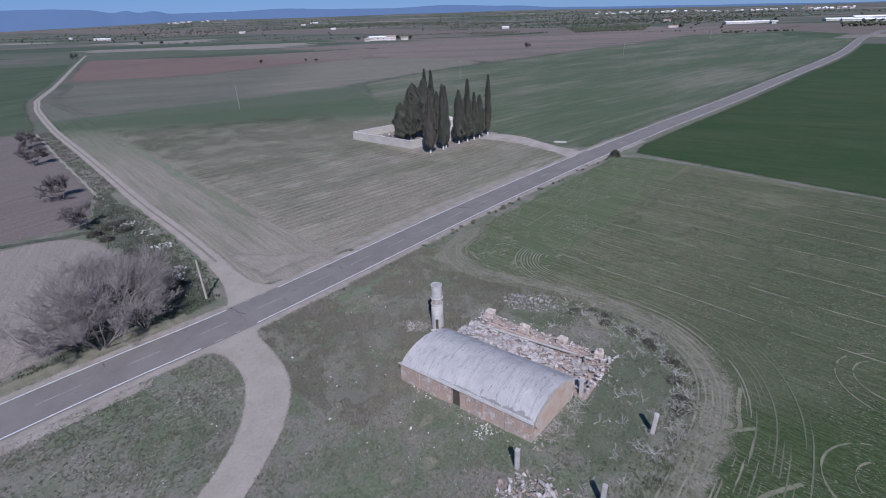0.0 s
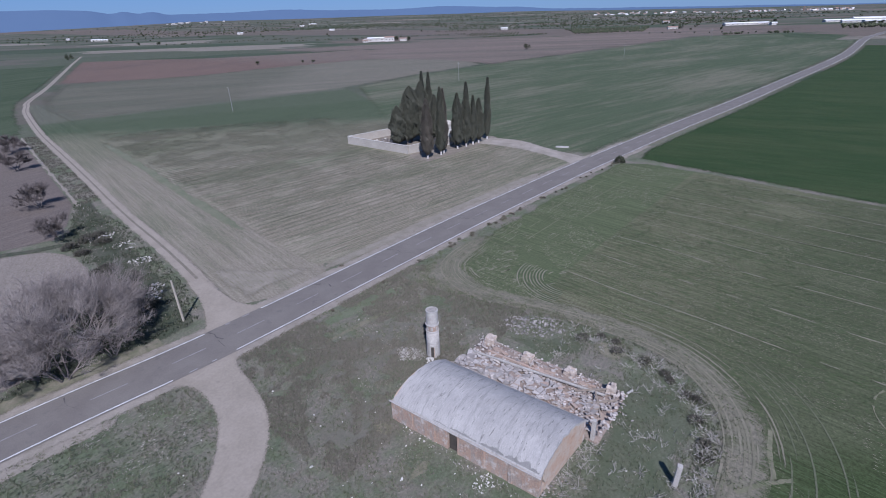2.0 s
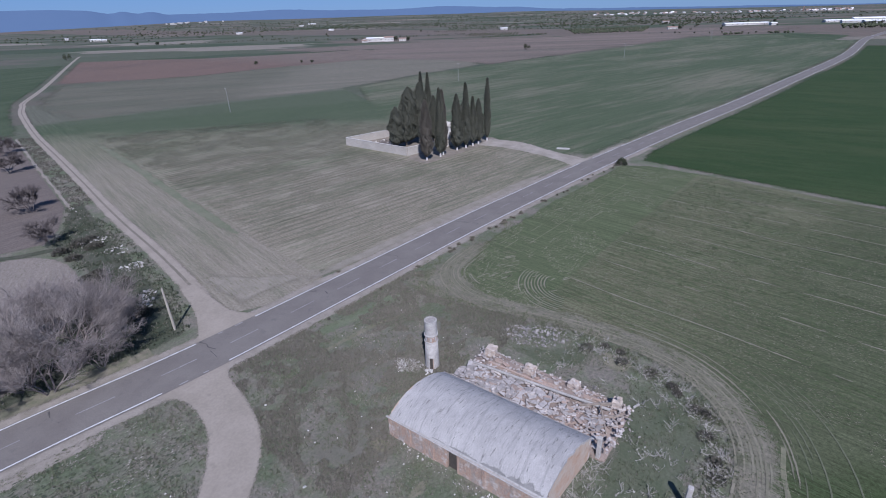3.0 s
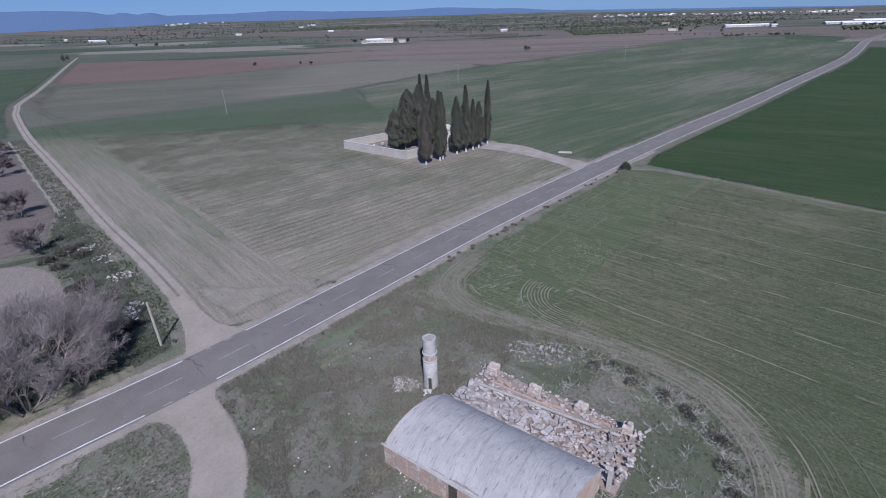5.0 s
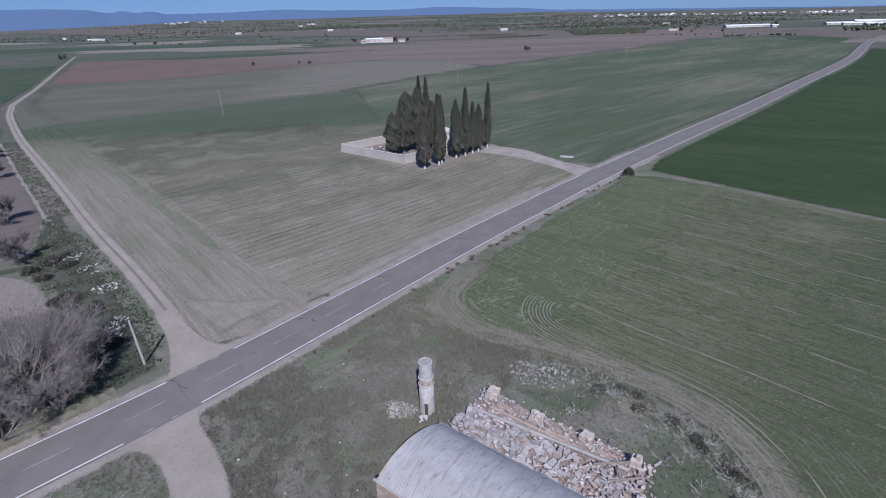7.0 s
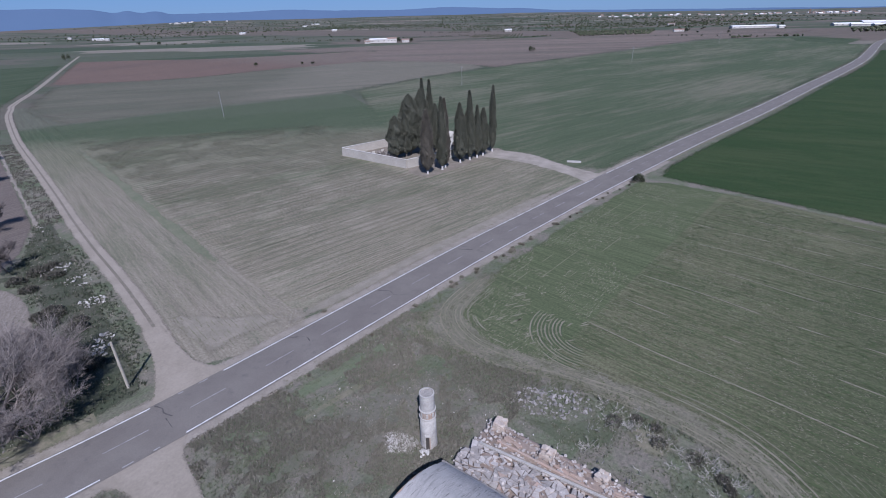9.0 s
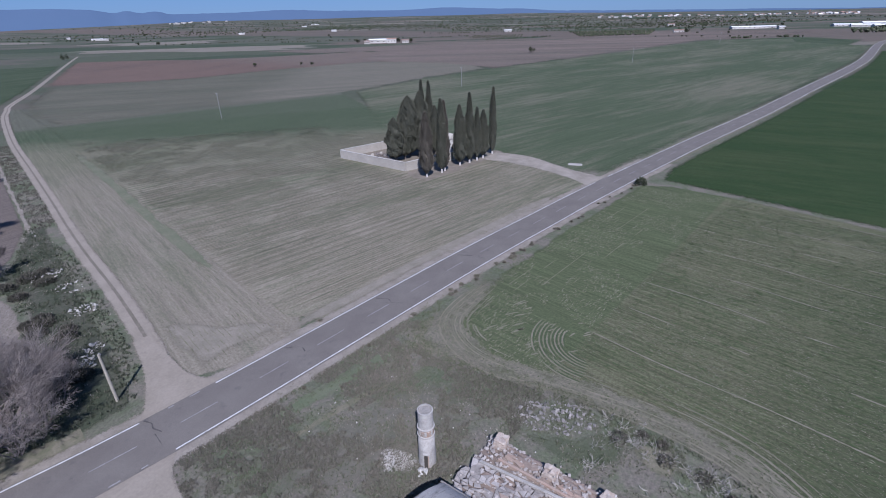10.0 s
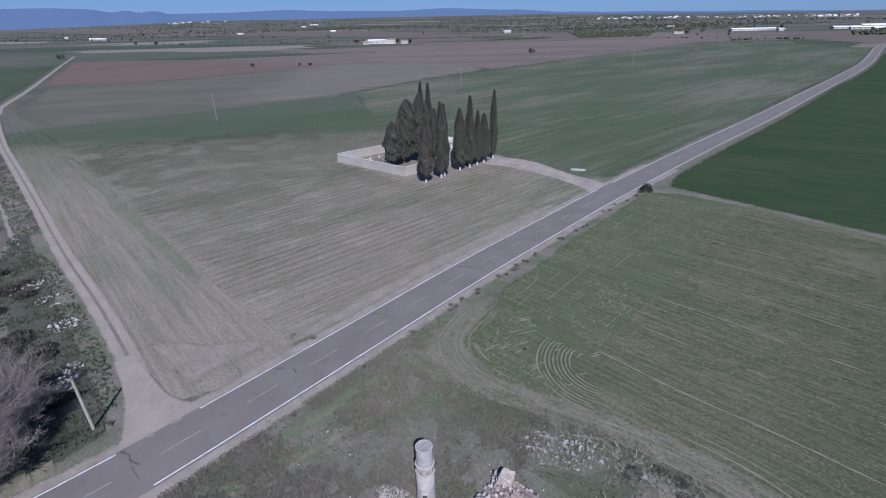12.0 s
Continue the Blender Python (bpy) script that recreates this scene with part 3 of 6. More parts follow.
blob("lush_patch", ragged(smooth_line([(31, 12), (37, 12.4), (43.6, 15.2), (46, 12.6), (48.2, 11), (46.8, 7.6), (43, 5.2), (37.5, 4.8), (31, 4.9), (26.4, 7), (27, 10.4), (31, 12)], 1.5), 1.0, 0.3), 0.008, mat_lushyard, "dark lush grass in the corner of the yard", "grass")
blob("lush_patch", ragged(smooth_line([(43.6, 26.4), (46, 22), (48.4, 19.6), (47.2, 16.6), (44, 18.4), (43, 22), (43.6, 26.4)], 1.0), 0.6, 0.4), 0.009, mat_lushyard, "dark grass between ruin and field", "grass")
blob("bare_soil_patch", ragged(smooth_line([(46.0, 15.6), (47.6, 17.8), (49.0, 17.0), (49.3, 14.8), (48.0, 13.2), (46.4, 14.0), (46.0, 15.6)], 0.6), 0.5, 0.6), 0.03, mat_verge, "bare pale soil at the yard's edge", "ground patch")
# road markings
for lo, hi, s in ((-170, 24.8, 1), (31.0, 114.8, 1), (119, 900, 1), (-170, 18.6, -1), (24.0, 900, -1)):
    seg = [p for p in smooth_line([(q.x, q.y) for q in ROAD], 1.0) if lo <= p.x <= hi]
    strip("edge_line", seg, s * (HALF - 0.02) + 0.075, s * (HALF - 0.02) - 0.075, 0.128, mat_paint, road, "worn white edge line")
fine_road = smooth_line([(q.x, q.y) for q in ROAD], 0.5)
run = 0.0
spans = {"dash": []}
for a, b in zip(fine_road, fine_road[1:]):
    run += (b - a).length
    if run % 7.5 < 3.4 and -60 < a.x < 420:
        spans["dash"].append((int(run // 7.5), a, b))
groups = {}
for k, a, b in spans["dash"]:
    groups.setdefault(k, []).append(a)
    groups[k].append(b)
mat_dash = plain("faded_road_paint", (0.27, 0.26, 0.26), (0.19, 0.18, 0.18), 1.1, 12, 0.8)
for k, pts in groups.items():
    strip("centre_dash", [pts[0], pts[-1]], 0.05, -0.05, 0.148, mat_dash, road, "faded white centre dash")
for x0, s in ((26.2, 1), (28.4, 1), (19.7, -1), (21.9, -1), (116.0, 1), (117.6, 1)):
    seg = [p for p in fine_road if x0 <= p.x <= x0 + 1.2]
    strip("give_way_dash", seg, s * (HALF - 0.02) + 0.07, s * (HALF - 0.02) - 0.07, 0.128, mat_dash, road, "short faded edge dash")
for pts in ([(24.6, 54.0), (24.9, 53.0), (24.7, 52.4), (25.0, 51.3)], [(24.5, 51.5), (24.4, 50.6), (24.3, 49.8)], [(10.6, 55.2), (10.4, 53.8), (10.9, 52.2)],
            [(52.6, 52.1), (53.4, 50.6), (53.0, 49.6), (54.1, 48.0)], [(39, 52.8), (40.2, 51.4), (40.0, 50.4)], [(69, 51.0), (70.0, 49.0), (70.4, 46.9)]):
    strip("crack", smooth_line(pts, 0.25), 0.03, -0.03, 0.142, mat_seal, road, "dark tarred crack", wob=0.12)

# ---- materials of the yard ----
def brick_wall_mat():
    k = Nodes("old_brick_wall", 0.92, 0.15)
    # courses on walls that run along x or y
    sep = k.tree.nodes.new("ShaderNodeSeparateXYZ")
    k.put(sep.inputs[0], k.pos)
    com = k.tree.nodes.new("ShaderNodeCombineXYZ")
    k.put(com.inputs[0], k.math("ADD", sep.outputs[0], sep.outputs[1]))
    k.put(com.inputs[1], sep.outputs[2])
    b = k.tree.nodes.new("ShaderNodeTexBrick")
    k.put(b.inputs["Vector"], com.outputs[0])
    b.inputs["Scale"].default_value = 1.0
    b.inputs["Brick Width"].default_value, b.inputs["Row Height"].default_value, b.inputs["Mortar Size"].default_value = 0.27, 0.075, 0.012
    k.put(b.inputs["Color1"], (0.42, 0.262, 0.19))
    k.put(b.inputs["Color2"], (0.34, 0.225, 0.17))
    k.put(b.inputs["Mortar"], (0.34, 0.30, 0.26))
    n1, n2 = k.noise(0.8, 5, 0.7), k.noise(9, 6, 0.7)
    col = k.mix(k.ramp(n1, (0.40, 0.05), (0.56, 0.8)), b.outputs[0], (0.37, 0.265, 0.20))
    col = k.mix(k.ramp(k.noise(0.9, 6, 0.7, k.turned(0, (1.3, 1.3, 0.6))), (0.48, 0.0), (0.60, 0.75)), col, (0.30, 0.275, 0.25))
    col = k.mix(k.ramp(k.noise(1.3, 5, 0.7), (0.52, 0.0), (0.64, 0.8)), col, (0.52, 0.48, 0.44))
    drip = k.noise(2.2, 6, 0.75, k.turned(0, (1.0, 1.0, 0.22)))
    col = k.mix(k.ramp(drip, (0.52, 0.0), (0.66, 0.6)), col, (0.20, 0.17, 0.15))
    col = k.mix(k.ramp(k.noise(3.0, 6, 0.75), (0.60, 0.0), (0.68, 0.8)), col, (0.48, 0.44, 0.40))
    col = k.mix(0.6, col, k.ramp(n2, (0.3, 0.5), (0.7, 1.25)), "MULTIPLY")
    return k.done(col, n2, 0.5, 0.03)


def gable_mat():
    k = Nodes("ochre_render", 0.92, 0.15)
    n1, n2 = k.noise(0.8, 5, 0.65), k.noise(11, 6, 0.7)
    col = k.mix(k.ramp(n1, (0.38, 0.0), (0.6, 1.0)), (0.41, 0.295, 0.222), (0.42, 0.36, 0.30))
    col = k.mix(k.ramp(k.noise(2.2, 5, 0.7), (0.55, 0.0), (0.7, 0.8)), col, (0.30, 0.18, 0.12))
    col = k.mix(0.4, col, k.ramp(n2, (0.3, 0.6), (0.7, 1.15)), "MULTIPLY")
    return k.done(col, n2, 0.3, 0.02)


def vault_mat():
    k = Nodes("weathered_concrete_vault", 0.9, 0.2)
    seams = k.noise(2.6, 6, 0.75, k.turned(0, (0.18, 2.4, 0.18)))
    seam2 = k.wave(0.21, 5.0, k.turned(4, (0.5, 1, 0.5)), 5)
    n1, n2, n3 = k.noise(0.45, 6, 0.7), k.noise(14, 6, 0.75), k.noise(2.4, 6, 0.75, k.turned(0, (0.5, 1.6, 0.5)))
    col = k.mix(k.ramp(n1, (0.35, 0.0), (0.65, 1.0)), (0.318, 0.306, 0.294), (0.392, 0.376, 0.360))
    col = k.mix(k.ramp(seams, (0.59, 0.0), (0.66, 0.6)), col, (0.145, 0.14, 0.138))
    col = k.mix(k.math("MULTIPLY", k.ramp(seam2, (0.0, 0.5), (0.05, 0.0)), k.ramp(n3, (0.42, 0.0), (0.55, 0.8))), col, (0.17, 0.165, 0.16))
    col = k.mix(k.ramp(n3, (0.52, 0.0), (0.68, 0.5)), col, (0.26, 0.248, 0.24))
    col = k.mix(k.ramp(n3, (0.28, 0.6), (0.40, 0.0)), col, (0.48, 0.465, 0.45))
    col = k.mix(0.8, col, k.ramp(n2, (0.3, 0.62), (0.7, 1.22)), "MULTIPLY")
    dash = k.noise(3.2, 4, 0.6, k.turned(3, (0.22, 3.4, 0.22)))
    patchy = k.ramp(k.noise(0.6, 4), (0.36, 0.25), (0.58, 1.0))
    col = k.mix(k.math("MULTIPLY", k.ramp(dash, (0.60, 0.0), (0.66, 0.55)), patchy), col, (0.125, 0.12, 0.116))
    col = k.mix(k.ramp(k.voronoi(4.6), (0.09, 0.8), (0.14, 0.0)), col, (0.46, 0.45, 0.43))
    return k.done(col, k.math("ADD", k.math("MULTIPLY", seams, 0.4), n2), 0.6, 0.04)


mat_brickwall, mat_gable, mat_vault = brick_wall_mat(), gable_mat(), vault_mat()
mat_concrete = plain("pale_concrete", (0.36, 0.34, 0.315), (0.28, 0.265, 0.245), 0.9, 9, 0.9, 0.4, 0.02, (0.25, 0.24, 0.22))
mat_slab = plain("broken_concrete", (0.37, 0.34, 0.318), (0.255, 0.232, 0.216), 0.8, 8, 0.92, 0.5, 0.03, (0.28, 0.25, 0.23), per="object")
mat_rubble_brick = plain("broken_brick", (0.31, 0.228, 0.186), (0.29, 0.238, 0.20), 1.2, 9, 0.95, 0.5, 0.03, per="object")
mat_white = plain("limewashed_stone", (0.54, 0.52, 0.49), (0.40, 0.38, 0.355), 1.3, 9, 0.9, 0.4, 0.02, (0.40, 0.37, 0.34))
mat_stone = plain("grey_fieldstone", (0.29, 0.27, 0.25), (0.18, 0.168, 0.155), 1.4, 8, 0.92, 0.5, 0.03, per="object")
mat_earth = plain("rubble_earth", (0.26, 0.205, 0.172), (0.18, 0.145, 0.122), 0.6, 6, 0.95, 0.6, 0.06, (0.36, 0.31, 0.27))
# near-black paint standing for the shade inside doorways and windows
mat_void = plain("shaded_opening_dark", (0.05, 0.045, 0.04), (0.07, 0.06, 0.05), 1, 6)
mat_wood = plain("grey_timber", (0.24, 0.20, 0.165), (0.17, 0.145, 0.12), 3, 20, 0.9)

# ---- barn ----
BW, BL, EAVE, RISE = 7.1, 14.15, 2.15, 1.32
barn = thing("barn", (27.72, 13.35), 1.7, "low abandoned barn with a grey concrete barrel roof and brick walls", "barn")
rad = (BW * BW / 4 + RISE * RISE) / (2 * RISE)


def vault_z(x, r=rad):
    return EAVE + RISE - rad + math.sqrt(max(r * r - (x - BW / 2) ** 2, 0.0))


bm = bmesh.new()
box(bm, 0.0, 0.35, 0.0, 7.2, -0.1, EAVE)
box(bm, 0.0, 0.35, 8.15, BL, -0.1, EAVE)
box(bm, 0.0, 0.35, 7.2, 8.15, 1.98, EAVE)
part("wall", bm, mat_brickwall, barn, "brick side wall with patchy grey render")
part("wall", boxed(BW - 0.35, BW, 0.0, BL, -0.1, EAVE), mat_brickwall, barn)
for y0, lab in ((0.0, "ochre rendered arched gable with a broken corner"), (BL - 0.3, "arched gable wall")):
    bm = bmesh.new()
    xs = [0.35 + (BW - 0.7) * i / 24 for i in range(25)]
    outline = [(0.35, -0.1)] + [(BW - 0.35, -0.1)] + [(x, vault_z(x) - 0.16) for x in reversed(xs)]
    if y0 == 0.0:
        outline = [(0.9, -0.1)] + outline[1:-1] + [(0.62, EAVE + 0.12), (0.75, 1.75), (0.68, 1.25), (0.95, 0.75)]
    f = bm.faces.new([bm.verts.new((x, y0, z)) for x, z in outline])
    ext = bmesh.ops.extrude_face_region(bm, geom=[f])["geom"]
    bmesh.ops.translate(bm, vec=(0, 0.3, 0), verts=[v for v in ext if isinstance(v, bmesh.types.BMVert)])
    bmesh.ops.triangulate(bm, faces=bm.faces)
    bmesh.ops.recalc_face_normals(bm, faces=bm.faces)
    part("gable_wall", bm, mat_gable, barn, lab)
part("corner_stub", boxed(0.36, 0.72, 0.02, 0.28, -0.1, 0.9), mat_gable, barn, "broken brick corner")
part("broken_post", boxed(0.40, 0.50, 0.06, 0.22, 0.9, 2.0, m=pose(0.02, 0, 0, 0, 3, 0)), mat_wood, barn, "grey timber in the broken corner")
# vault: a curved shell, slightly sagging and worn along the edges
nx, ny = 40, 70
verts, faces = [], []
for layer, r in ((0, rad + 0.06), (1, rad - 0.14)):
    for j in range(ny + 1):
        y = -0.06 + (BL - 0.15) * j / ny
        for i in range(nx + 1):
            a = (i / nx * 2 - 1) * math.asin((BW / 2 + 0.02) / (rad + 0.06))
            x, z = BW / 2 + r * math.sin(a), EAVE + RISE - rad + r * math.cos(a)
            nz = noise.noise(Vector((x * 0.6, y * 0.5, 5 + layer))) * 0.045 + noise.noise(Vector((x * 2.2, y * 2.2, 2))) * 0.015
            if j in (0, ny):
                y2 = y + noise.noise(Vector((x * 1.7, j, 1))) * 0.14
            else:
                y2 = y
            verts.append((x, y2, z + nz))
row = nx + 1
lay = row * (ny + 1)
for j in range(ny):
    for i in range(nx):
        k = j * row + i
        faces += [(k, k + 1, k + 1 + row, k + row), (lay + k, lay + k + row, lay + k + 1 + row, lay + k + 1)]
for i in range(nx):
    faces += [(i, lay + i, lay + i + 1, i + 1), (ny * row + i, ny * row + i + 1, lay + ny * row + i + 1, lay + ny * row + i)]
for j in range(ny):
    for i in (0, nx):
        k = j * row + i
        faces.append((k, k + row, lay + k + row, lay + k) if i == 0 else (k, lay + k, lay + k + row, k + row))
mesh("vault_roof", verts, faces, mat_vault, barn, "stained grey concrete barrel vault")
# east eave blocks are coloured darker to stand for the shadow gap beyond the roof
for x0 in (-0.16, BW - 0.02):
    for j in range(12):
        y0 = -0.15 + (BL + 0.3) * j / 12
        part("eave_block", boxed(x0, x0 + 0.18, y0, y0 + (BL + 0.3) / 12 - 0.015, EAVE - 0.07 + random.uniform(-0.015, 0.015), EAVE + 0.01 + random.uniform(-0.01, 0.02), bevel=0.015), mat_concrete if x0 < 0 else mat_stone, barn)
for y0 in (7.02, 8.15):
    part("door_jamb", boxed(-0.03, 0.3, y0, y0 + 0.18, 0, 1.98, bevel=0.015), mat_brickwall, barn, "brick door jamb")
for y0 in (2.2, 4.6, 9.4, 11.8):
    part("pilaster", boxed(-0.07, 0.02, y0, y0 + 0.32, 0.0, EAVE - 0.1, bevel=0.02), mat_brickwall, barn, "brick pilaster")
# added dark panel that makes the doorway look unlit; the floor behind catches sun
part("door_leaf", boxed(0.2, 0.26, 7.25, 8.1, 0.0, 1.95), mat_void, barn, "dark panel added in the doorway for the unlit interior")
part("floor_slab", boxed(0.35, BW - 0.35, 0.3, BL - 0.3, -0.05, 0.03), mat_earth, barn, "earth floor")


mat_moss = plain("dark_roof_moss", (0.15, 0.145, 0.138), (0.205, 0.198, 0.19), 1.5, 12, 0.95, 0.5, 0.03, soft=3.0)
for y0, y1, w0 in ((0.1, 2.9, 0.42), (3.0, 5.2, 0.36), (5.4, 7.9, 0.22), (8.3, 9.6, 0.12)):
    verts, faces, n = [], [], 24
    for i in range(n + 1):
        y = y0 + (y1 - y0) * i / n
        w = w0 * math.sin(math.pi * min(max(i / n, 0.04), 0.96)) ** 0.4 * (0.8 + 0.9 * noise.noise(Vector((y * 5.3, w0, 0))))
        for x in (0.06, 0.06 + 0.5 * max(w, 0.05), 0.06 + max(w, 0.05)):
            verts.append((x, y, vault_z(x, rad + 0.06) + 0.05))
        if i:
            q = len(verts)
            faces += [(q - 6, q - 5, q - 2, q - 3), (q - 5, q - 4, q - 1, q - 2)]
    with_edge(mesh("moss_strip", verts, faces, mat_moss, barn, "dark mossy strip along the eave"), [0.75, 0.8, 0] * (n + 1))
# fine dark cracks across the vault
rc = random.Random(31)
verts, faces = [], []
half_a = math.asin((BW / 2 + 0.02) / (rad + 0.06))
for _ in range(250):
    y0 = round(rc.uniform(0.2, BL - 0.5) / 0.47) * 0.47 + rc.gauss(0, 0.06)
    a0 = rc.uniform(-0.96, 0.9) * half_a
    da, wd = rc.uniform(0.02, 0.11), rc.uniform(0.010, 0.026)
    n = 5
    for i in range(n + 1):
        a = min(a0 + da * i / n, half_a * 0.97)
        x = BW / 2 + (rad + 0.06) * math.sin(a)
        y = y0 + 0.05 * noise.noise(Vector((x * 3, y0 * 5, 1)))
        lift = noise.noise(Vector((x * 0.6, y * 0.5, 5))) * 0.045 + noise.noise(Vector((x * 2.2, y * 2.2, 2))) * 0.015
        z = EAVE + RISE - rad + (rad + 0.06) * math.cos(a) + lift + 0.014
        w = wd * (0.3 + 0.7 * math.sin(math.pi * i / n))
        verts += [(x, y - w, z), (x, y + w, z)]
        if i:
            q = len(verts)
            faces.append((q - 4, q - 2, q - 1, q - 3))
mat_crack = plain("roof_crack_dirt", (0.115, 0.11, 0.105), (0.16, 0.155, 0.15), 2, 12, 0.95)
tagged(mesh("roof_cracks", verts, faces, mat_crack, barn, "fine dark cracks across the vault"), kind="stuff")
# the plan is a little out of square
skew = Matrix.Identity(4)
skew[1][0] = -0.10
for ob in barn.children:
    ob.data.transform(skew)


# ---- shapes for rubble ----
def chunk(name, mat, n=8, size=(1, 1, 1), seed=0):
    """A broken lump: the hull of random points."""
    rnd = random.Random(seed)
    bm = bmesh.new()
    for _ in range(n):
        v = Vector((rnd.gauss(0, 1), rnd.gauss(0, 1), rnd.gauss(0, 1))).normalized()
        bm.verts.new((v.x * size[0], v.y * size[1], v.z * size[2]))
    out = bmesh.ops.convex_hull(bm, input=bm.verts)
    junk = [e for e in out["geom_interior"] if isinstance(e, bmesh.types.BMVert)]
    if junk:
        bmesh.ops.delete(bm, geom=junk, context="VERTS")
    me = bpy.data.meshes.new(name)
    bm.to_mesh(me)
    bm.free()
    me.materials.append(mat)
    return me


def strewn(name, me, parent, at, scale, turn):
    ob = new(name, me)
    ob.parent = parent
    ob.matrix_basis = Matrix.LocRotScale(at, Euler(turn), scale)
    return ob


def plate(rnd, w, d, t):
    """A broken flat slab: an uneven polygon with thickness."""
    n = rnd.choice((3, 4, 4, 4, 5))
    a0 = rnd.uniform(0, 6.28)
    pts = []
    for i in range(n):
        a = a0 + 2 * math.pi * (i + rnd.uniform(-0.25, 0.25)) / n
        k = rnd.uniform(0.82, 1.12)
        pts.append((math.cos(a) * w * k, math.sin(a) * d * k))
    verts = [(x, y, 0) for x, y in pts] + [(x * 0.97, y * 0.97, t) for x, y in pts]
    faces = [tuple(range(n - 1, -1, -1)), tuple(range(n, 2 * n))] + [(i, (i + 1) % n, n + (i + 1) % n, n + i) for i in range(n)]
    return verts, faces


# ---- collapsed barn beside it ----
ruin = thing("collapsed_barn", (35.0, 12.9), 1.0, "collapsed brick barn with broken concrete roof slabs and wall stubs", "ruin")
bm = bmesh.new()
bmesh.ops.create_grid(bm, x_segments=22, y_segments=36, size=0.5)
for v in bm.verts:
    x, y = (v.co.x + 0.5) * 7.3 - 0.0, (v.co.y + 0.5) * 15.6 - 1.2
    edge = min((v.co.x + 0.5), 0.5 - v.co.x, v.co.y + 0.5, 0.5 - v.co.y)
    z = (0.38 + 0.22 * noise.noise(Vector((x * 0.7, y * 0.7, 0))) + 0.16 * noise.noise(Vector((x * 2, y * 2, 4))) + (0.35 if x < 3.6 else 0)) * min(1, edge * 9) + 0.005
    v.co = (x, y, z)
part("rubble_bed", bm, mat_earth, ruin, "reddish earth and crushed brick")
rnd = random.Random(7)
# the fallen vault lies in flat broken slabs with narrow gaps, wilder towards the gable
corner = {(i, j): (0.15 + 0.37 * i + rnd.uniform(-0.19, 0.19), -0.4 + 0.5 * j + rnd.uniform(-0.27, 0.27)) for i in range(12) for j in range(30)}
for i in range(11):
    for j in range(29):
        quad = [corner[i, j], corner[i + 1, j], corner[i + 1, j + 1], corner[i, j + 1]]
        cx, cy = sum(p[0] for p in quad) / 4, sum(p[1] for p in quad) / 4
        wild = 0.0 if cy > 4.2 else 1.0
        if rnd.random() < 0.13 + 0.16 * wild:
            continue
        if rnd.random() < 0.22:
            quad.pop(rnd.randrange(4))
        keep, t = rnd.uniform(0.80, 0.96), rnd.uniform(0.04, 0.07)
        flat = [((x - cx) * keep, (y - cy) * keep) for x, y in quad]
        n = len(flat)
        sv = [(x, y, -t) for x, y in flat] + [(x * 0.97, y * 0.97, 0) for x, y in flat]
        sf = [tuple(range(n - 1, -1, -1)), tuple(range(n, 2 * n))] + [(a, (a + 1) % n, n + (a + 1) % n, n + a) for a in range(n)]
        me = bpy.data.meshes.new("slab")
        me.from_pydata(sv, [], sf)
        me.materials.append(mat_slab if rnd.random() < 0.95 - 0.3 * wild else mat_rubble_brick)
        z = 0.98 - 0.10 * abs(cx - 1.6) + 0.10 * noise.noise(Vector((cx * 0.5, cy * 0.5, 7))) + rnd.gauss(0, 0.012 + 0.04 * wild)
        tilt = 0.05 + 0.09 * wild if rnd.random() < 0.9 else 0.2
        strewn("slab", me, ruin, (cx, cy, z), (1, 1, 1), (rnd.gauss(0, tilt), rnd.gauss(0, tilt), rnd.gauss(0, 0.03 + 0.5 * wild)))
verts, faces = [], []
for _ in range(1100):
    x, y = rnd.uniform(0.1, 7.0), rnd.uniform(-1.5, 14.2)
    if x < 4.1 and y > 4.2 and rnd.random() < 0.7:
        continue
    s = rnd.uniform(0.05, 0.19)
    v, f = plate(rnd, s * rnd.uniform(0.9, 1.6), s, rnd.uniform(0.03, 0.07))
    z = (0.90 - 0.10 * abs(x - 1.6) if x < 4.3 else 0.42) + rnd.uniform(0.0, 0.12)
    m = Matrix.LocRotScale((x, y, z), Euler((rnd.gauss(0, 0.14), rnd.gauss(0, 0.14), rnd.uniform(0, 6.28))), None)
    faces += [tuple(i + len(verts) for i in q) for q in f]
    verts += [m @ Vector(p) for p in v]
mat_frag = plain("concrete_fragments", (0.42, 0.38, 0.35), (0.30, 0.262, 0.236), 0.8, 8, 0.92, 0.4, 0.02, per="island")
tagged(mesh("fragment_layer", verts, faces, mat_frag, ruin, "small broken bits of concrete and brick"), kind="stuff")
bricks = [chunk("brick_lump", mat_rubble_brick, 7, (0.2, 0.13, 0.09), s) for s in range(5)]
lumps = [chunk("concrete_lump", mat_slab, 7, (0.24, 0.17, 0.10), 20 + s) for s in range(5)]
for i in range(200):
    x, y = rnd.uniform(4.0, 7.1), rnd.uniform(-1.6, 14)
    if i % 3 == 0:
        x, y = rnd.uniform(1.5, 7.0), rnd.gauss(-0.3, 1.2)
    s = rnd.uniform(0.3, 0.7)
    me = rnd.choice(bricks if rnd.random() < 0.45 else lumps)
    h = 0.36 if -1 < y < 14 and x < 7 else 0.08
    strewn("lump", me, ruin, (x, y, h + rnd.uniform(-0.05, 0.14)), (s * 1.2, s, s * 0.7), (rnd.gauss(0, 0.4), rnd.gauss(0, 0.4), rnd.uniform(0, 6)))
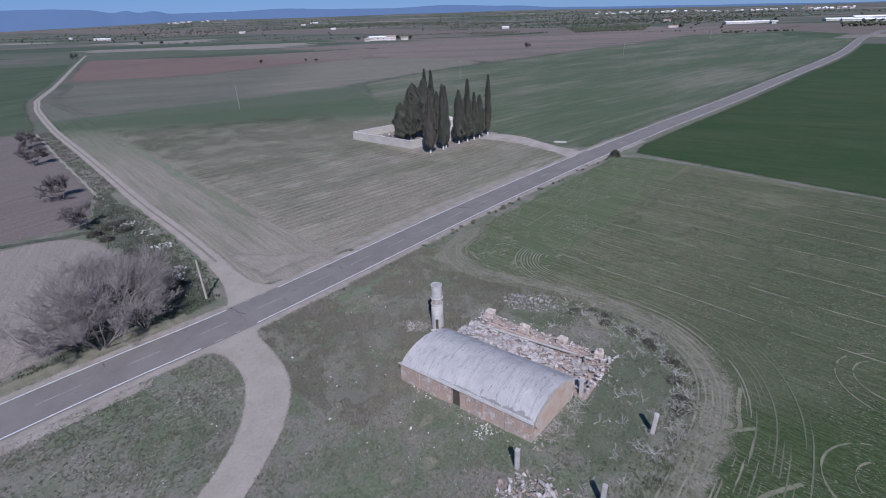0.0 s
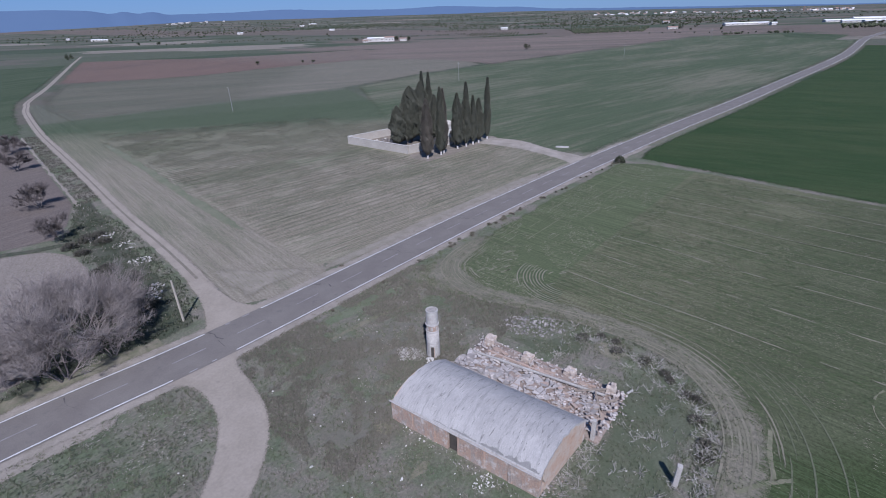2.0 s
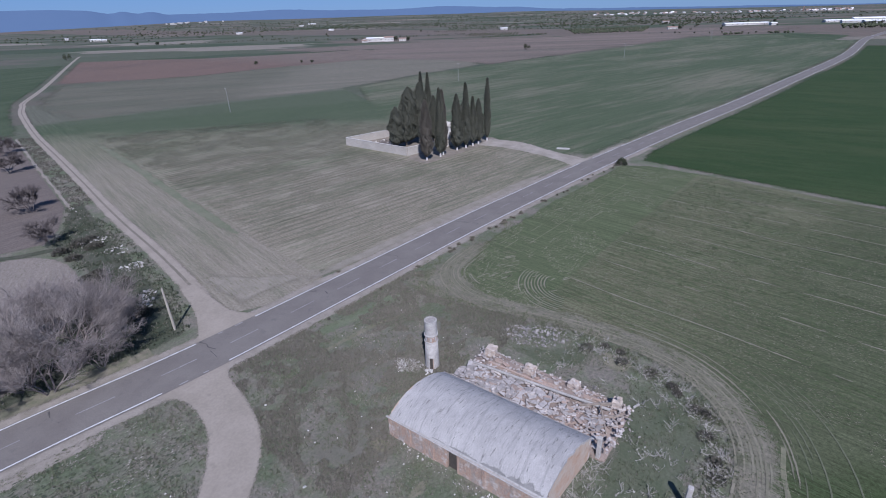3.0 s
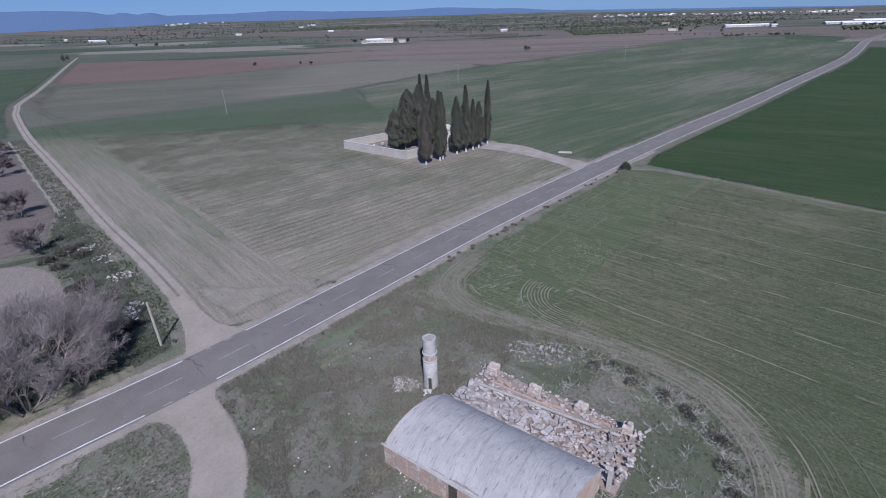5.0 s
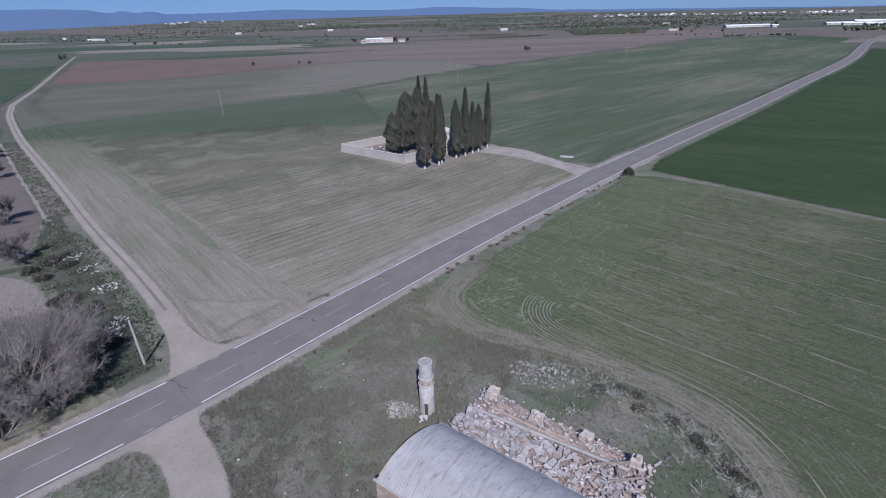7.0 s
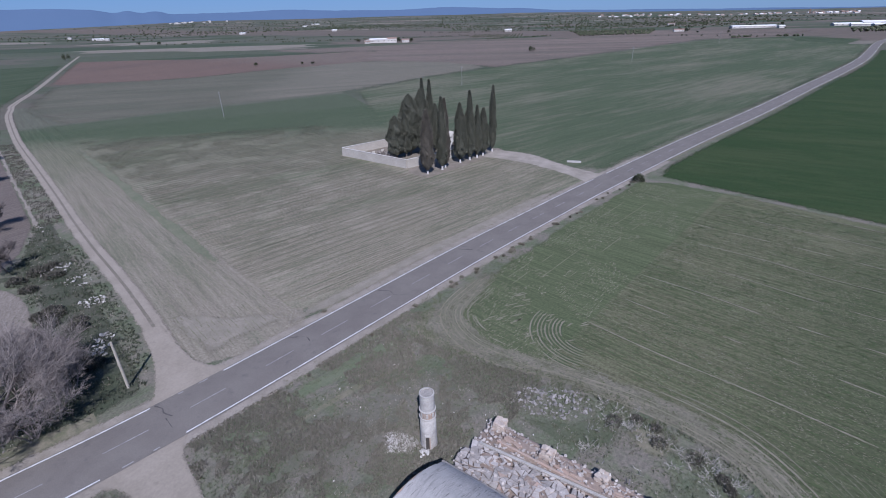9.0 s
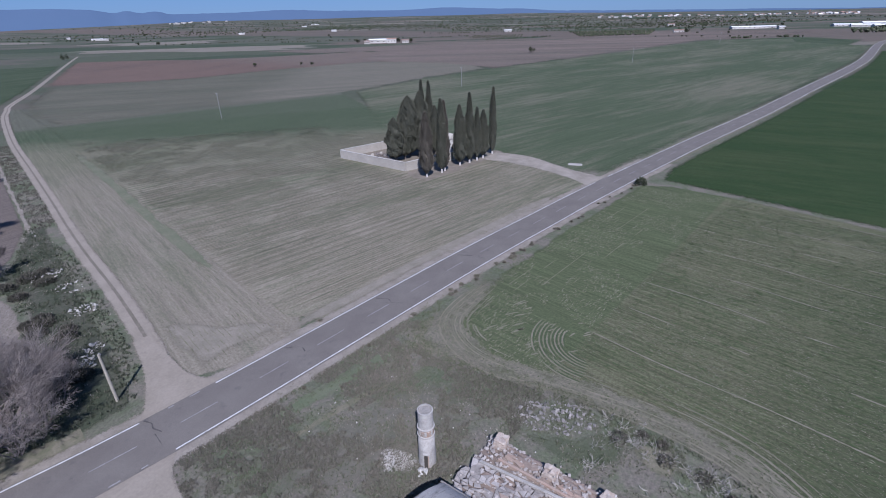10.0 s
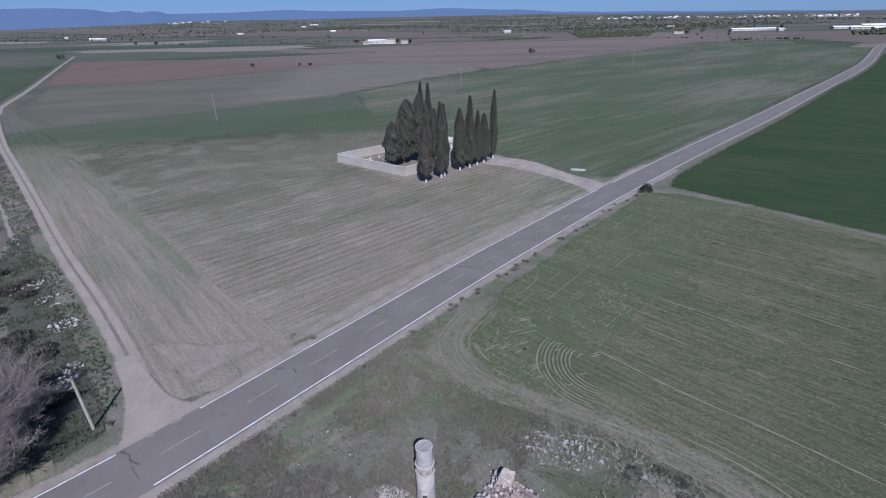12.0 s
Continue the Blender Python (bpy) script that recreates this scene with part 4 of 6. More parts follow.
# fallen roof beams lying over the rubble
for k, (a, b, w, lab) in enumerate((((3.85, 13.5, 0.85), (4.42, 7.2, 0.84), 0.11, "long fallen pale concrete beam"), ((4.4, 7.35, 0.86), (5.1, 0.2, 0.8), 0.10, "long fallen pale concrete beam"),
                                    ((4.1, 13.4, 0.74), (4.6, 7.6, 0.74), 0.07, "fallen thin beam"), ((4.65, 7.2, 0.72), (5.25, 1.6, 0.72), 0.06, "fallen thin beam"),
                                    ((4.0, 2.6, 0.95), (5.9, 0.3, 0.9), 0.07, "grey fallen timber"), ((3.2, 1.2, 0.8), (5.2, -0.9, 0.7), 0.06, "grey fallen timber"),
                                    ((2.6, -0.4, 0.5), (4.9, 1.0, 1.0), 0.07, "grey fallen timber"), ((5.4, 1.2, 0.6), (7.0, -0.6, 0.3), 0.05, "grey fallen timber"),
                                    ((7.3, -1.2, 0.12), (8.0, -1.5, 0.12), 0.08, "short pale beam piece"))):
    a, b = Vector(a), Vector(b)
    m = Matrix.Translation((a + b) / 2) @ (b - a).to_track_quat("Y", "Z").to_matrix().to_4x4()
    ln = (b - a).length / 2
    part("fallen_beam", boxed(-w, w, -ln, ln, -0.09, 0.09, m=m, bevel=0.02), mat_concrete if w > 0.075 else mat_wood, ruin, lab)
# wall stubs that still stand
def stub(x, y, w, d, h, mat, turn, white):
    rr = random.Random(int(x * 100 + y * 10))
    bm = bmesh.new()
    box(bm, -w / 2, w / 2, -d / 2, d / 2, 0, h * 0.7, bevel=0.03)
    for bx in (-1, 1):
        for by in (-1, 1):
            top = h * rr.uniform(0.74, 1.0)
            box(bm, min(0, bx * w * 0.49), max(0, bx * w * 0.49), min(0, by * d * 0.49), max(0, by * d * 0.49), h * 0.6, top, bevel=0.05)
    for v in bm.verts:
        v.co += Vector((rr.gauss(0, 0.05), rr.gauss(0, 0.05), rr.gauss(0, 0.05) if v.co.z > 0.2 else 0))
    ob = part("wall_stub", bm, mat, ruin, "broken " + ("whitewashed" if white else "brick") + " wall stub")
    ob.matrix_basis = pose(x, y, 0, 0, 0, turn)
    for _ in range(14 if white else 5):
        s = rr.uniform(0.4, 1.0)
        strewn("lump", rr.choice(white_lumps if white and rr.random() < 0.6 else lumps), ruin, (x + rr.gauss(0, 0.5 * w), y + rr.gauss(0, 0.5 * d), 0.3 + rr.uniform(0, 0.65) * h), (s, s * 0.8, s * 0.7), (rr.uniform(0, 6), rr.uniform(0, 6), 0))


white_lumps = [chunk("white_lump", mat_white, 9, (0.24, 0.18, 0.13), 40 + s) for s in range(4)]
mat_stub = plain("crumbling_masonry", (0.43, 0.375, 0.325), (0.33, 0.265, 0.22), 1.6, 7, 0.95, 0.6, 0.04, (0.46, 0.43, 0.39))
stub(6.7, 13.2, 1.1, 1.0, 1.3, mat_stub, 8, True)
stub(6.2, 8.5, 0.9, 1.1, 1.2, mat_stub, 4, True)
stub(6.6, 4.1, 0.95, 0.9, 1.1, mat_stub, -6, True)
stub(6.25, 0.0, 0.6, 0.75, 1.6, mat_stub, 3, False)
stub(5.7, 11.4, 1.6, 0.4, 0.75, mat_rubble_brick, 85, False)
stub(5.6, 6.4, 2.6, 0.35, 0.6, mat_rubble_brick, 88, False)
stub(5.9, 2.2, 1.8, 0.35, 0.6, mat_rubble_brick, 92, False)
part("partition_wall", boxed(5.05, 5.25, 2.4, 12.6, 0.0, 0.62, bevel=0.03), mat_rubble_brick, ruin, "low ochre base of a fallen wall")
part("partition_wall", boxed(6.55, 6.8, 1.0, 13.0, 0.0, 0.5, bevel=0.03), mat_earth, ruin, "low earth-covered base of a fallen wall")
part("gate_pier", boxed(0.10, 0.44, -0.75, -0.42, -0.05, 2.2, bevel=0.03), mat_concrete, ruin, "standing grey concrete pier")

# ---- tower ----
mat_tower = plain("flaking_render", (0.37, 0.352, 0.328), (0.285, 0.268, 0.25), 1.1, 7, 0.9, 0.4, 0.02, (0.30, 0.26, 0.225))
tower = thing("round_tower", (36.72, 30.33), 0, "slim round rendered tower with a brick band and a small door", "tower")


def lathe(profile, n=28, open_top=False):
    bm = bmesh.new()
    prev = None
    for r, z in profile:
        ring = [bm.verts.new((r * math.cos(2 * math.pi * i / n), r * math.sin(2 * math.pi * i / n), z)) for i in range(n)]
        if prev:
            for i in range(n):
                bm.faces.new((prev[i], prev[(i + 1) % n], ring[(i + 1) % n], ring[i]))
        else:
            bm.faces.new(list(reversed(ring)))
        prev = ring
    bm.faces.new(prev)
    return bm


part("shaft", lathe([(0.79, -0.1), (0.78, 0.1), (0.74, 1.6), (0.70, 3.15)]), mat_tower, tower, "tapered flaking grey shaft", True)
part("lower_ring", lathe([(0.70, 3.15), (0.76, 3.18), (0.76, 3.28), (0.70, 3.31)]), mat_tower, tower)
part("brick_band", lathe([(0.67, 3.31), (0.67, 3.95)]), mat_brickwall, tower, "exposed brick band")
part("upper_ring", lathe([(0.68, 3.95), (0.76, 3.98), (0.76, 4.06), (0.67, 4.09)]), mat_tower, tower)
part("stained_top", lathe([(0.56, 5.40), (0.56, 5.60)]), mat_stone, tower, "dark stained top")
part("drum", lathe([(0.66, 4.09), (0.65, 5.6), (0.68, 5.62), (0.68, 5.70), (0.57, 5.71), (0.57, 5.50)]), mat_tower, tower, "pale drum with a shallow stained top")
ang = radians(-143)
m = Matrix.Rotation(ang, 4, "Z")
door_frame = part("door_frame", boxed(0.62, 0.84, -0.32, 0.32, 0.05, 1.62, m=m, bevel=0.02), mat_tower, tower, "rendered door surround")
part("bricked_door", boxed(0.70, 0.848, 0.10, 0.2, 0.12, 1.42, m=m), mat_rubble_brick, door_frame, "door opening filled with brick")
# the opening's shade is a near-black block, not a hole
part("door_gap", boxed(0.70, 0.852, -0.22, 0.10, 0.12, 1.46, m=m), mat_void, door_frame, "near-black block for the unlit door opening")
for i in range(5):
    part("band_block", boxed(0.64, 0.72, -0.1, 0.1, 3.42, 3.85, m=Matrix.Rotation(ang + (i - 2) * 0.42, 4, "Z"), bevel=0.02), mat_brickwall if i % 2 else mat_concrete, tower)

for ob in tower.children_recursive:
    ob.data.transform(Matrix.Diagonal((0.93, 0.93, 0.965, 1)))

# ---- posts and stones ----
def post(at, h, w, turn, lean=0):
    p = thing("concrete_post", at, turn, "square grey concrete fence post standing in the weeds", "post", "concrete posts")
    bm = boxed(-w / 2, w / 2, -w / 2, w / 2, -0.1, h, bevel=0.025)
    part("shaft", bm, mat_concrete, p)
    part("cap", boxed(-w / 2 - 0.01, w / 2 + 0.01, -w / 2 - 0.01, w / 2 + 0.01, h, h + 0.05, bevel=0.02), mat_concrete, p)
    p.matrix_basis = p.matrix_basis @ pose(0, 0, 0, lean, lean * 0.6, 0)


post((34.7, 5.65), 2.0, 0.36, 12, 2)
post((24.85, 13.05), 1.95, 0.34, 5, -1)
post((25.7, 6.5), 1.9, 0.34, 8, 1)

mat_limestone = plain("weathered_limestone", (0.42, 0.40, 0.37), (0.30, 0.285, 0.26), 1.3, 9, 0.9, per="object")
pale_stones = [chunk("pale_stone", mat_limestone, 8, (0.26, 0.19, 0.12), 80 + s) for s in range(5)]
stones = [chunk("stone", mat_stone, 10, (0.24, 0.20, 0.14), 60 + s) for s in range(7)]


def heap(name, label, cx, cy, rx, ry, count, top, size, meshes, seed, turn=0.0):
    """A heap of loose stones, each one a piece of its own, on a low bed."""
    t = thing(name, (cx, cy), turn, label, "stone heap")
    rr = random.Random(seed)
    for i in range(count):
        a, q = rr.uniform(0, 6.28), math.sqrt(rr.random())
        x, y = rx * q * math.cos(a), ry * q * math.sin(a)
        s = (0.35 + 1.5 * rr.random() ** 2) * size
        z = top * (1 - q * q) * rr.random() + 0.05 * s
        strewn("stone", rr.choice(meshes), t, (x, y, z), (s * rr.uniform(0.8, 1.3), s, s), (rr.uniform(-0.6, 0.6), rr.uniform(-0.6, 0.6), rr.uniform(0, 6.28)))
    return t


heap("stone_heap", "low heap of grey broken stones in the grass", 47.3, 24.2, 3.7, 2.1, 300, 0.25, 0.62, stones, 3, 120)
heap("rubble_heap", "reddish brick and stone rubble beside a post", 23.4, 11.0, 2.9, 1.9, 190, 0.35, 0.95, lumps + bricks, 5, -50)
heap("plaster_heap", "small white plaster heap against the barn wall", 26.4, 17.3, 1.0, 0.7, 90, 0.2, 0.26, white_lumps, 8)
heap("wall_foot_rubble", "pale crumbled render along the foot of the barn wall", 27.0, 20.5, 0.5, 6.6, 150, 0.10, 0.26, lumps + white_lumps, 18)
heap("gable_foot_rubble", "crumbled brick at the broken barn corner", 28.6, 12.7, 1.6, 0.7, 70, 0.25, 0.5, lumps + bricks, 19)
heap("lime_patch_stones", "few pale stones beside the tower", 35.5, 29.9, 0.5, 0.35, 9, 0.12, 0.8, white_lumps, 9)
for cx, cy, rx, ry, n, s, sd in ((29.0, 96.6, 1.8, 2.2, 46, 1.1, 11), (29.6, 89.2, 1.4, 1.8, 34, 0.95, 12), (28.7, 81.0, 1.3, 1.3, 40, 1.1, 16), (26.3, 70.6, 0.9, 1.0, 30, 1.0, 13), (24.8, 68.2, 1.1, 1.2, 34, 1.0, 14), (33.0, 118, 0.8, 3, 14, 0.8, 15)):
    heap("limestone_heap", "white field stones dumped in the weeds by the track", cx, cy, rx * 1.2, ry * 1.2, int(n * 1.4), 0.2, s * 0.75, pale_stones, sd)
mat_lime = plain("spilled_lime", (0.44, 0.42, 0.39), (0.34, 0.32, 0.29), 0.4, 3, 0.95, soft=3.0)
blob("lime_patch", ragged(smooth_line([(33.6, 32.6), (34.6, 30.8), (36.2, 30.5), (36.7, 32.0), (36.0, 34.0), (34.7, 34.4), (33.6, 32.7)], 0.3), 0.3, 0.6), 0.03, mat_lime, "pale lime spilled on the ground", "ground patch")

# ---- trees and cemetery ----
mat_bark = plain("grey_bark", (0.135, 0.115, 0.105), (0.19, 0.165, 0.15), 2, 14, 0.95)
mat_twig = plain("bare_twigs", (0.195, 0.170, 0.157), (0.235, 0.208, 0.194), 0.4, 5, 0.95, per="island")
mat_darktwig = plain("dark_bare_twigs", (0.095, 0.082, 0.078), (0.13, 0.112, 0.105), 0.4, 5, 0.95, per="island")
mat_limetrunk = plain("limewashed_trunk", (0.46, 0.44, 0.41), (0.34, 0.32, 0.30), 3, 12)


def foliage(name, a, b, c):
    k = Nodes(name, 0.85, 0.15)
    col = k.ramp(k.island(), (0.0, a), (0.5, b), (1.0, c))
    col = k.mix(k.ramp(k.noise(0.6, 4), (0.4, 0.0), (0.65, 0.6)), col, a)
    return k.done(col)


mat_cyp = foliage("cypress_green", (0.098, 0.102, 0.077), (0.122, 0.123, 0.095), (0.148, 0.145, 0.116))
mat_cyp_brown = foliage("browned_cypress", (0.110, 0.100, 0.083), (0.138, 0.123, 0.102), (0.17, 0.152, 0.126))
mat_bush = foliage("dark_shrub", (0.040, 0.050, 0.028), (0.062, 0.070, 0.042), (0.095, 0.095, 0.062))


def blades(rs, pts, nrm, length, width, up):
    """Triangles that stand on points, leaning along nrm and up."""
    n = len(pts)
    side = np.cross(nrm, np.array([0, 0, 1.0])) + rs.normal(0, 0.5, (n, 3))
    side /= np.linalg.norm(side, axis=1, keepdims=True) + 1e-9
    tip = nrm * (1 - up) + np.array([0, 0, 1.0]) * up + rs.normal(0, 0.25, (n, 3))
    tip /= np.linalg.norm(tip, axis=1, keepdims=True) + 1e-9
    l, w = length * rs.uniform(0.6, 1.3, (n, 1)), width * rs.uniform(0.6, 1.3, (n, 1))
    v = np.empty((n, 3, 3))
    v[:, 0], v[:, 1], v[:, 2] = pts - side * w, pts + side * w, pts + tip * l
    return v.reshape(-1, 3)


def tri_mesh(name, tris, mat, parent=None, label=""):
    me = bpy.data.meshes.new(name)
    n = len(tris)
    me.vertices.add(n)
    me.vertices.foreach_set("co", np.ascontiguousarray(tris, dtype=np.float32).ravel())
    me.loops.add(n)
    me.loops.foreach_set("vertex_index", np.arange(n, dtype=np.int32))
    me.polygons.add(n // 3)
    me.polygons.foreach_set("loop_start", np.arange(0, n, 3, dtype=np.int32))
    me.update(calc_edges=True)
    me.materials.append(mat)
    ob = new(name, me)
    if parent:
        ob.parent = parent
    if label:
        ob["label"] = label
    return ob


def cypress(at, h, r, mat, seed, label, broad=0.0, clear=0.9, lime=True):
    """A column of upright sprays round a trunk: lumpy outline, narrowing to the tip."""
    t = thing("cypress_tree", at, 0, label, "cypress", "cemetery cypresses")
    rs = np.random.default_rng(seed)
    part("trunk", lathe([(0.26, -0.1), (0.2, 0.6), (0.16, h * 0.5)], 8), mat_bark, t)
    if lime:
        part("limewash", lathe([(0.275, 0.0), (0.225, 0.85)], 10), mat_limetrunk, t, "whitewashed trunk foot")
    n = int(800 * h * (0.6 + r))
    u = rs.random(n) ** 0.85
    prof = np.minimum(1.0, (u / 0.12) ** 0.6) * (1 - np.clip((u - 0.35) / 0.65, 0, 1) ** (1.7 + broad)) ** 0.9
    a = rs.random(n) * 2 * np.pi
    ph = rs.random(8) * 6.28
    lump = 1 + 0.13 * np.sin(3 * a + ph[0] + 5 * u) + 0.12 * np.sin(5 * a + ph[1] - 9 * u) + 0.12 * np.sin(2 * a + ph[2] + 17 * u) + 0.08 * np.sin(4 * a + 31 * u + ph[3])
    rad_ = r * prof * lump * (1 - 0.22 * rs.random(n) ** 2)
    nrm = np.stack([np.cos(a), np.sin(a), np.zeros(n)], 1)
    pts = nrm * rad_[:, None]
    pts[:, 2] = clear + u * (h - clear)
    gaps = (np.sin(3 * a + 11 * u + ph[4]) * np.sin(7 * u * 3 + 2 * a + ph[5])) > 0.74
    pts, nrm = pts[~gaps], nrm[~gaps]
    v = blades(rs, pts, nrm, 0.46, 0.11, 0.72)
    # inner sprays, a solid dark heart
    m_ = 26
    core = []
    for j in range(m_):
        for s in range(10):
            q = []
            for (jj, ss) in ((j, s), (j, s + 1), (j + 1, s + 1), (j, s), (j + 1, s + 1), (j + 1, s)):
                uu = jj / m_
                pr = min(1.0, (max(uu, 0.001) / 0.12) ** 0.6) * max(1 - max((uu - 0.35) / 0.65, 0) ** (1.7 + broad), 0) ** 0.9
                aa = 2 * math.pi * ss / 10
                q.append((0.74 * r * pr * math.cos(aa), 0.74 * r * pr * math.sin(aa), clear + uu * (h - clear) * 0.99))
            core += q
    tri_mesh("crown", np.concatenate([v, np.array(core)]), mat, t, "dense upright dark green sprays" if mat is mat_cyp else "browned sparse sprays")
    return t


DARK, BROWN = "tall dark green cemetery cypress with whitewashed trunk foot", "tall browned cypress with a thinning crown"
for i, (x, y, h, r, m, b) in enumerate(((97.9, 80.8, 14.2, 1.4, mat_cyp_brown, 0.3), (102.5, 80.1, 16.4, 1.1, mat_cyp, 0.0), (104.0, 80.4, 15.9, 1.15, mat_cyp_brown, 0.0), (109.8, 80.2, 14.1, 1.5, mat_cyp, 0.3),
                                         (113.0, 79.6, 16.5, 1.25, mat_cyp, -0.4), (115.8, 79.3, 12.8, 1.05, mat_cyp, -0.3), (118.4, 79.2, 11.8, 1.3, mat_cyp, 0.2), (123.2, 79.5, 16.6, 0.85, mat_cyp, 0.3),
                                         (103.9, 96.0, 10.6, 2.1, mat_cyp, 0.8), (106.9, 95.4, 11.0, 1.6, mat_cyp, 0.3), (109.6, 96.2, 15.0, 2.7, mat_cyp, 1.6), (112.9, 95.2, 15.8, 2.2, mat_cyp, 1.2),
                                         (116.0, 97.0, 18.2, 1.15, mat_cyp, -0.4), (119.0, 97.0, 17.6, 1.15, mat_cyp, -0.3), (114.6, 91.6, 12.4, 1.5, mat_cyp, 0.5), (117.2, 92.0, 10.6, 1.4, mat_cyp, 0.3),
                                         (110.2, 91.2, 9.5, 1.8, mat_cyp, 0.9))):
    cypress((x, y), h, r * 0.9, m, 100 + i, BROWN if m is mat_cyp_brown else DARK, b, lime=i < 8)

# cemetery walls
mat_cemwall = plain("cream_render", (0.37, 0.342, 0.305), (0.31, 0.287, 0.255), 0.25, 6, 0.92, 0.3, 0.02, (0.34, 0.31, 0.275))
mat_cope = plain("pale_coping", (0.44, 0.415, 0.38), (0.37, 0.35, 0.32), 0.6, 8)
mat_grave_soil = plain("cemetery_earth", (0.20, 0.17, 0.14), (0.14, 0.125, 0.10), 0.4, 4, 0.95)
cem = thing("cemetery_enclosure", (98.7, 88.0), 0, "cream rendered cemetery wall with a pale coping", "cemetery wall")
ca = radians(-13)
ex, ey = Vector((math.cos(ca), math.sin(ca), 0)), Vector((0, 1, 0))
CW, CL = 24.0, 22.7


def wall_run(a, b, h=2.1, t=0.3):
    d = b - a
    m = Matrix.Translation(a) @ Matrix.Rotation(math.atan2(d.y, d.x), 4, "Z")
    n = max(1, int(d.length / 4))
    part("wall", boxed(0, d.length, -t / 2, t / 2, -0.1, h, m=m), mat_cemwall, cem)
    for i in range(n):
        part("coping", boxed(d.length * i / n + 0.01, d.length * (i + 1) / n - 0.01, -t / 2 - 0.06, t / 2 + 0.06, h, h + 0.1, m=m, bevel=0.02), mat_cope, cem)


o = Vector((0, 0, 0))
wall_run(o + ex * 0.15, o + ex * CW * 0.62)
wall_run(o + ex * CW * 0.76, o + ex * (CW - 0.15))
wall_run(o, ey * CL)
wall_run(ey * CL + ex * 0.15, ey * CL + ex * (CW - 0.15))
wall_run(ex * CW, ex * CW + ey * CL)
for k in (0.62, 0.76):
    part("gate_pier", boxed(-0.3, 0.3, -0.3, 0.3, 0, 2.7, m=Matrix.Translation(ex * CW * k), bevel=0.03), mat_cemwall, cem, "gate pier")
sheet("cemetery_ground", [(98.9, 88.1), (98.9, 110.6), (122.0, 105.4), (122.0, 82.8)], 0.045, mat_grave_soil, "bare earth inside the cemetery", "ground")
sheet("cypress_bank", ragged(smooth_line([(95.6, 79.0), (104, 77.9), (113, 77.6), (121, 77.4), (126, 78), (126, 82), (112, 84.2), (99, 87.2), (96.2, 84), (95.6, 79)], 1.5), 0.5), 0.05, mat_grave_soil, "bare earth under the cypress row", "ground")
panth = thing("pantheon", (119.9, 91.0), -13, "small white rendered burial chapel between the cypresses", "chapel")
part("body", boxed(-1.3, 1.3, -1.6, 1.6, 0, 3.6, bevel=0.04), mat_white, panth)
bm = bmesh.new()
box(bm, -1.5, 1.5, -1.8, 1.8, 3.6, 3.8)
f = [bm.verts.new(p) for p in ((-1.5, -1.8, 3.8), (1.5, -1.8, 3.8), (0, -1.8, 4.9), (-1.5, 1.8, 3.8), (1.5, 1.8, 3.8), (0, 1.8, 4.9))]
for q in ((0, 1, 2), (5, 4, 3), (0, 2, 5, 3), (2, 1, 4, 5)):
    bm.faces.new([f[i] for i in q])
part("roof", bm, mat_cope, panth, "pale gabled roof")
part("door", boxed(-0.5, 0.5, -1.63, -1.58, 0, 2.1), mat_void, panth, "dark door")
rnd = random.Random(31)
for i in range(7):
    x, y = 101.2 + 2.6 * (i % 3) + rnd.uniform(-0.2, 0.2), 104.6 - 2.6 * (i // 3)
    g = thing("grave", (x, y - 0.225 * (x - 98.7), 0.04), -13, "low grey stone grave slab on bare earth", "grave", "cemetery graves")
    part("slab", boxed(-0.45, 0.45, -0.95, 0.95, 0, 0.28, bevel=0.03), mat_concrete, g)
    part("headstone", boxed(-0.4, 0.4, 0.82, 0.95, 0.28, 0.9, bevel=0.03), mat_cope, g)


# ---- bare trees ----
def tube(out, a, b, ra, rb, n=3):
    d = b - a
    if d.length < 1e-6:
        return
    q = d.to_track_quat("Z", "Y")
    lo = [a + q @ Vector((ra * math.cos(6.2832 * i / n), ra * math.sin(6.2832 * i / n), 0)) for i in range(n)]
    hi = [b + q @ Vector((rb * math.cos(6.2832 * i / n), rb * math.sin(6.2832 * i / n), 0)) for i in range(n)]
    for i in range(n):
        j = (i + 1) % n
        out += [lo[i], lo[j], hi[j], lo[i], hi[j], hi[i]]


def grow(rr, limbs, twigs, p, d, length, r, depth, spread, least=0.015):
    steps = 3
    for s in range(steps):
        d = (d + Vector((rr.gauss(0, 0.13), rr.gauss(0, 0.13), rr.gauss(0.02, 0.08)))).normalized()
        q = p + d * length / steps
        r2 = r * 0.86
        tube(limbs if r > 0.045 else twigs, p, q, max(r, least), max(r2, least * 0.7), 5 if r > 0.08 else 3)
        if depth > 0 and (s > 0 or depth < 3):
            for _ in range(rr.choice((1, 1, 2)) if depth > 1 else 2):
                side = Vector((rr.gauss(0, 1), rr.gauss(0, 1), rr.gauss(0.15, 0.6))).normalized()
                nd = (d + side * spread).normalized()
                grow(rr, limbs, twigs, q, nd, length * rr.uniform(0.55, 0.8), r2 * 0.62, depth - 1, spread, least)
        p, r = q, r2
    if depth > 0:
        grow(rr, limbs, twigs, p, d, length * 0.7, r, depth - 1, spread, least)


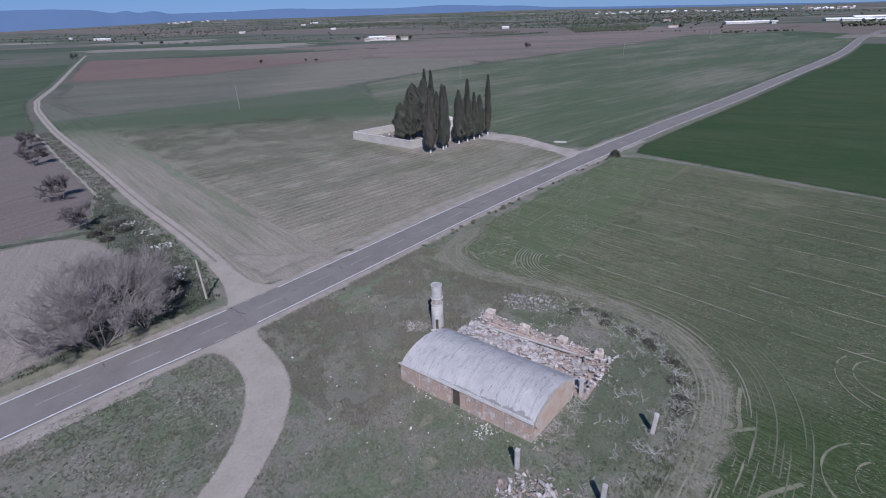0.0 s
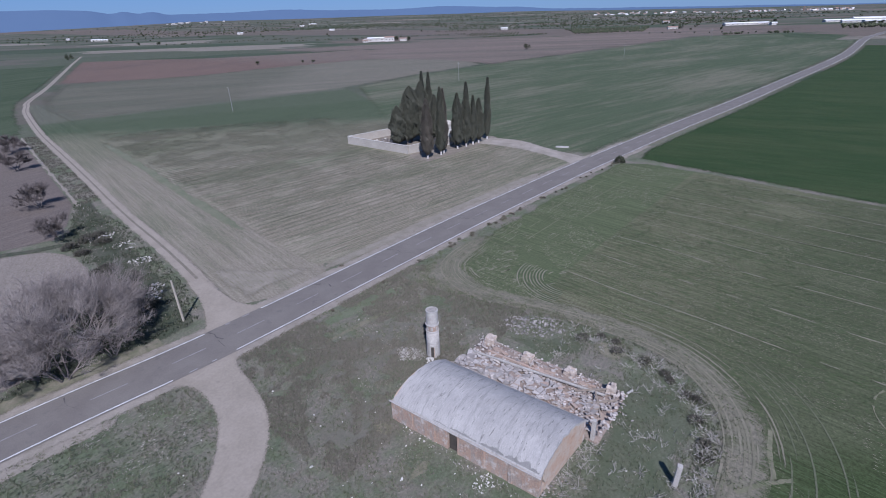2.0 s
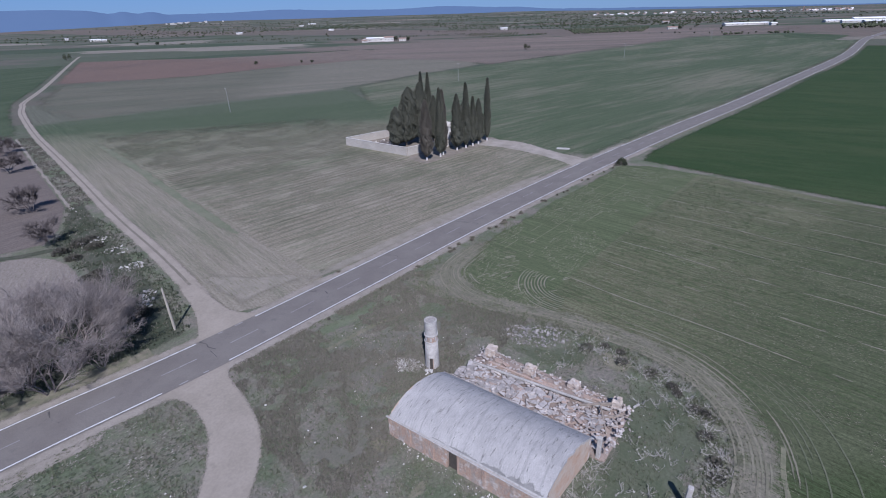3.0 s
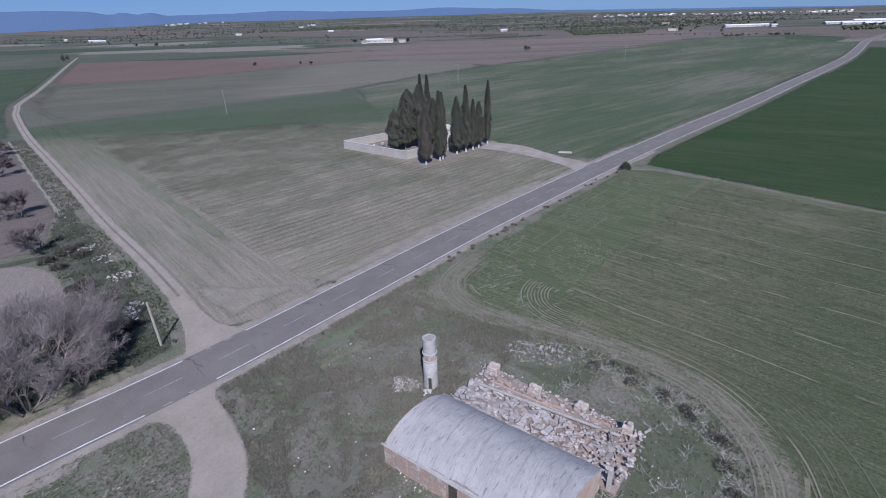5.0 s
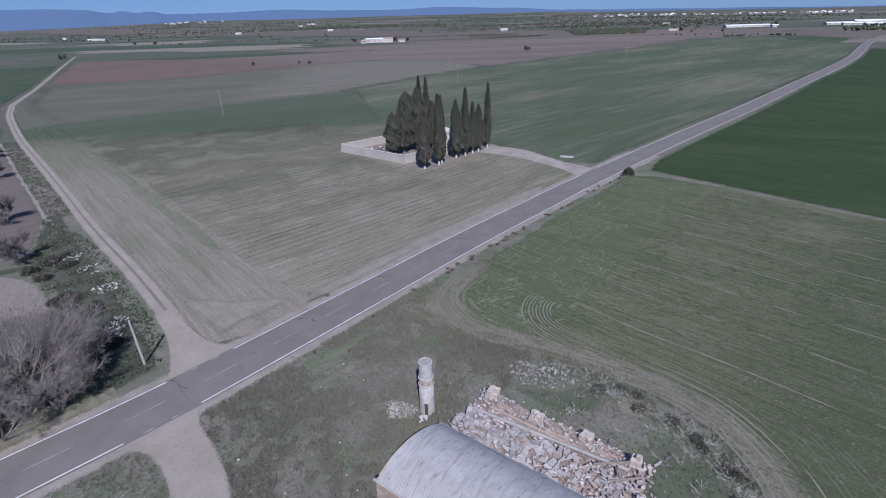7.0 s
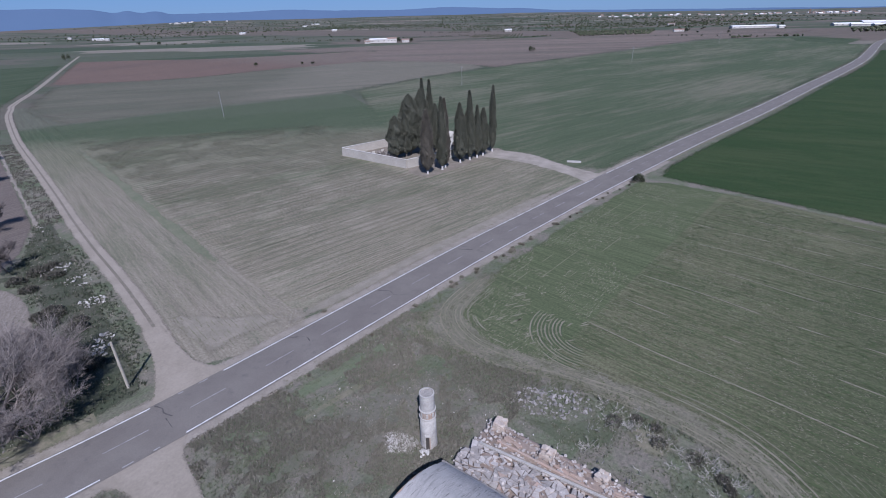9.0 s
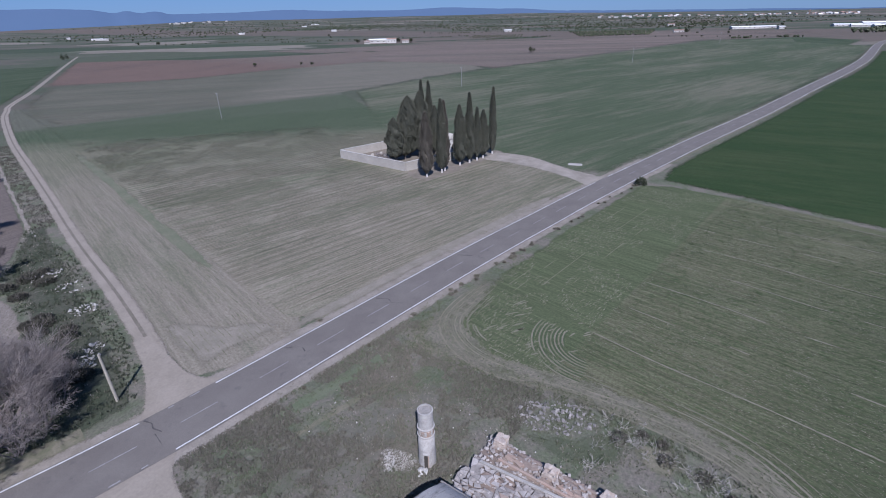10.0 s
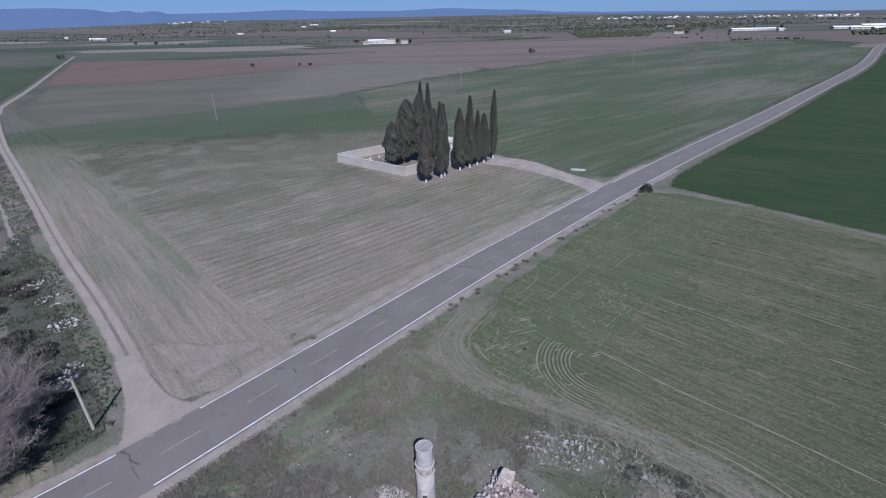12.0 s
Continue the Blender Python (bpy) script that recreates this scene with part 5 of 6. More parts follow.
def bare_tree(at, h, seed, label, stems=1, spread=0.85, depth=4, category="tree", group="", least=0.015):
    rr = random.Random(seed)
    t = thing("bare_tree", at, 0, label, category, group)
    limbs, twigs = [], []
    for s in range(stems):
        a = 6.28 * s / stems + rr.uniform(-0.4, 0.4)
        lean = 0.0 if stems == 1 else rr.uniform(0.2, 0.5) if group == "field trees" else rr.uniform(0.25, 0.75)
        d = Vector((math.cos(a) * lean, math.sin(a) * lean, 1)).normalized()
        p = Vector((math.cos(a), math.sin(a), 0)) * (0 if stems == 1 else rr.uniform(0.1, 0.5)) + Vector((0, 0, -0.1))
        grow(rr, limbs, twigs, p, d, h * 0.36, h * (0.028 if stems == 1 else 0.016), depth, spread, least)
    if group in ("field trees", "roadside thicket"):
        # short fine sprays along the outer twigs
        ends = [q for q in twigs if q.z > h * 0.16]
        far_off = group == "field trees"
        for _ in range(900 if far_off else int(150 * h)):
            p = rr.choice(ends)
            out = Vector((p.x, p.y, 0.4 * (p.z - h * 0.3)))
            out = out.normalized() if out.length > 0.01 else Vector((0, 0, 1))
            e = (out * 0.7 + Vector((rr.gauss(0, 0.5), rr.gauss(0, 0.5), rr.gauss(0.3, 0.4)))).normalized() * rr.uniform(0.25, 0.8)
            r0 = least * (0.55 if far_off else 0.8)
            tube(twigs, p, p + e, r0, r0 * 0.5)
            if not far_off:
                q = p + e * rr.uniform(0.3, 0.7)
                tube(twigs, q, q + Vector((rr.gauss(0, 0.2), rr.gauss(0, 0.2), rr.uniform(-0.05, 0.3))), r0 * 0.7, r0 * 0.4)
    tri_mesh("limb_frame", np.array(limbs), mat_bark, t, "grey trunk and limbs")
    tri_mesh("branchwork", np.array(twigs), mat_darktwig if group == "field trees" else mat_twig, t, "fine bare twigs")
    return t


bare_tree((34.2, 164.3), 5.8, 1, "bare almond tree on ploughed soil", 3, 1.0, 4, group="field trees", least=0.05)
bare_tree((39.6, 190), 5.8, 2, "bare almond tree on ploughed soil", 3, 1.0, 4, group="field trees", least=0.05)
bare_tree((28.1, 124.3), 5.6, 3, "bare almond tree on ploughed soil", 3, 1.0, 4, group="field trees", least=0.04)
bare_tree((24.6, 101.6), 5.2, 4, "bare almond tree at the field edge", 3, 1.0, 4, group="field trees", least=0.032)
for i, (x, y, h, st) in enumerate(((14.5, 60.5, 9.6, 5), (10.6, 61.0, 8.6, 5), (12.4, 65.5, 9.6, 5), (17.2, 64.5, 8.8, 5), (18.8, 60.6, 6.2, 5), (15.6, 69.5, 7.6, 5),
                                   (11.8, 58.5, 6.2, 5), (20.6, 63.4, 5.0, 5), (14.0, 71.5, 6.0, 4), (18.4, 68.0, 6.2, 4), (16.4, 58.6, 4.6, 5), (7.4, 62.6, 6.6, 5), (19.6, 72.0, 5.0, 4), (21.4, 68.0, 4.2, 4))):
    bare_tree((x, y), h, 20 + i, "dense leafless thicket tree beside the road", st, 0.8, 4, "thicket tree", "roadside thicket", least=0.011)


def shrub(at, r, h, n, mat, seed, name="shrub", label="low dark shrub in the grass", group=""):
    rs = np.random.default_rng(seed)
    t = thing(name, at, 0, label, "shrub", group)
    d = rs.normal(0, 1, (n, 3))
    d /= np.linalg.norm(d, axis=1, keepdims=True)
    d[:, 2] = np.abs(d[:, 2])
    lump = 0.75 + 0.35 * rs.random((n, 1))
    pts = d * lump * np.array([r, r * 0.9, h])
    tri_mesh("foliage", blades(rs, pts, d, 0.22 * max(r, 0.8), 0.09 * max(r, 0.8), 0.4), mat, t)
    limbs = []
    rr = random.Random(seed)
    for _ in range(9):
        tube(limbs, Vector((0, 0, -0.05)), Vector((rr.uniform(-r, r) * 0.7, rr.uniform(-r, r) * 0.7, h * rr.uniform(0.5, 0.9))), 0.04, 0.015)
    tri_mesh("stem_frame", np.array(limbs), mat_bark, t)
    return t


shrub((118.4, 39.6), 1.25, 1.4, 700, mat_bush, 5, label="dark roadside bush on the verge")
mat_bramble = foliage("grey_green_bramble", (0.068, 0.066, 0.052), (0.090, 0.084, 0.068), (0.125, 0.115, 0.096))
mat_vergeweed = foliage("verge_weed", (0.125, 0.116, 0.088), (0.16, 0.146, 0.114), (0.20, 0.182, 0.15))
rnd = random.Random(14)
for i in range(34):
    x = 58 + 60 * rnd.random() if i < 28 else rnd.choice((36.2, 41, 45, 52.6, 60, 66))
    k = min(ROAD, key=lambda p: abs(p.x - x))
    side = -1 if i != 31 else 1
    shrub((x, k.y + side * (HALF + rnd.uniform(1.0, 2.2))), rnd.uniform(0.12, 0.4), rnd.uniform(0.12, 0.3), 120, mat_vergeweed, 60 + i, label="small dull weed clump beside the road", group="verge weeds")
rnd = random.Random(4)
for i in range(16):
    y = rnd.uniform(64, 100)
    x = rnd.uniform(20.5 + (y - 64) * 0.1, 25.5 + (y - 64) * 0.13)
    shrub((x, y), rnd.uniform(0.7, 1.5), rnd.uniform(0.5, 1.1), 500, mat_bramble, 90 + i, label="dark bramble mound in the weedy verge", group="bramble mounds")
for i, (x, y) in enumerate(((102.2, 100), (103.6, 101.2), (101.4, 97))):
    bare_tree((x, y, 0.04), 2.2, 70 + i, "small dry grey bush inside the cemetery", 5, 0.8, 3, "bush", "cemetery bushes")

# ---- poles ----
def utility_pole(at, h, r, label, lean=(0, 0), arm=True, mat=None):
    p = thing("utility_pole", at, 0, label, "utility pole")
    part("pole", lathe([(r, -0.1), (r * 0.95, h * 0.4), (r * 0.72, h)], 10), mat or mat_wood, p)
    if arm:
        part("crossarm", boxed(-0.05, 0.05, -0.75, 0.75, h - 0.5, h - 0.4, bevel=0.01), mat or mat_wood, p)
        for yy in (-0.65, 0.0, 0.65):
            part("insulator", boxed(-0.03, 0.03, yy - 0.03, yy + 0.03, h - 0.4, h - 0.24, bevel=0.01), mat_white, p)
    p.matrix_basis = p.matrix_basis @ pose(0, 0, 0, lean[0], lean[1], 0)
    return p


mat_pole = plain("pale_weathered_pole", (0.34, 0.31, 0.26), (0.27, 0.245, 0.21), 2, 14, 0.9)
utility_pole((24.3, 59.0), 5.6, 0.15, "leaning pale weathered telegraph pole without wires", (0.5, -0.8), False, mat_pole)
mat_mast = plain("grey_mast", (0.26, 0.26, 0.25), (0.20, 0.20, 0.195), 2, 9, 0.8)
for at, h in (((113.5, 195), 9.5), ((232, 168), 9.5), ((395, 135), 10), ((640, 126), 11)):
    utility_pole(at, h, 0.10, "slim grey power line pole in a field", (0, 0), True, mat_mast)

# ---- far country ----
# distance haze is put into the hills as a blue base colour
hk = Nodes("haze_blue_hills", 1.0, 0.0)
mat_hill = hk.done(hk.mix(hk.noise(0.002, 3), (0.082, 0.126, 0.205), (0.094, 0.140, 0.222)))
RIDGE = [(100, 150), (90, 140), (82, 165), (76.6, 152), (73.6, 154), (70.8, 147), (68.8, 122), (67.8, 134), (66.6, 118), (65.5, 129), (64.2, 106), (59.3, 108), (53.9, 120), (48.3, 104), (42.5, 97), (37.6, 108),
         (30.8, 86), (25.0, 58), (19.6, 48), (9.6, 34), (0, 20), (-15, 18), (-40, 14)]
verts, faces = [], []
for i in range(281):
    az = 100 - 140 * i / 280
    k = next(j for j in range(len(RIDGE) - 1) if RIDGE[j][0] >= az >= RIDGE[j + 1][0])
    (a0, h0), (a1, h1) = RIDGE[k], RIDGE[k + 1]
    u = (a0 - az) / (a0 - a1)
    h = h0 + (h1 - h0) * (u * u * (3 - 2 * u)) + 3 * noise.noise(Vector((az * 1.7, 0, 0)))
    c, s = math.cos(radians(az)), math.sin(radians(az))
    for r, z in ((4300, -30), (4530, (h - 30) / 2 + 1.5 * noise.noise(Vector((az * 0.9, 4, 0)))), (4760, h)):
        verts.append((r * c, r * s, z))
for i in range(280):
    for j in range(2):
        k = i * 3 + j
        faces.append((k, k + 1, k + 4, k + 3))
tagged(mesh("backdrop_hills", verts, faces, mat_hill, smooth=True), "low hills along the horizon, coloured blue for haze", "hills", "", "structure")

mat_farwall = plain("far_white_wall", (0.50, 0.48, 0.45), (0.36, 0.34, 0.32), 0.02, 0.3, 0.9)
mat_fartile = plain("far_tile_roof", (0.30, 0.20, 0.155), (0.25, 0.18, 0.15), 0.02, 0.3, 0.9)
mat_farmetal = plain("far_sheet_roof", (0.74, 0.74, 0.74), (0.62, 0.62, 0.62), 0.02, 0.3, 0.7)
mat_fargrey = plain("far_grey_wall", (0.36, 0.32, 0.29), (0.28, 0.25, 0.23), 0.02, 0.3, 0.9)


def house(x, y, w, d, h, turn, wall, roof, label, group="", name="far_house", pitch=0.25, bays=3):
    """A gabled building: walls, two roof planes with eaves, windows set into the long side."""
    t = thing(name, (x, y, height(x, y) - 0.3), turn, label, "building", group)
    bm = bmesh.new()
    rise = d / 2 * pitch
    v = [bm.verts.new(p) for p in ((-w / 2, -d / 2, 0), (w / 2, -d / 2, 0), (w / 2, d / 2, 0), (-w / 2, d / 2, 0), (-w / 2, -d / 2, h), (w / 2, -d / 2, h), (w / 2, d / 2, h), (-w / 2, d / 2, h), (-w / 2, 0, h + rise), (w / 2, 0, h + rise))]
    for q in ((0, 1, 5, 4), (1, 2, 6, 9, 5), (2, 3, 7, 6), (3, 0, 4, 8, 7)):
        bm.faces.new([v[i] for i in q])
    part("walls_shell", bm, wall, t)
    bm = bmesh.new()
    e, th = 0.5, 0.25
    for s in (-1, 1):
        q = [(-w / 2 - e, s * (d / 2 + e), h - e * pitch), (w / 2 + e, s * (d / 2 + e), h - e * pitch), (w / 2 + e, 0, h + rise), (-w / 2 - e, 0, h + rise)]
        lo, hi = [bm.verts.new(p) for p in q], [bm.verts.new((p[0], p[1], p[2] + th)) for p in q]
        bm.faces.new(lo)
        bm.faces.new(hi)
        for i in range(4):
            bm.faces.new((lo[i], lo[(i + 1) % 4], hi[(i + 1) % 4], hi[i]))
    bmesh.ops.recalc_face_normals(bm, faces=bm.faces)
    part("roof", bm, roof, t)
    for i in range(bays):
        cx = -w / 2 + w * (i + 0.5) / bays
        for s in (-1, 1):
            part("window", boxed(cx - w / bays * 0.13, cx + w / bays * 0.13, s * d / 2 - 0.05, s * d / 2 + 0.05, h * 0.42, h * 0.64), mat_void, t)
    return t


rnd = random.Random(12)
# white farmstead beyond the fields
for x, y, w, d, h, turn in ((586, 578, 26, 9, 5, -48), (592, 556, 14, 8, 6, -48), (575, 590, 12, 7, 4, 40), (600, 536, 10, 6, 4, -48), (560, 575, 8, 5, 3, -45)):
    house(x, y, w, d, h, turn, mat_farwall, mat_farmetal if w > 20 else mat_fartile, "white farm building far across the fields", "white farmstead", "farm_building")
# long livestock shed and its annexe
house(1165, 172, 80, 13, 3.6, -55, mat_farwall, mat_farmetal, "very long low white livestock shed", "", "long_shed", 0.2, 9)
house(1133, 124, 10, 9, 4, -55, mat_farwall, mat_farmetal, "white annexe of the long shed", "", "shed_annexe", 0.2, 2)
for x, y, w, d, h, turn in ((1240, 34, 44, 20, 3.2, -70), (1190, 8, 40, 20, 3.4, -80), (1150, -30, 56, 20, 3.6, -75), (1270, -20, 70, 26, 5, -75), (1210, -70, 60, 24, 4.5, -75)):
    house(x, y, w, d, h, turn, mat_farwall, mat_farmetal, "white industrial shed at the end of the road", "industrial sheds", "industrial_shed", 0.15, 5)
house(1060, 638, 15, 9, 4.5, -50, mat_farwall, mat_farmetal, "lone white building in the plain", "", "lone_building")
house(973, 253, 16, 7, 4, -60, mat_farwall, mat_fartile, "small white farmhouse in the brown fields", "", "farmhouse")
house(1423, 387, 16, 9, 5, -60, mat_farwall, mat_fartile, "small white farmhouse in the plain", "", "farmhouse")
for x, y, w in ((565, 1790, 8), (560, 1570, 26), (566, 1530, 10), (1050, 1214, 14), (1656, 2050, 40), (1480, 1900, 20), (870, 1400, 16)):
    house(x, y, w, 8, 4, -30, mat_farwall, mat_farmetal, "pale building far in the plain", "plain buildings")
for i in range(16):
    x, y = 1560 + 440 * rnd.random(), 3640 - 480 * rnd.random()
    house(x * 1.02, y * 1.0, rnd.uniform(9, 20), 10, rnd.uniform(3.5, 6), rnd.uniform(-60, 0), mat_farwall, mat_farwall, "tiny white house of a distant village", "distant village", bays=1)
# the town along the right of the horizon
for i in range(100):
    az = radians(rnd.choice((rnd.uniform(-3, 14), rnd.uniform(0, 10), rnd.uniform(14, 22))))
    d = rnd.uniform(2600, 3050)
    x, y = d * math.cos(az), d * math.sin(az)
    white = rnd.random() < 0.4
    house(x, y, rnd.uniform(8, 18), rnd.uniform(8, 11), rnd.uniform(2.8, 5.0), rnd.uniform(-90, 0), mat_farwall if white else mat_fargrey, rnd.choice((mat_fartile, mat_fartile, mat_farmetal)),
          "small town house far on the plain", "town houses", "town_house", 0.35, 2)
mat_farbrown = plain("far_brown_stone", (0.17, 0.125, 0.105), (0.14, 0.105, 0.09), 0.02, 0.3, 0.9)
church = thing("church_tower", (2750, 199, height(2750, 199)), 10, "brown stone church tower above the town roofs", "church")
part("shaft", boxed(-3, 3, -3, 3, 0, 15), mat_farbrown, church)
part("spire", lathe([(2.9, 15), (1.7, 18), (0.3, 20)], 8), mat_farbrown, church)

# far trees and hedges
def far_tree(x, y, h, seed):
    t = thing("far_tree", (x, y, height(x, y) - 0.1), 0, "dark round-crowned tree far in the fields", "tree", "far trees")
    rs = np.random.default_rng(seed)
    part("trunk", lathe([(0.25, 0), (0.15, h * 0.5)], 6), mat_bark, t)
    n = 420
    d = rs.normal(0, 1, (n, 3))
    d /= np.linalg.norm(d, axis=1, keepdims=True)
    c = rs.normal(0, 0.22, (7, 3)) * np.array([h, h, h * 0.5])
    pts = c[rs.integers(0, 7, n)] + d * h * 0.26 * rs.uniform(0.6, 1, (n, 1))
    pts[:, 2] += h * 0.62
    pts[:, 2] = np.maximum(pts[:, 2], 0.3)
    tri_mesh("crown", blades(rs, pts, d, h * 0.14, h * 0.07, 0.3), mat_bush, t)


spots = [(215, 690, 6), (257, 394, 3.2), (284, 355, 2.6), (282, 366, 2.4), (969, 240, 7), (465, 254, 5), (604, 528, 6), (612, 560, 7), (570, 606, 6)]
for i in range(10):
    spots.append((900 + rnd.uniform(0, 300), 330 - 24 * i + rnd.uniform(-9, 9), rnd.uniform(2.5, 4.5)))
for i in range(12):
    spots.append((800 + rnd.uniform(-4, 6), 240 - 15 * i + rnd.uniform(-6, 6), rnd.uniform(1.6, 2.8)))
for i in range(26):
    spots.append((rnd.uniform(1020, 1160), rnd.uniform(-130, 0), rnd.uniform(3.5, 6)))
for i in range(44):
    az, d = radians(rnd.uniform(5, 70)), rnd.uniform(1000, 2600)
    spots.append((d * math.cos(az), d * math.sin(az), rnd.uniform(3, 7)))
for i, (x, y, h) in enumerate(spots):
    far_tree(x, y, h, 500 + i)


def tufts(name, label, category, centres, hmin, hmax, width, blades_each, mat, seed, z=0.02, lean=0.35):
    """Grass or stalks as one mesh of thin triangles standing on the ground."""
    rs = np.random.default_rng(seed)
    c = np.repeat(np.asarray(centres), blades_each, 0)
    n = len(c)
    base = np.zeros((n, 3))
    base[:, :2] = c + rs.normal(0, width * 1.2, (n, 2))
    base[:, 2] = z - 0.02
    a = rs.random(n) * 2 * np.pi
    side = np.stack([np.cos(a), np.sin(a), np.zeros(n)], 1) * (width * rs.uniform(0.5, 1.2, (n, 1)))
    h = rs.uniform(hmin, hmax, n)
    tip = base + np.stack([rs.normal(0, lean, n) * h, rs.normal(0, lean, n) * h, h], 1)
    v = np.empty((n, 3, 3))
    v[:, 0], v[:, 1], v[:, 2] = base - side, base + side, tip
    return tagged(tri_mesh(name, v.reshape(-1, 3), mat), label, category, "", "stuff")


def inside(poly, pts):
    poly = np.asarray(poly)
    x, y = pts[:, 0], pts[:, 1]
    res = np.zeros(len(pts), bool)
    j = len(poly) - 1
    for i in range(len(poly)):
        xi, yi, xj, yj = *poly[i], *poly[j]
        cut = (yi > y) != (yj > y)
        res ^= cut & (x < (xj - xi) * (y - yi) / (yj - yi + 1e-12) + xi)
        j = i
    return res


def clumpy(pts, freq, keep, seed):
    """Thin points out by a noise, so that they stand in clumps."""
    f = np.array([noise.noise(Vector((x * freq, y * freq, seed))) + 0.5 * noise.noise(Vector((x * freq * 4, y * freq * 4, seed + 5))) for x, y in pts])
    return pts[f > keep]


mat_grass = foliage("winter_grass", (0.090, 0.108, 0.062), (0.118, 0.132, 0.082), (0.19, 0.17, 0.135))
mat_darkgrass = foliage("dark_lush_weeds", (0.052, 0.064, 0.041), (0.070, 0.080, 0.053), (0.102, 0.100, 0.076))
mat_dry = foliage("dry_stalks", (0.16, 0.145, 0.115), (0.25, 0.23, 0.195), (0.38, 0.355, 0.315))
mat_blade = foliage("cereal_blades", (0.075, 0.098, 0.048), (0.10, 0.118, 0.064), (0.175, 0.17, 0.115))
rs = np.random.default_rng(77)
south = [(p.x, p.y) for p in offset(ROAD, -HALF - 1.2) if -45 < p.x < 58]
yard_poly = south + [(p.x, p.y) for p in YARD_EDGE] + [(-60, 30)]
drive_poly = [(p.x, p.y) for p in DRIVE_A] + [(p.x, p.y) for p in reversed(DRIVE_B)]


def yard_points(n, lo, hi):
    p = np.stack([rs.uniform(lo[0], hi[0], n), rs.uniform(lo[1], hi[1], n)], 1)
    p = p[inside(yard_poly, p) & ~inside(drive_poly, p)]
    barn_in = (p[:, 0] > 27.3) & (p[:, 0] < 42.5) & (p[:, 1] > 13) & (p[:, 1] < 27.8)
    return p[~barn_in]


tufts("grass", "rough winter grass and weeds in the yard", "grass", clumpy(yard_points(46000, (-8, 3), (52, 50)), 0.5, -0.1, 3), 0.07, 0.20, 0.05, 3, mat_grass, 1)
tufts("dry_grass", "short dry straw-coloured weeds in the yard", "weeds", clumpy(yard_points(16000, (-8, 3), (52, 50)), 0.35, 0.12, 9), 0.08, 0.28, 0.035, 3, mat_dry, 2)
west = np.stack([rs.uniform(-30, 34, 30000), rs.uniform(54, 122, 30000)], 1)
west_poly = [(p.x, p.y) for p in offset(ROAD, HALF + 3.4) if -40 < p.x < 22] + [(25.4, 57.5), (28, 63), (31, 80), (34.4, 103), (37.5, 122), (33, 121), (28, 108), (24, 101.5), (23.6, 90), (22.4, 81), (18, 72), (11, 63), (5, 61), (-30, 63.5)]
tufts("verge_weeds", "dark green weeds between track, field and road", "weeds", clumpy(west[inside(west_poly, west)], 0.4, -0.2, 5), 0.12, 0.4, 0.07, 4, mat_darkgrass, 3)
tufts("verge_straw", "straw-coloured dry grass along the road verge", "weeds", clumpy(west[inside(west_poly, west)][:3000], 0.5, 0.1, 8), 0.12, 0.3, 0.05, 3, mat_dry, 4)

# low dark woods and orchards far across the plain
g_ = np.random.default_rng(91)
bands = []
for ax, d0, ln, wd, cnt in ((13, 1500, 160, 40, 260), (17, 1650, 260, 30, 300), (9, 1750, 200, 30, 260), (24, 1500, 120, 25, 160), (30, 1750, 300, 20, 240), (38, 2100, 380, 25, 260), (46, 2000, 260, 25, 200),
                          (55, 1900, 300, 20, 200), (62, 2200, 420, 20, 240), (21, 2300, 500, 30, 320), (5, 2200, 300, 30, 260), (33, 2700, 700, 40, 320)):
    c, s_ = math.cos(radians(ax)), math.sin(radians(ax))
    u, w = g_.normal(0, ln / 2, cnt // 2), g_.normal(0, wd * 2.5, cnt // 2)
    bands.append(np.stack([d0 * c - s_ * u + c * w, d0 * s_ + c * u + s_ * w], 1))
bands = np.concatenate(bands)
zs = np.array([height(x, y) for x, y in bands])
g_h = np.repeat(g_.uniform(1.8, 3.6, len(bands)), 5)
bc = np.repeat(np.column_stack([bands, zs]), 5, 0) + np.column_stack([g_.normal(0, 1.2, (len(g_h), 2)), np.zeros(len(g_h))])
ang_ = g_.random(len(g_h)) * np.pi
sd_ = np.stack([np.cos(ang_), np.sin(ang_), np.zeros(len(g_h))], 1) * g_.uniform(1.2, 2.6, (len(g_h), 1))
tv = np.empty((len(g_h), 6, 3))
lowz, top = np.array([[0, 0, 0.2]]), np.column_stack([g_.normal(0, 0.8, (len(g_h), 2)), g_h])
for i_, co in enumerate((bc - sd_ * 0.5, bc + sd_ * 0.5, bc + sd_ + top * 0.6, bc - sd_ * 0.5, bc + sd_ + top * 0.6, bc - sd_ * 0.4 + top)):
    tv[:, i_] = co
tagged(tri_mesh("far_woods", tv.reshape(-1, 3), mat_bush), "low dark woods and orchards far across the plain", "woods", "", "stuff")

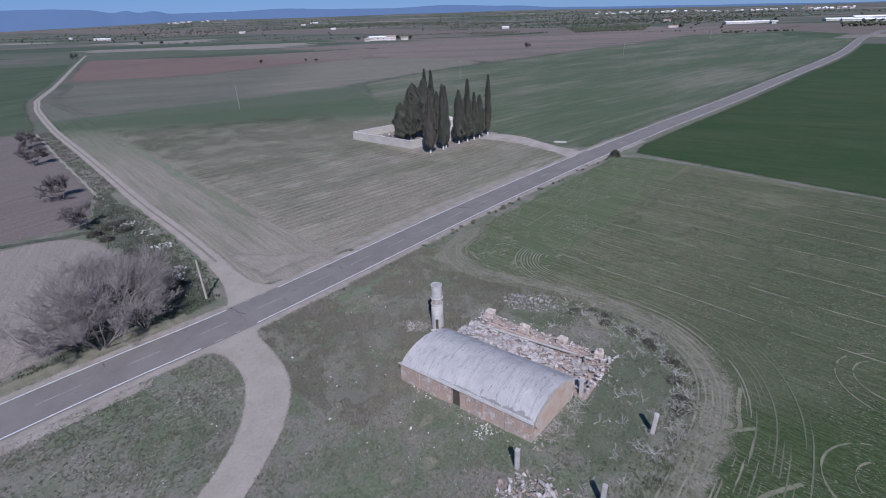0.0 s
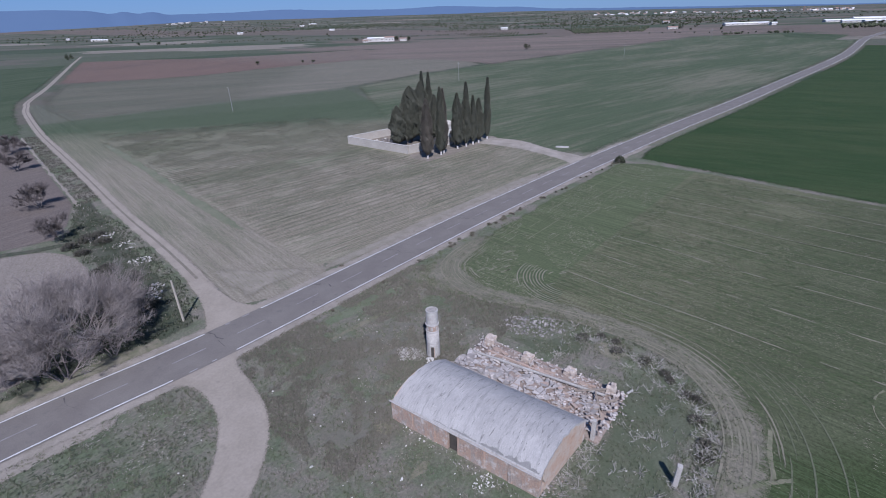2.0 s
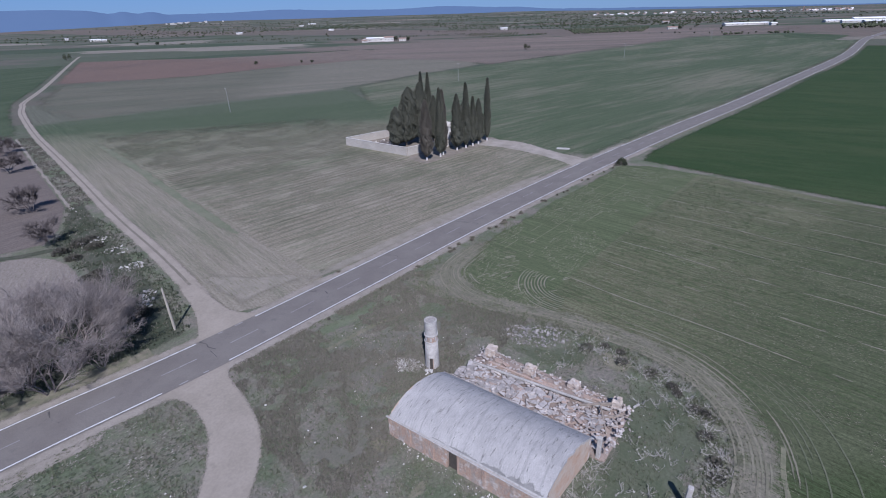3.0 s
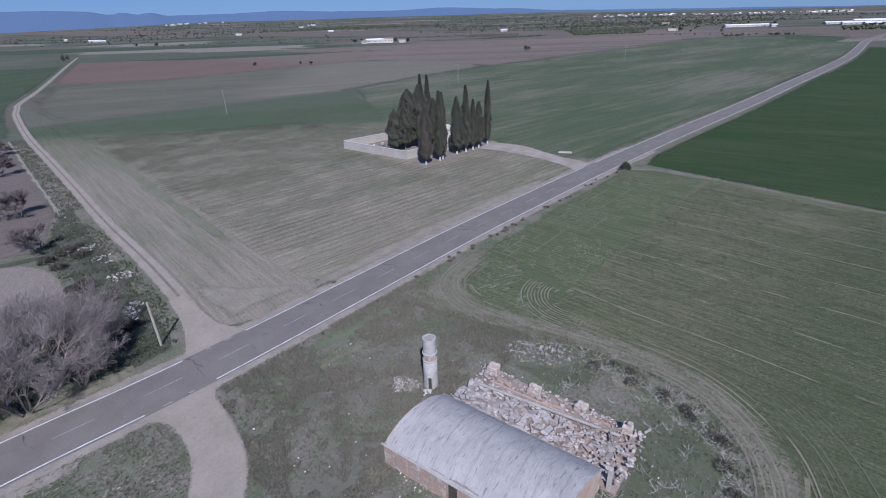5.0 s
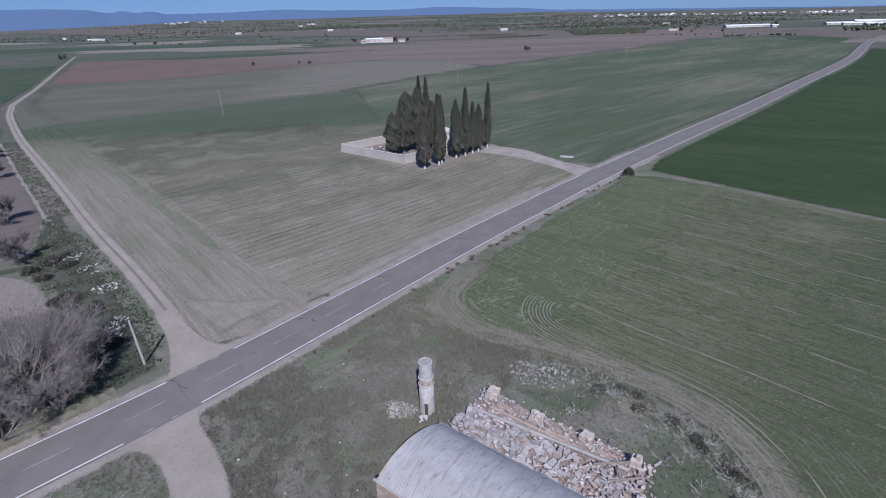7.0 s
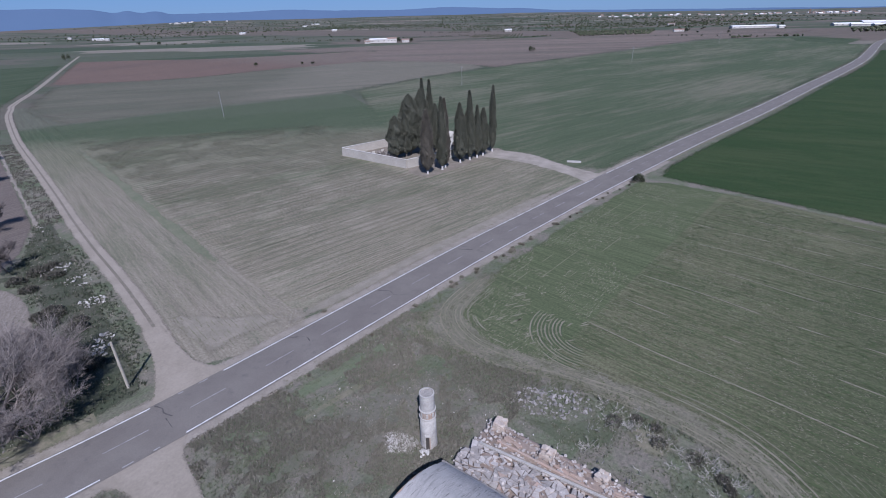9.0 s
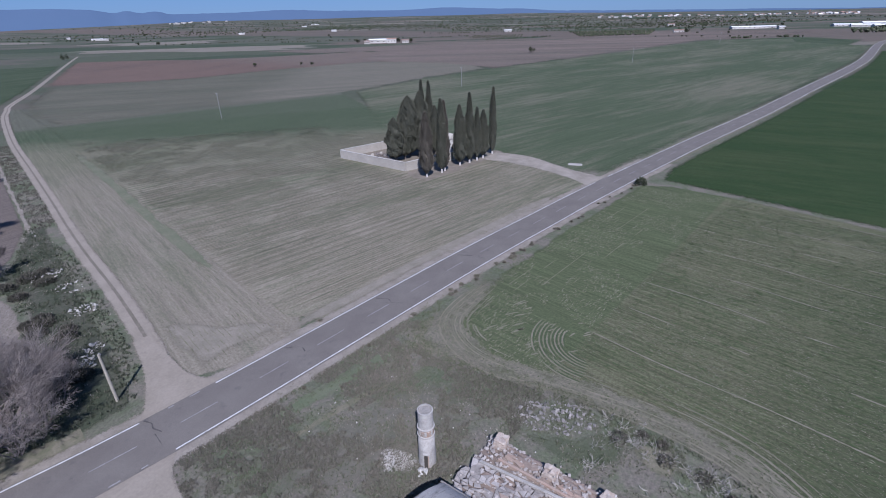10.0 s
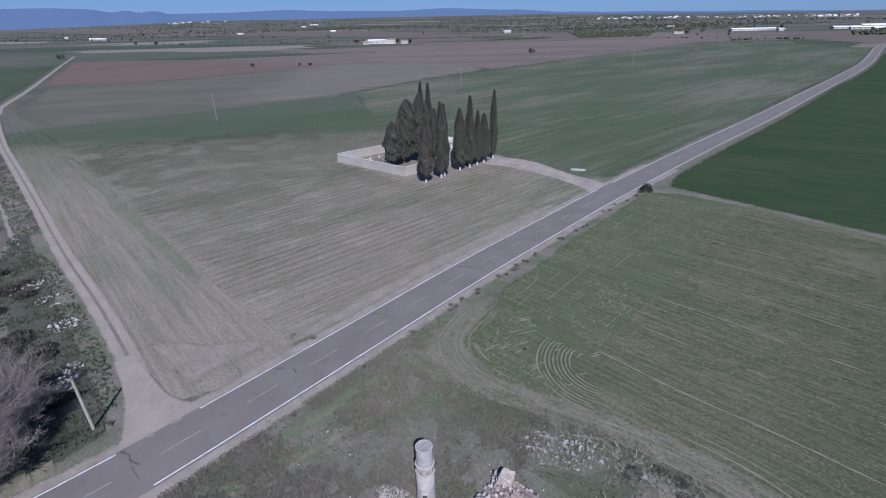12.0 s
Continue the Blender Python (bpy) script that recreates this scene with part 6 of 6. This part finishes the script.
def orchard(name, label, corners, rows, per_row, hmin, hmax, seed, jitter=0.25):
    """Low round crowns in rows between four corners, each crown a small uneven lump."""
    g = np.random.default_rng(seed)
    c0, c1, c2, c3 = [np.array(c, float) for c in corners]
    u, v = np.meshgrid((np.arange(per_row) + 0.5) / per_row, (np.arange(rows) + 0.5) / rows)
    u = u.ravel() + g.normal(0, jitter / per_row, rows * per_row)
    v = v.ravel() + g.normal(0, jitter / rows, rows * per_row)
    keep = g.random(len(u)) < 0.86
    u, v = u[keep, None], v[keep, None]
    p = c0 * (1 - u) * (1 - v) + c1 * u * (1 - v) + c2 * u * v + c3 * (1 - u) * v
    h = g.uniform(hmin, hmax, len(p))
    tris = np.empty((len(p), 8, 3, 3))
    z0 = np.array([height(x, y) for x, y in p])
    ring = []
    for k in range(4):
        a = math.pi / 2 * k + g.uniform(-0.4, 0.4, len(p))
        r = h * g.uniform(0.42, 0.66, len(p))
        ring.append(np.stack([p[:, 0] + r * np.cos(a), p[:, 1] + r * np.sin(a), z0 + h * g.uniform(0.4, 0.62, len(p))], 1))
    top, low = np.column_stack([p, z0 + h]), np.column_stack([p, z0 - 0.1])
    for k in range(4):
        tris[:, k] = np.stack([ring[k], ring[(k + 1) % 4], top], 1)
        tris[:, 4 + k] = np.stack([ring[(k + 1) % 4], ring[k], low], 1)
    return tagged(tri_mesh(name, tris.reshape(-1, 3), mat_bush), label, "orchard", "", "stuff")


ROWED, WILD = "dark olive trees in rows far on the plain", "dark trees and hedges far on the plain"
orchard("olive_grove", ROWED, ((1066, 798), (1180, 640), (1486, 860), (1380, 1060)), 12, 14, 3.0, 4.2, 1)
orchard("vineyard", ROWED, ((735, 520), (775, 440), (905, 510), (860, 590)), 12, 16, 1.6, 2.2, 2, 0.1)
orchard("hedge", WILD, ((690, 450), (815, 408), (818, 414), (693, 456)), 2, 34, 1.6, 2.8, 3, 0.8)
orchard("olive_grove", ROWED, ((797, 352), (865, 267), (1134, 338), (1040, 480)), 26, 20, 2.6, 3.8, 4)
orchard("hedge", WILD, ((752, 134), (776, 112), (780, 116), (756, 138)), 2, 9, 2.0, 3.2, 5, 0.8)
orchard("hedge", WILD, ((790, 90), (795, 66), (800, 67), (795, 92)), 2, 8, 2.2, 3.4, 6, 0.8)
orchard("roadside_grove", WILD, ((925, 22), (940, -60), (1040, -60), (1030, 20)), 7, 12, 3.5, 5.5, 7, 0.8)
orchard("olive_grove", ROWED, ((1450, 1750), (1560, 1420), (1800, 1560), (1660, 1950)), 9, 16, 3.5, 5.0, 8)
orchard("woodland", WILD, ((1090, 1240), (1330, 1000), (1900, 1500), (1330, 1915)), 18, 20, 3.0, 5.5, 9, 2.5)
orchard("woodland", WILD, ((420, 1500), (900, 1400), (1100, 1900), (520, 2300)), 12, 18, 3.0, 5.0, 10, 2.5)
orchard("woodland", WILD, ((1300, 620), (1500, 260), (2300, 420), (2000, 1000)), 20, 20, 3.0, 5.5, 11, 2.5)
orchard("woodland", WILD, ((1900, 1500), (2300, 900), (3100, 1300), (2700, 2300)), 18, 22, 4.0, 7.0, 12, 2.5)
orchard("woodland", WILD, ((900, 2100), (1700, 1700), (2300, 2600), (1200, 3200)), 18, 22, 4.0, 7.0, 13, 2.5)
orchard("hedge", WILD, ((560, 780), (840, 560), (842, 566), (563, 786)), 2, 40, 1.6, 3.0, 14, 1.2)
orchard("hedge", WILD, ((460, 960), (700, 860), (703, 868), (462, 968)), 2, 36, 1.6, 3.2, 15, 1.2)
orchard("hedge", WILD, ((940, 760), (1250, 420), (1256, 426), (946, 768)), 2, 44, 2.0, 3.4, 16, 1.2)

# overgrown ditch between the track and the ploughed field
ditch = np.stack([rs.uniform(30, 54, 16000), rs.uniform(118, 214, 16000)], 1)
ditch_poly = [(33.2, 119), (37.2, 119), (40.0, 136), (45.0, 168), (51.6, 211), (48.4, 214), (44.6, 190), (40.6, 166), (36.6, 140)]
tufts("ditch_weeds", "dark weeds in the ditch beside the track", "weeds", clumpy(ditch[inside(ditch_poly, ditch)], 0.3, -0.15, 7), 0.12, 0.34, 0.06, 4, mat_bramble, 31)
tufts("ditch_straw", "pale dry grass on the ditch bank", "weeds", clumpy(ditch[inside(ditch_poly, ditch)][:1300], 0.5, 0.0, 17), 0.12, 0.3, 0.06, 3, mat_dry, 32)
bank = smooth_line([(33.0, 119), (36.3, 140), (40.2, 166), (44.2, 190), (48.0, 214)], 2.0)
tagged(strip("ditch_bank", bank, 0.5, -0.5, 0.06, mat_shoulder, soft=0.4, wob=0.8), "pale eroded bank of the ditch", "bank", "", "structure")

# fine rows on the fields: short flat dashes of straw, bare soil and seedlings
def dashes(name, label, category, poly, angle, box_, count, row, lmin, lmax, width, mat, seed, z, keep=-0.1, jit=0.06):
    g = np.random.default_rng(seed)
    c, s_ = math.cos(radians(angle)), math.sin(radians(angle))
    p = np.stack([g.uniform(box_[0], box_[2], count), g.uniform(box_[1], box_[3], count)], 1)
    v_ = -s_ * p[:, 0] + c * p[:, 1]
    u_ = c * p[:, 0] + s_ * p[:, 1]
    v_ = np.round(v_ / row) * row + g.normal(0, row * jit, count)
    p = np.stack([c * u_ - s_ * v_, s_ * u_ + c * v_], 1)
    p = clumpy(p[inside(poly, p)], 0.12, keep, seed)
    n = len(p)
    l, w = g.uniform(lmin, lmax, (n, 1)) / 2, width * g.uniform(0.5, 1.2, (n, 1)) / 2
    a, q = np.array([[c, s_]]), np.array([[-s_, c]])
    e0, e1 = p - a * l, p + a * l
    v = np.empty((n, 6, 3))
    v[:, :, 2] = z + g.uniform(0, 0.02, (n, 1))
    for i, xy in enumerate((e0, p - q * w, e1, e0, e1, p + q * w)):
        v[:, i, :2] = xy
    return tagged(tri_mesh(name, v.reshape(-1, 3), mat), label, category, "", "stuff")


mat_straw = foliage("straw_and_bare_soil", (0.125, 0.124, 0.082), (0.175, 0.166, 0.118), (0.28, 0.258, 0.20))
mat_seed = foliage("seedling_green", (0.056, 0.080, 0.034), (0.066, 0.090, 0.041), (0.082, 0.104, 0.051))
mat_clod = foliage("dark_row_soil", (0.108, 0.108, 0.073), (0.130, 0.126, 0.088), (0.158, 0.149, 0.110))
inner_poly = [(57, 27), (92, 25), (119, 22), (113, 3), (108, -90), (-60, -90), (-10, 1), (30, 0.8), (43, 1), (50, 6), (53, 14)]
crop_poly = [(p.x, p.y) for p in offset(CROP_EDGE, 0.6)] + [(-60, -90), (108, -90), (113.0, 3), (116.5, 20)]
dashes("crop_straw", "pale straw flecks along the cereal rows", "crop", inner_poly, 83, (-10, -40, 118, 28), 80000, 0.42, 0.08, 0.36, 0.060, mat_straw, 5, 0.070, -0.12, 0.25)
dashes("crop_seedlings", "rows of young green cereal", "crop", inner_poly, 83, (-10, -40, 118, 28), 45000, 0.42, 0.3, 1.2, 0.09, mat_seed, 6, 0.050, -0.4, 0.2)
turn_poly = [(52, 38), (55, 41), (62, 42), (90, 41), (117, 38.6), (119, 24), (92, 25.4), (57, 27.4), (52, 26)]
dashes("turning_straw", "pale straw flecks on the green turning strip", "crop", turn_poly, -4, (50, 22, 120, 43), 14000, 0.5, 0.15, 0.7, 0.08, mat_straw, 51, 0.070, -0.05, 0.3)
north_poly = [(43.6, 60), (49.3, 95), (57.3, 146), (64.8, 196), (122, 150), (128, 114), (98, 112), (95, 86), (96, 77), (117, 76.5), (116.5, 62), (113, 53), (90, 54), (70, 55.4), (50, 56.2)]
dashes("north_straw", "pale straw flecks along the drill rows", "crop", north_poly, -9, (43, 52, 128, 196), 36000, 0.58, 0.3, 1.2, 0.12, mat_straw, 7, 0.066, -0.05)
dashes("north_soil", "dark soil and seedlings along the drill rows", "crop", north_poly, -9, (43, 52, 128, 196), 40000, 0.58, 0.8, 3.6, 0.13, mat_clod, 8, 0.045, -0.15)
head_poly = [(p.x + 0.8, p.y) for p in track_side if p.y < 200] + [(64.2, 196), (56.8, 146), (48.8, 95), (43.2, 57), (36, 57)]
dashes("headland_straw", "pale straw flecks on the headland", "crop", head_poly, 81, (31, 56, 66, 200), 16000, 0.6, 0.3, 1.5, 0.09, mat_straw, 9, 0.046, -0.05)
dashes("headland_soil", "dark weeds and soil on the headland", "crop", head_poly, 81, (31, 56, 66, 200), 9000, 0.6, 0.3, 1.2, 0.09, mat_clod, 10, 0.026, -0.05)
harrow_poly = [(-30, 70), (-20, 107), (8, 102), (17, 100), (21.6, 96), (23, 90), (21.8, 82), (18, 73), (11, 64), (5, 62)]
mat_pale_clod = foliage("pale_clods", (0.19, 0.165, 0.14), (0.24, 0.21, 0.18), (0.30, 0.265, 0.23))
dashes("harrowed_clods", "pale clods along curved furrows", "soil", harrow_poly, 62, (-30, 60, 24, 108), 4500, 0.7, 0.3, 1.2, 0.14, mat_pale_clod, 11, 0.056, -0.2)
dashes("harrowed_shade", "dark clods along the furrows", "soil", harrow_poly, 62, (-30, 60, 24, 108), 2500, 0.7, 0.2, 0.8, 0.12, mat_clod, 12, 0.034, -0.1)

lot_poly = [(-30, 40), (-30, 52), (0, 49.2), (17, 47.2), (17.6, 42), (15.8, 38), (12.4, 34.4), (6, 30.4), (-9, 23.4), (-30, 14)]
dashes("lot_straw", "pale dry grass lying in streaks beside the driveway", "weeds", lot_poly, -6, (-30, 14, 18, 52), 9000, 1.3, 0.12, 0.42, 0.12, mat_dry, 41, 0.05, 0.05, 1.2)
dashes("lot_shade", "dark weeds in streaks beside the driveway", "weeds", lot_poly, -6, (-30, 14, 18, 52), 9000, 1.3, 0.15, 0.5, 0.2, mat_darkgrass, 42, 0.04, 0.0, 1.2)
# growth that straggles over the edges of yard and crop
edge_y = np.array([(p.x, p.y) for p in YARD_EDGE if p.x > 20])
edge_c = np.array([(p.x, p.y) for p in CROP_EDGE if 20 < p.x < 75])
pick_y, pick_c = edge_y[rs.integers(0, len(edge_y), 5200)], edge_c[rs.integers(0, len(edge_c), 2600)]
tufts("edge_grass", "grass straggling over the yard's edge", "grass", clumpy(pick_y + rs.normal(0, 0.75, pick_y.shape), 0.9, -0.15, 4), 0.08, 0.26, 0.06, 3, mat_grass, 11)
tufts("edge_cereal", "thin cereal straggling into the bare margin", "crop", clumpy(pick_c + rs.normal(0, 0.9, pick_c.shape), 0.9, -0.1, 14), 0.06, 0.18, 0.08, 2, mat_blade, 12, 0.03)
mat_heath = foliage("brown_winter_weeds", (0.130, 0.120, 0.096), (0.155, 0.143, 0.117), (0.19, 0.175, 0.148))
tufts("brown_weeds", "brown withered weeds between road and tower", "weeds", clumpy(yard_points(44000, (20, 26), (52, 50)), 0.18, -0.10, 21), 0.10, 0.30, 0.045, 3, mat_heath, 13)
tufts("brown_weeds_west", "brown withered weeds in the yard", "weeds", clumpy(yard_points(26000, (-8, 3), (30, 50)), 0.2, 0.05, 23), 0.08, 0.2, 0.045, 3, mat_heath, 14)

# dry thistles and brush on the east side of the yard
mat_stick = foliage("pale_dry_sticks", (0.24, 0.225, 0.195), (0.34, 0.32, 0.285), (0.46, 0.44, 0.40))


def stalks(name, label, centres, hmin, hmax, seed):
    rr = random.Random(seed)
    out = []
    for cx, cy in centres:
        k = rr.uniform(0.7, 1.3)
        for _ in range(rr.randint(5, 11)):
            a, tilt = rr.uniform(0, 6.28), rr.uniform(0.7, 1.48)
            h = rr.uniform(hmin, hmax) * k
            p = Vector((cx + rr.gauss(0, 0.15), cy + rr.gauss(0, 0.15), 0))
            d = Vector((math.cos(a) * math.sin(tilt), math.sin(a) * math.sin(tilt), math.cos(tilt)))
            q = p + d * h
            tube(out, p, q, 0.020, 0.011)
            for _ in range(3):
                s = p.lerp(q, rr.uniform(0.4, 0.95))
                e = s + (d + Vector((rr.gauss(0, 0.7), rr.gauss(0, 0.7), rr.gauss(0.1, 0.4)))).normalized() * h * rr.uniform(0.2, 0.45)
                tube(out, s, e, 0.013, 0.008)
    return tagged(tri_mesh(name, np.array(out), mat_stick), label, "weeds", "", "stuff")


east = yard_points(70, (36, 4), (50.5, 22))
east = east[(east[:, 0] > 42.8) | (east[:, 1] < 11)]
stalks("dry_thistles", "pale dry thistle stalks in the weeds", clumpy(east, 0.4, -0.1, 6), 0.3, 0.8, 5)
edge_pts = [q for q in YARD_EDGE if 3.8 < q.y < 20 and q.x > 35]
for i in range(12):
    p = edge_pts[int(i * 1.6) % len(edge_pts)]
    shrub((p.x - 1.1 + rs.normal(0, 0.5), p.y + rs.normal(0, 0.4)), rs.uniform(0.35, 0.8), rs.uniform(0.2, 0.42), 200, mat_bramble, 300 + i, label="tangled dark scrub at the yard's edge", group="edge scrub")
stalks("edge_brush", "grey dry brush heaped along the yard's edge", [(q.x - 1.3 + rs.normal(0, 0.7), q.y + rs.normal(0, 0.5)) for q in edge_pts for _ in range(3)], 0.25, 0.6, 16)
stalks("dry_brush", "pale dry brush tangled at the yard's edge", [(p.x - 0.8 + rs.normal(0, 0.6), p.y + rs.normal(0, 0.5)) for p in YARD_EDGE if 3.5 < p.y < 22 and p.x > 33 ], 0.3, 0.7, 6)
stalks("scattered_brush", "few dry stalks in the yard grass", [tuple(p) for p in yard_points(40, (20, 4), (40, 13))], 0.3, 0.8, 7)
stalks("wall_brush", "dry stalks against the barn gable", [(30.5 + 0.5 * i, 12.4 + rs.normal(0, 0.4)) for i in range(9)], 0.4, 1.0, 8)

# pale litter of stones on the grass
litter = thing("scattered_stones", (0, 0), 0, "small white stones and litter scattered on the grass", "stones")
for i, (x, y) in enumerate(yard_points(150, (6, 8), (44, 42))):
    s = rnd.uniform(0.2, 0.55)
    s = s * 1.9 if i % 12 == 0 else s
    strewn("stone", rnd.choice(white_lumps), litter, (x, y, 0.03), (s, s, s), (rnd.uniform(0, 6), rnd.uniform(0, 6), 0))

# ---- tractor lines in the crop ----
def broken(line, gap, seed):
    """Pieces of a line with uneven gaps."""
    rr, out, piece = random.Random(seed), [], []
    for p in line:
        if rr.random() < gap:
            if len(piece) > 2:
                out.append(piece)
            piece = []
        else:
            piece.append(p)
    return out + ([piece] if len(piece) > 2 else [])


mat_pale_furrow = plain("bare_furrow_soil", (0.185, 0.17, 0.13), (0.145, 0.138, 0.098), 0.7, 9, 0.95, soft=2.0)
mat_faint = plain("faint_furrow", (0.108, 0.112, 0.074), (0.085, 0.095, 0.058), 0.7, 9, 0.95, soft=1.4)
mat_deep = plain("green_groove", (0.050, 0.068, 0.034), (0.066, 0.084, 0.044), 0.7, 9, 0.95, soft=1.6)
marks = thing("tractor_lines", (0, 0), 0, "pale drill and wheel lines in the young cereal", "field marks", "", "structure")
for k in range(8):
    x0, start = 61.4 + 7.75 * k, (27.4, 25.6, 26.0, 24.0, 22.5, 24.5, 21.0, 14.0)[k]
    line = [(x0 + 0.125 * (y - 26) + 0.25 * math.sin(y * 0.3 + k), y) for y in (start, start - 9, start - 18, start - 30, start - 45, start - 70, start - 110)]
    for piece in broken(smooth_line(line, 0.8), 0.05, k):
        strip("drill_line", piece, 0.13, -0.13, 0.078, mat_pale_furrow, marks, soft=0.13, taper=2, wob=0.1)
for k in range(16):
    edge = [p for p in offset(CROP_EDGE, -1.2 + 0.3 * k) if p.x < 66 and (p.x > 30 or k < 12)]
    for piece in broken(edge, 0.07 + 0.012 * k, 30 + k):
        strip("edge_furrow", piece, 0.13, -0.13, 0.064 + 0.0005 * k, mat_groove if k % 2 else mat_pale_furrow, marks, soft=0.13, taper=3, wob=0.1)
for k in range(9):
    edge = [p for p in offset(CROP_EDGE, 3.4 + 0.5 * k) if p.y < 6 and 30 < p.x < 58]
    for piece in broken(edge, 0.20, 130 + k):
        strip("headland_furrow", piece, 0.09, -0.09, 0.064, mat_faint, marks, soft=0.09, taper=2)
for k in range(9):
    r = 3.9 + 0.42 * k
    arc = [Vector((60.0 + r * math.cos(a), 25.2 + r * math.sin(a), 0)) for a in [radians(82 + 4.2 * i) for i in range(27)]]
    for piece in broken(arc, 0.05, 60 + k):
        strip("turning_furrow", piece, 0.12, -0.12, 0.076, mat_furrow if k % 2 else mat_pale_furrow, marks, soft=0.12, taper=2)
        strip("turning_groove", offset(piece, 0.2), 0.11, -0.11, 0.073, mat_deep, marks, soft=0.11, taper=2)
for cx, cy, r, a0, a1 in ((53.3, -11.5, 5.4, 20, 215), (53.8, -10.9, 3.4, 40, 190), (39.0, -10.6, 4.8, 20, 150), (39.2, -10.8, 2.9, 30, 150)):
    arc = [Vector((cx + r * math.cos(a), cy + r * math.sin(a), 0)) for a in [radians(a0 + (a1 - a0) * i / 36) for i in range(37)]]
    for piece in broken(arc, 0.05, int(cx * r)):
        strip("wheel_circle", piece, 0.10, -0.10, 0.080, mat_furrow, marks, soft=0.10, wob=0.15)
for pts in ([(36.6, 1.9), (38.6, 0.4), (40.2, -1.3)], [(44.9, 0.7), (42, 0.4), (39.4, -0.2)], [(30, -1.5), (33, -2.6), (36, -4.8)]):
    strip("wheel_scuff", smooth_line(pts, 0.5), 0.25, -0.25, 0.062, mat_furrow, marks, soft=0.25)

# wheel marks crossing the headland, and short scratches of pale soil in the turning corner
rr = random.Random(88)
for k in range(26):
    x, y = rr.uniform(53.5, 62), rr.uniform(27, 37)
    a = radians(rr.gauss(-28, 9))
    ln = rr.uniform(0.8, 2.4)
    p, q = Vector((x, y, 0)), Vector((x + math.cos(a) * ln, y + math.sin(a) * ln, 0))
    strip("soil_scratch", [p, p.lerp(q, 0.33), p.lerp(q, 0.66), q], 0.14, -0.14, 0.066, mat_pale_furrow, marks, soft=0.14, taper=1)
for x0, y0, x1, y1 in ((62, 40.2, 104, 37.4), (64, 38.6, 92, 37.0), (66, 36.4, 112, 33.2), (70, 33.2, 99, 31.0)):
    for piece in broken(smooth_line([(x0, y0), ((x0 + x1) / 2, (y0 + y1) / 2 + 0.3), (x1, y1)], 1.5), 0.22, int(x0)):
        strip("headland_line", piece, 0.08, -0.08, 0.080, mat_furrow, marks, soft=0.08, taper=1)

# fine drill rows across the pale north field
rows_n = thing("drill_rows", (0, 0), 0, "fine dark drill rows across the pale field", "field marks", "", "structure")
rr = random.Random(21)
along = Vector((math.cos(radians(-9)), math.sin(radians(-9)), 0))
for k in range(52):
    y0 = 57.5 + 1.75 * k
    x0 = 44.0 + (y0 - 62) * 0.155 + 1.0
    verts, faces, s = [], [], 0.0
    while s < 130:
        ln = rr.uniform(5, 26)
        keep = rr.random() < 0.72
        a, b = Vector((x0, y0, 0)) + along * s, Vector((x0, y0, 0)) + along * (s + ln)
        s += ln + rr.uniform(0, 2)
        limit = 55.2 - (a.x - 44) * 0.075
        if not keep or b.y < limit + 1.2 or b.x > 112 or (a.x > 92 and 76 < b.y < 112):
            continue
        w = rr.uniform(0.10, 0.2)
        n = max(2, int(ln / 1.2))
        for i in range(n + 1):
            p = a.lerp(b, i / n) + Vector((0, 0.16 * noise.noise(Vector((a.x + i, y0, 0))), 0))
            ww = w * (0.25 + 0.75 * math.sin(math.pi * min(max(i / n, 0.06), 0.94))) * (0.7 + 0.6 * rr.random())
            verts += [(p.x, p.y - ww, 0.042), (p.x, p.y + ww, 0.042)]
            if i:
                q = len(verts)
                faces.append((q - 4, q - 2, q - 1, q - 3))
    if verts:
        mesh("drill_row", verts, faces, mat_drill, rows_n)
cover = thing("well_cover", (125.3, 57.3), 110, "pale concrete slab lying beside the cemetery track", "slab")
part("slab", boxed(-1.5, 1.5, -0.7, 0.7, 0, 0.14, bevel=0.04), mat_concrete, cover)
part("rim", boxed(-1.65, 1.65, -0.85, 0.85, 0, 0.08, bevel=0.03), mat_concrete, cover)
for i, (x, y, rx, ry) in enumerate(((21.2, 18.9, 1.0, 0.7), (18.2, 20.0, 0.5, 0.4), (26.0, 27.5, 0.9, 1.2), (17.6, 17.2, 1.0, 0.8), (24.6, 22.0, 1.2, 0.6))):
    loop = [Vector((x + rx * math.cos(a) * (1 + 0.3 * noise.noise(Vector((math.cos(a) * 1.5, math.sin(a) * 1.5, i * 3.1)))), y + ry * math.sin(a) * (1 + 0.3 * noise.noise(Vector((math.cos(a) * 1.5, math.sin(a) * 1.5, i * 3.1)))), 0)) for a in [6.2832 * k / 28 for k in range(28)]]
    blob("bare_patch", [(p.x, p.y) for p in loop], 0.022 + 0.001 * i, mat_verge, "pale bare patch in the yard grass", "ground patch")
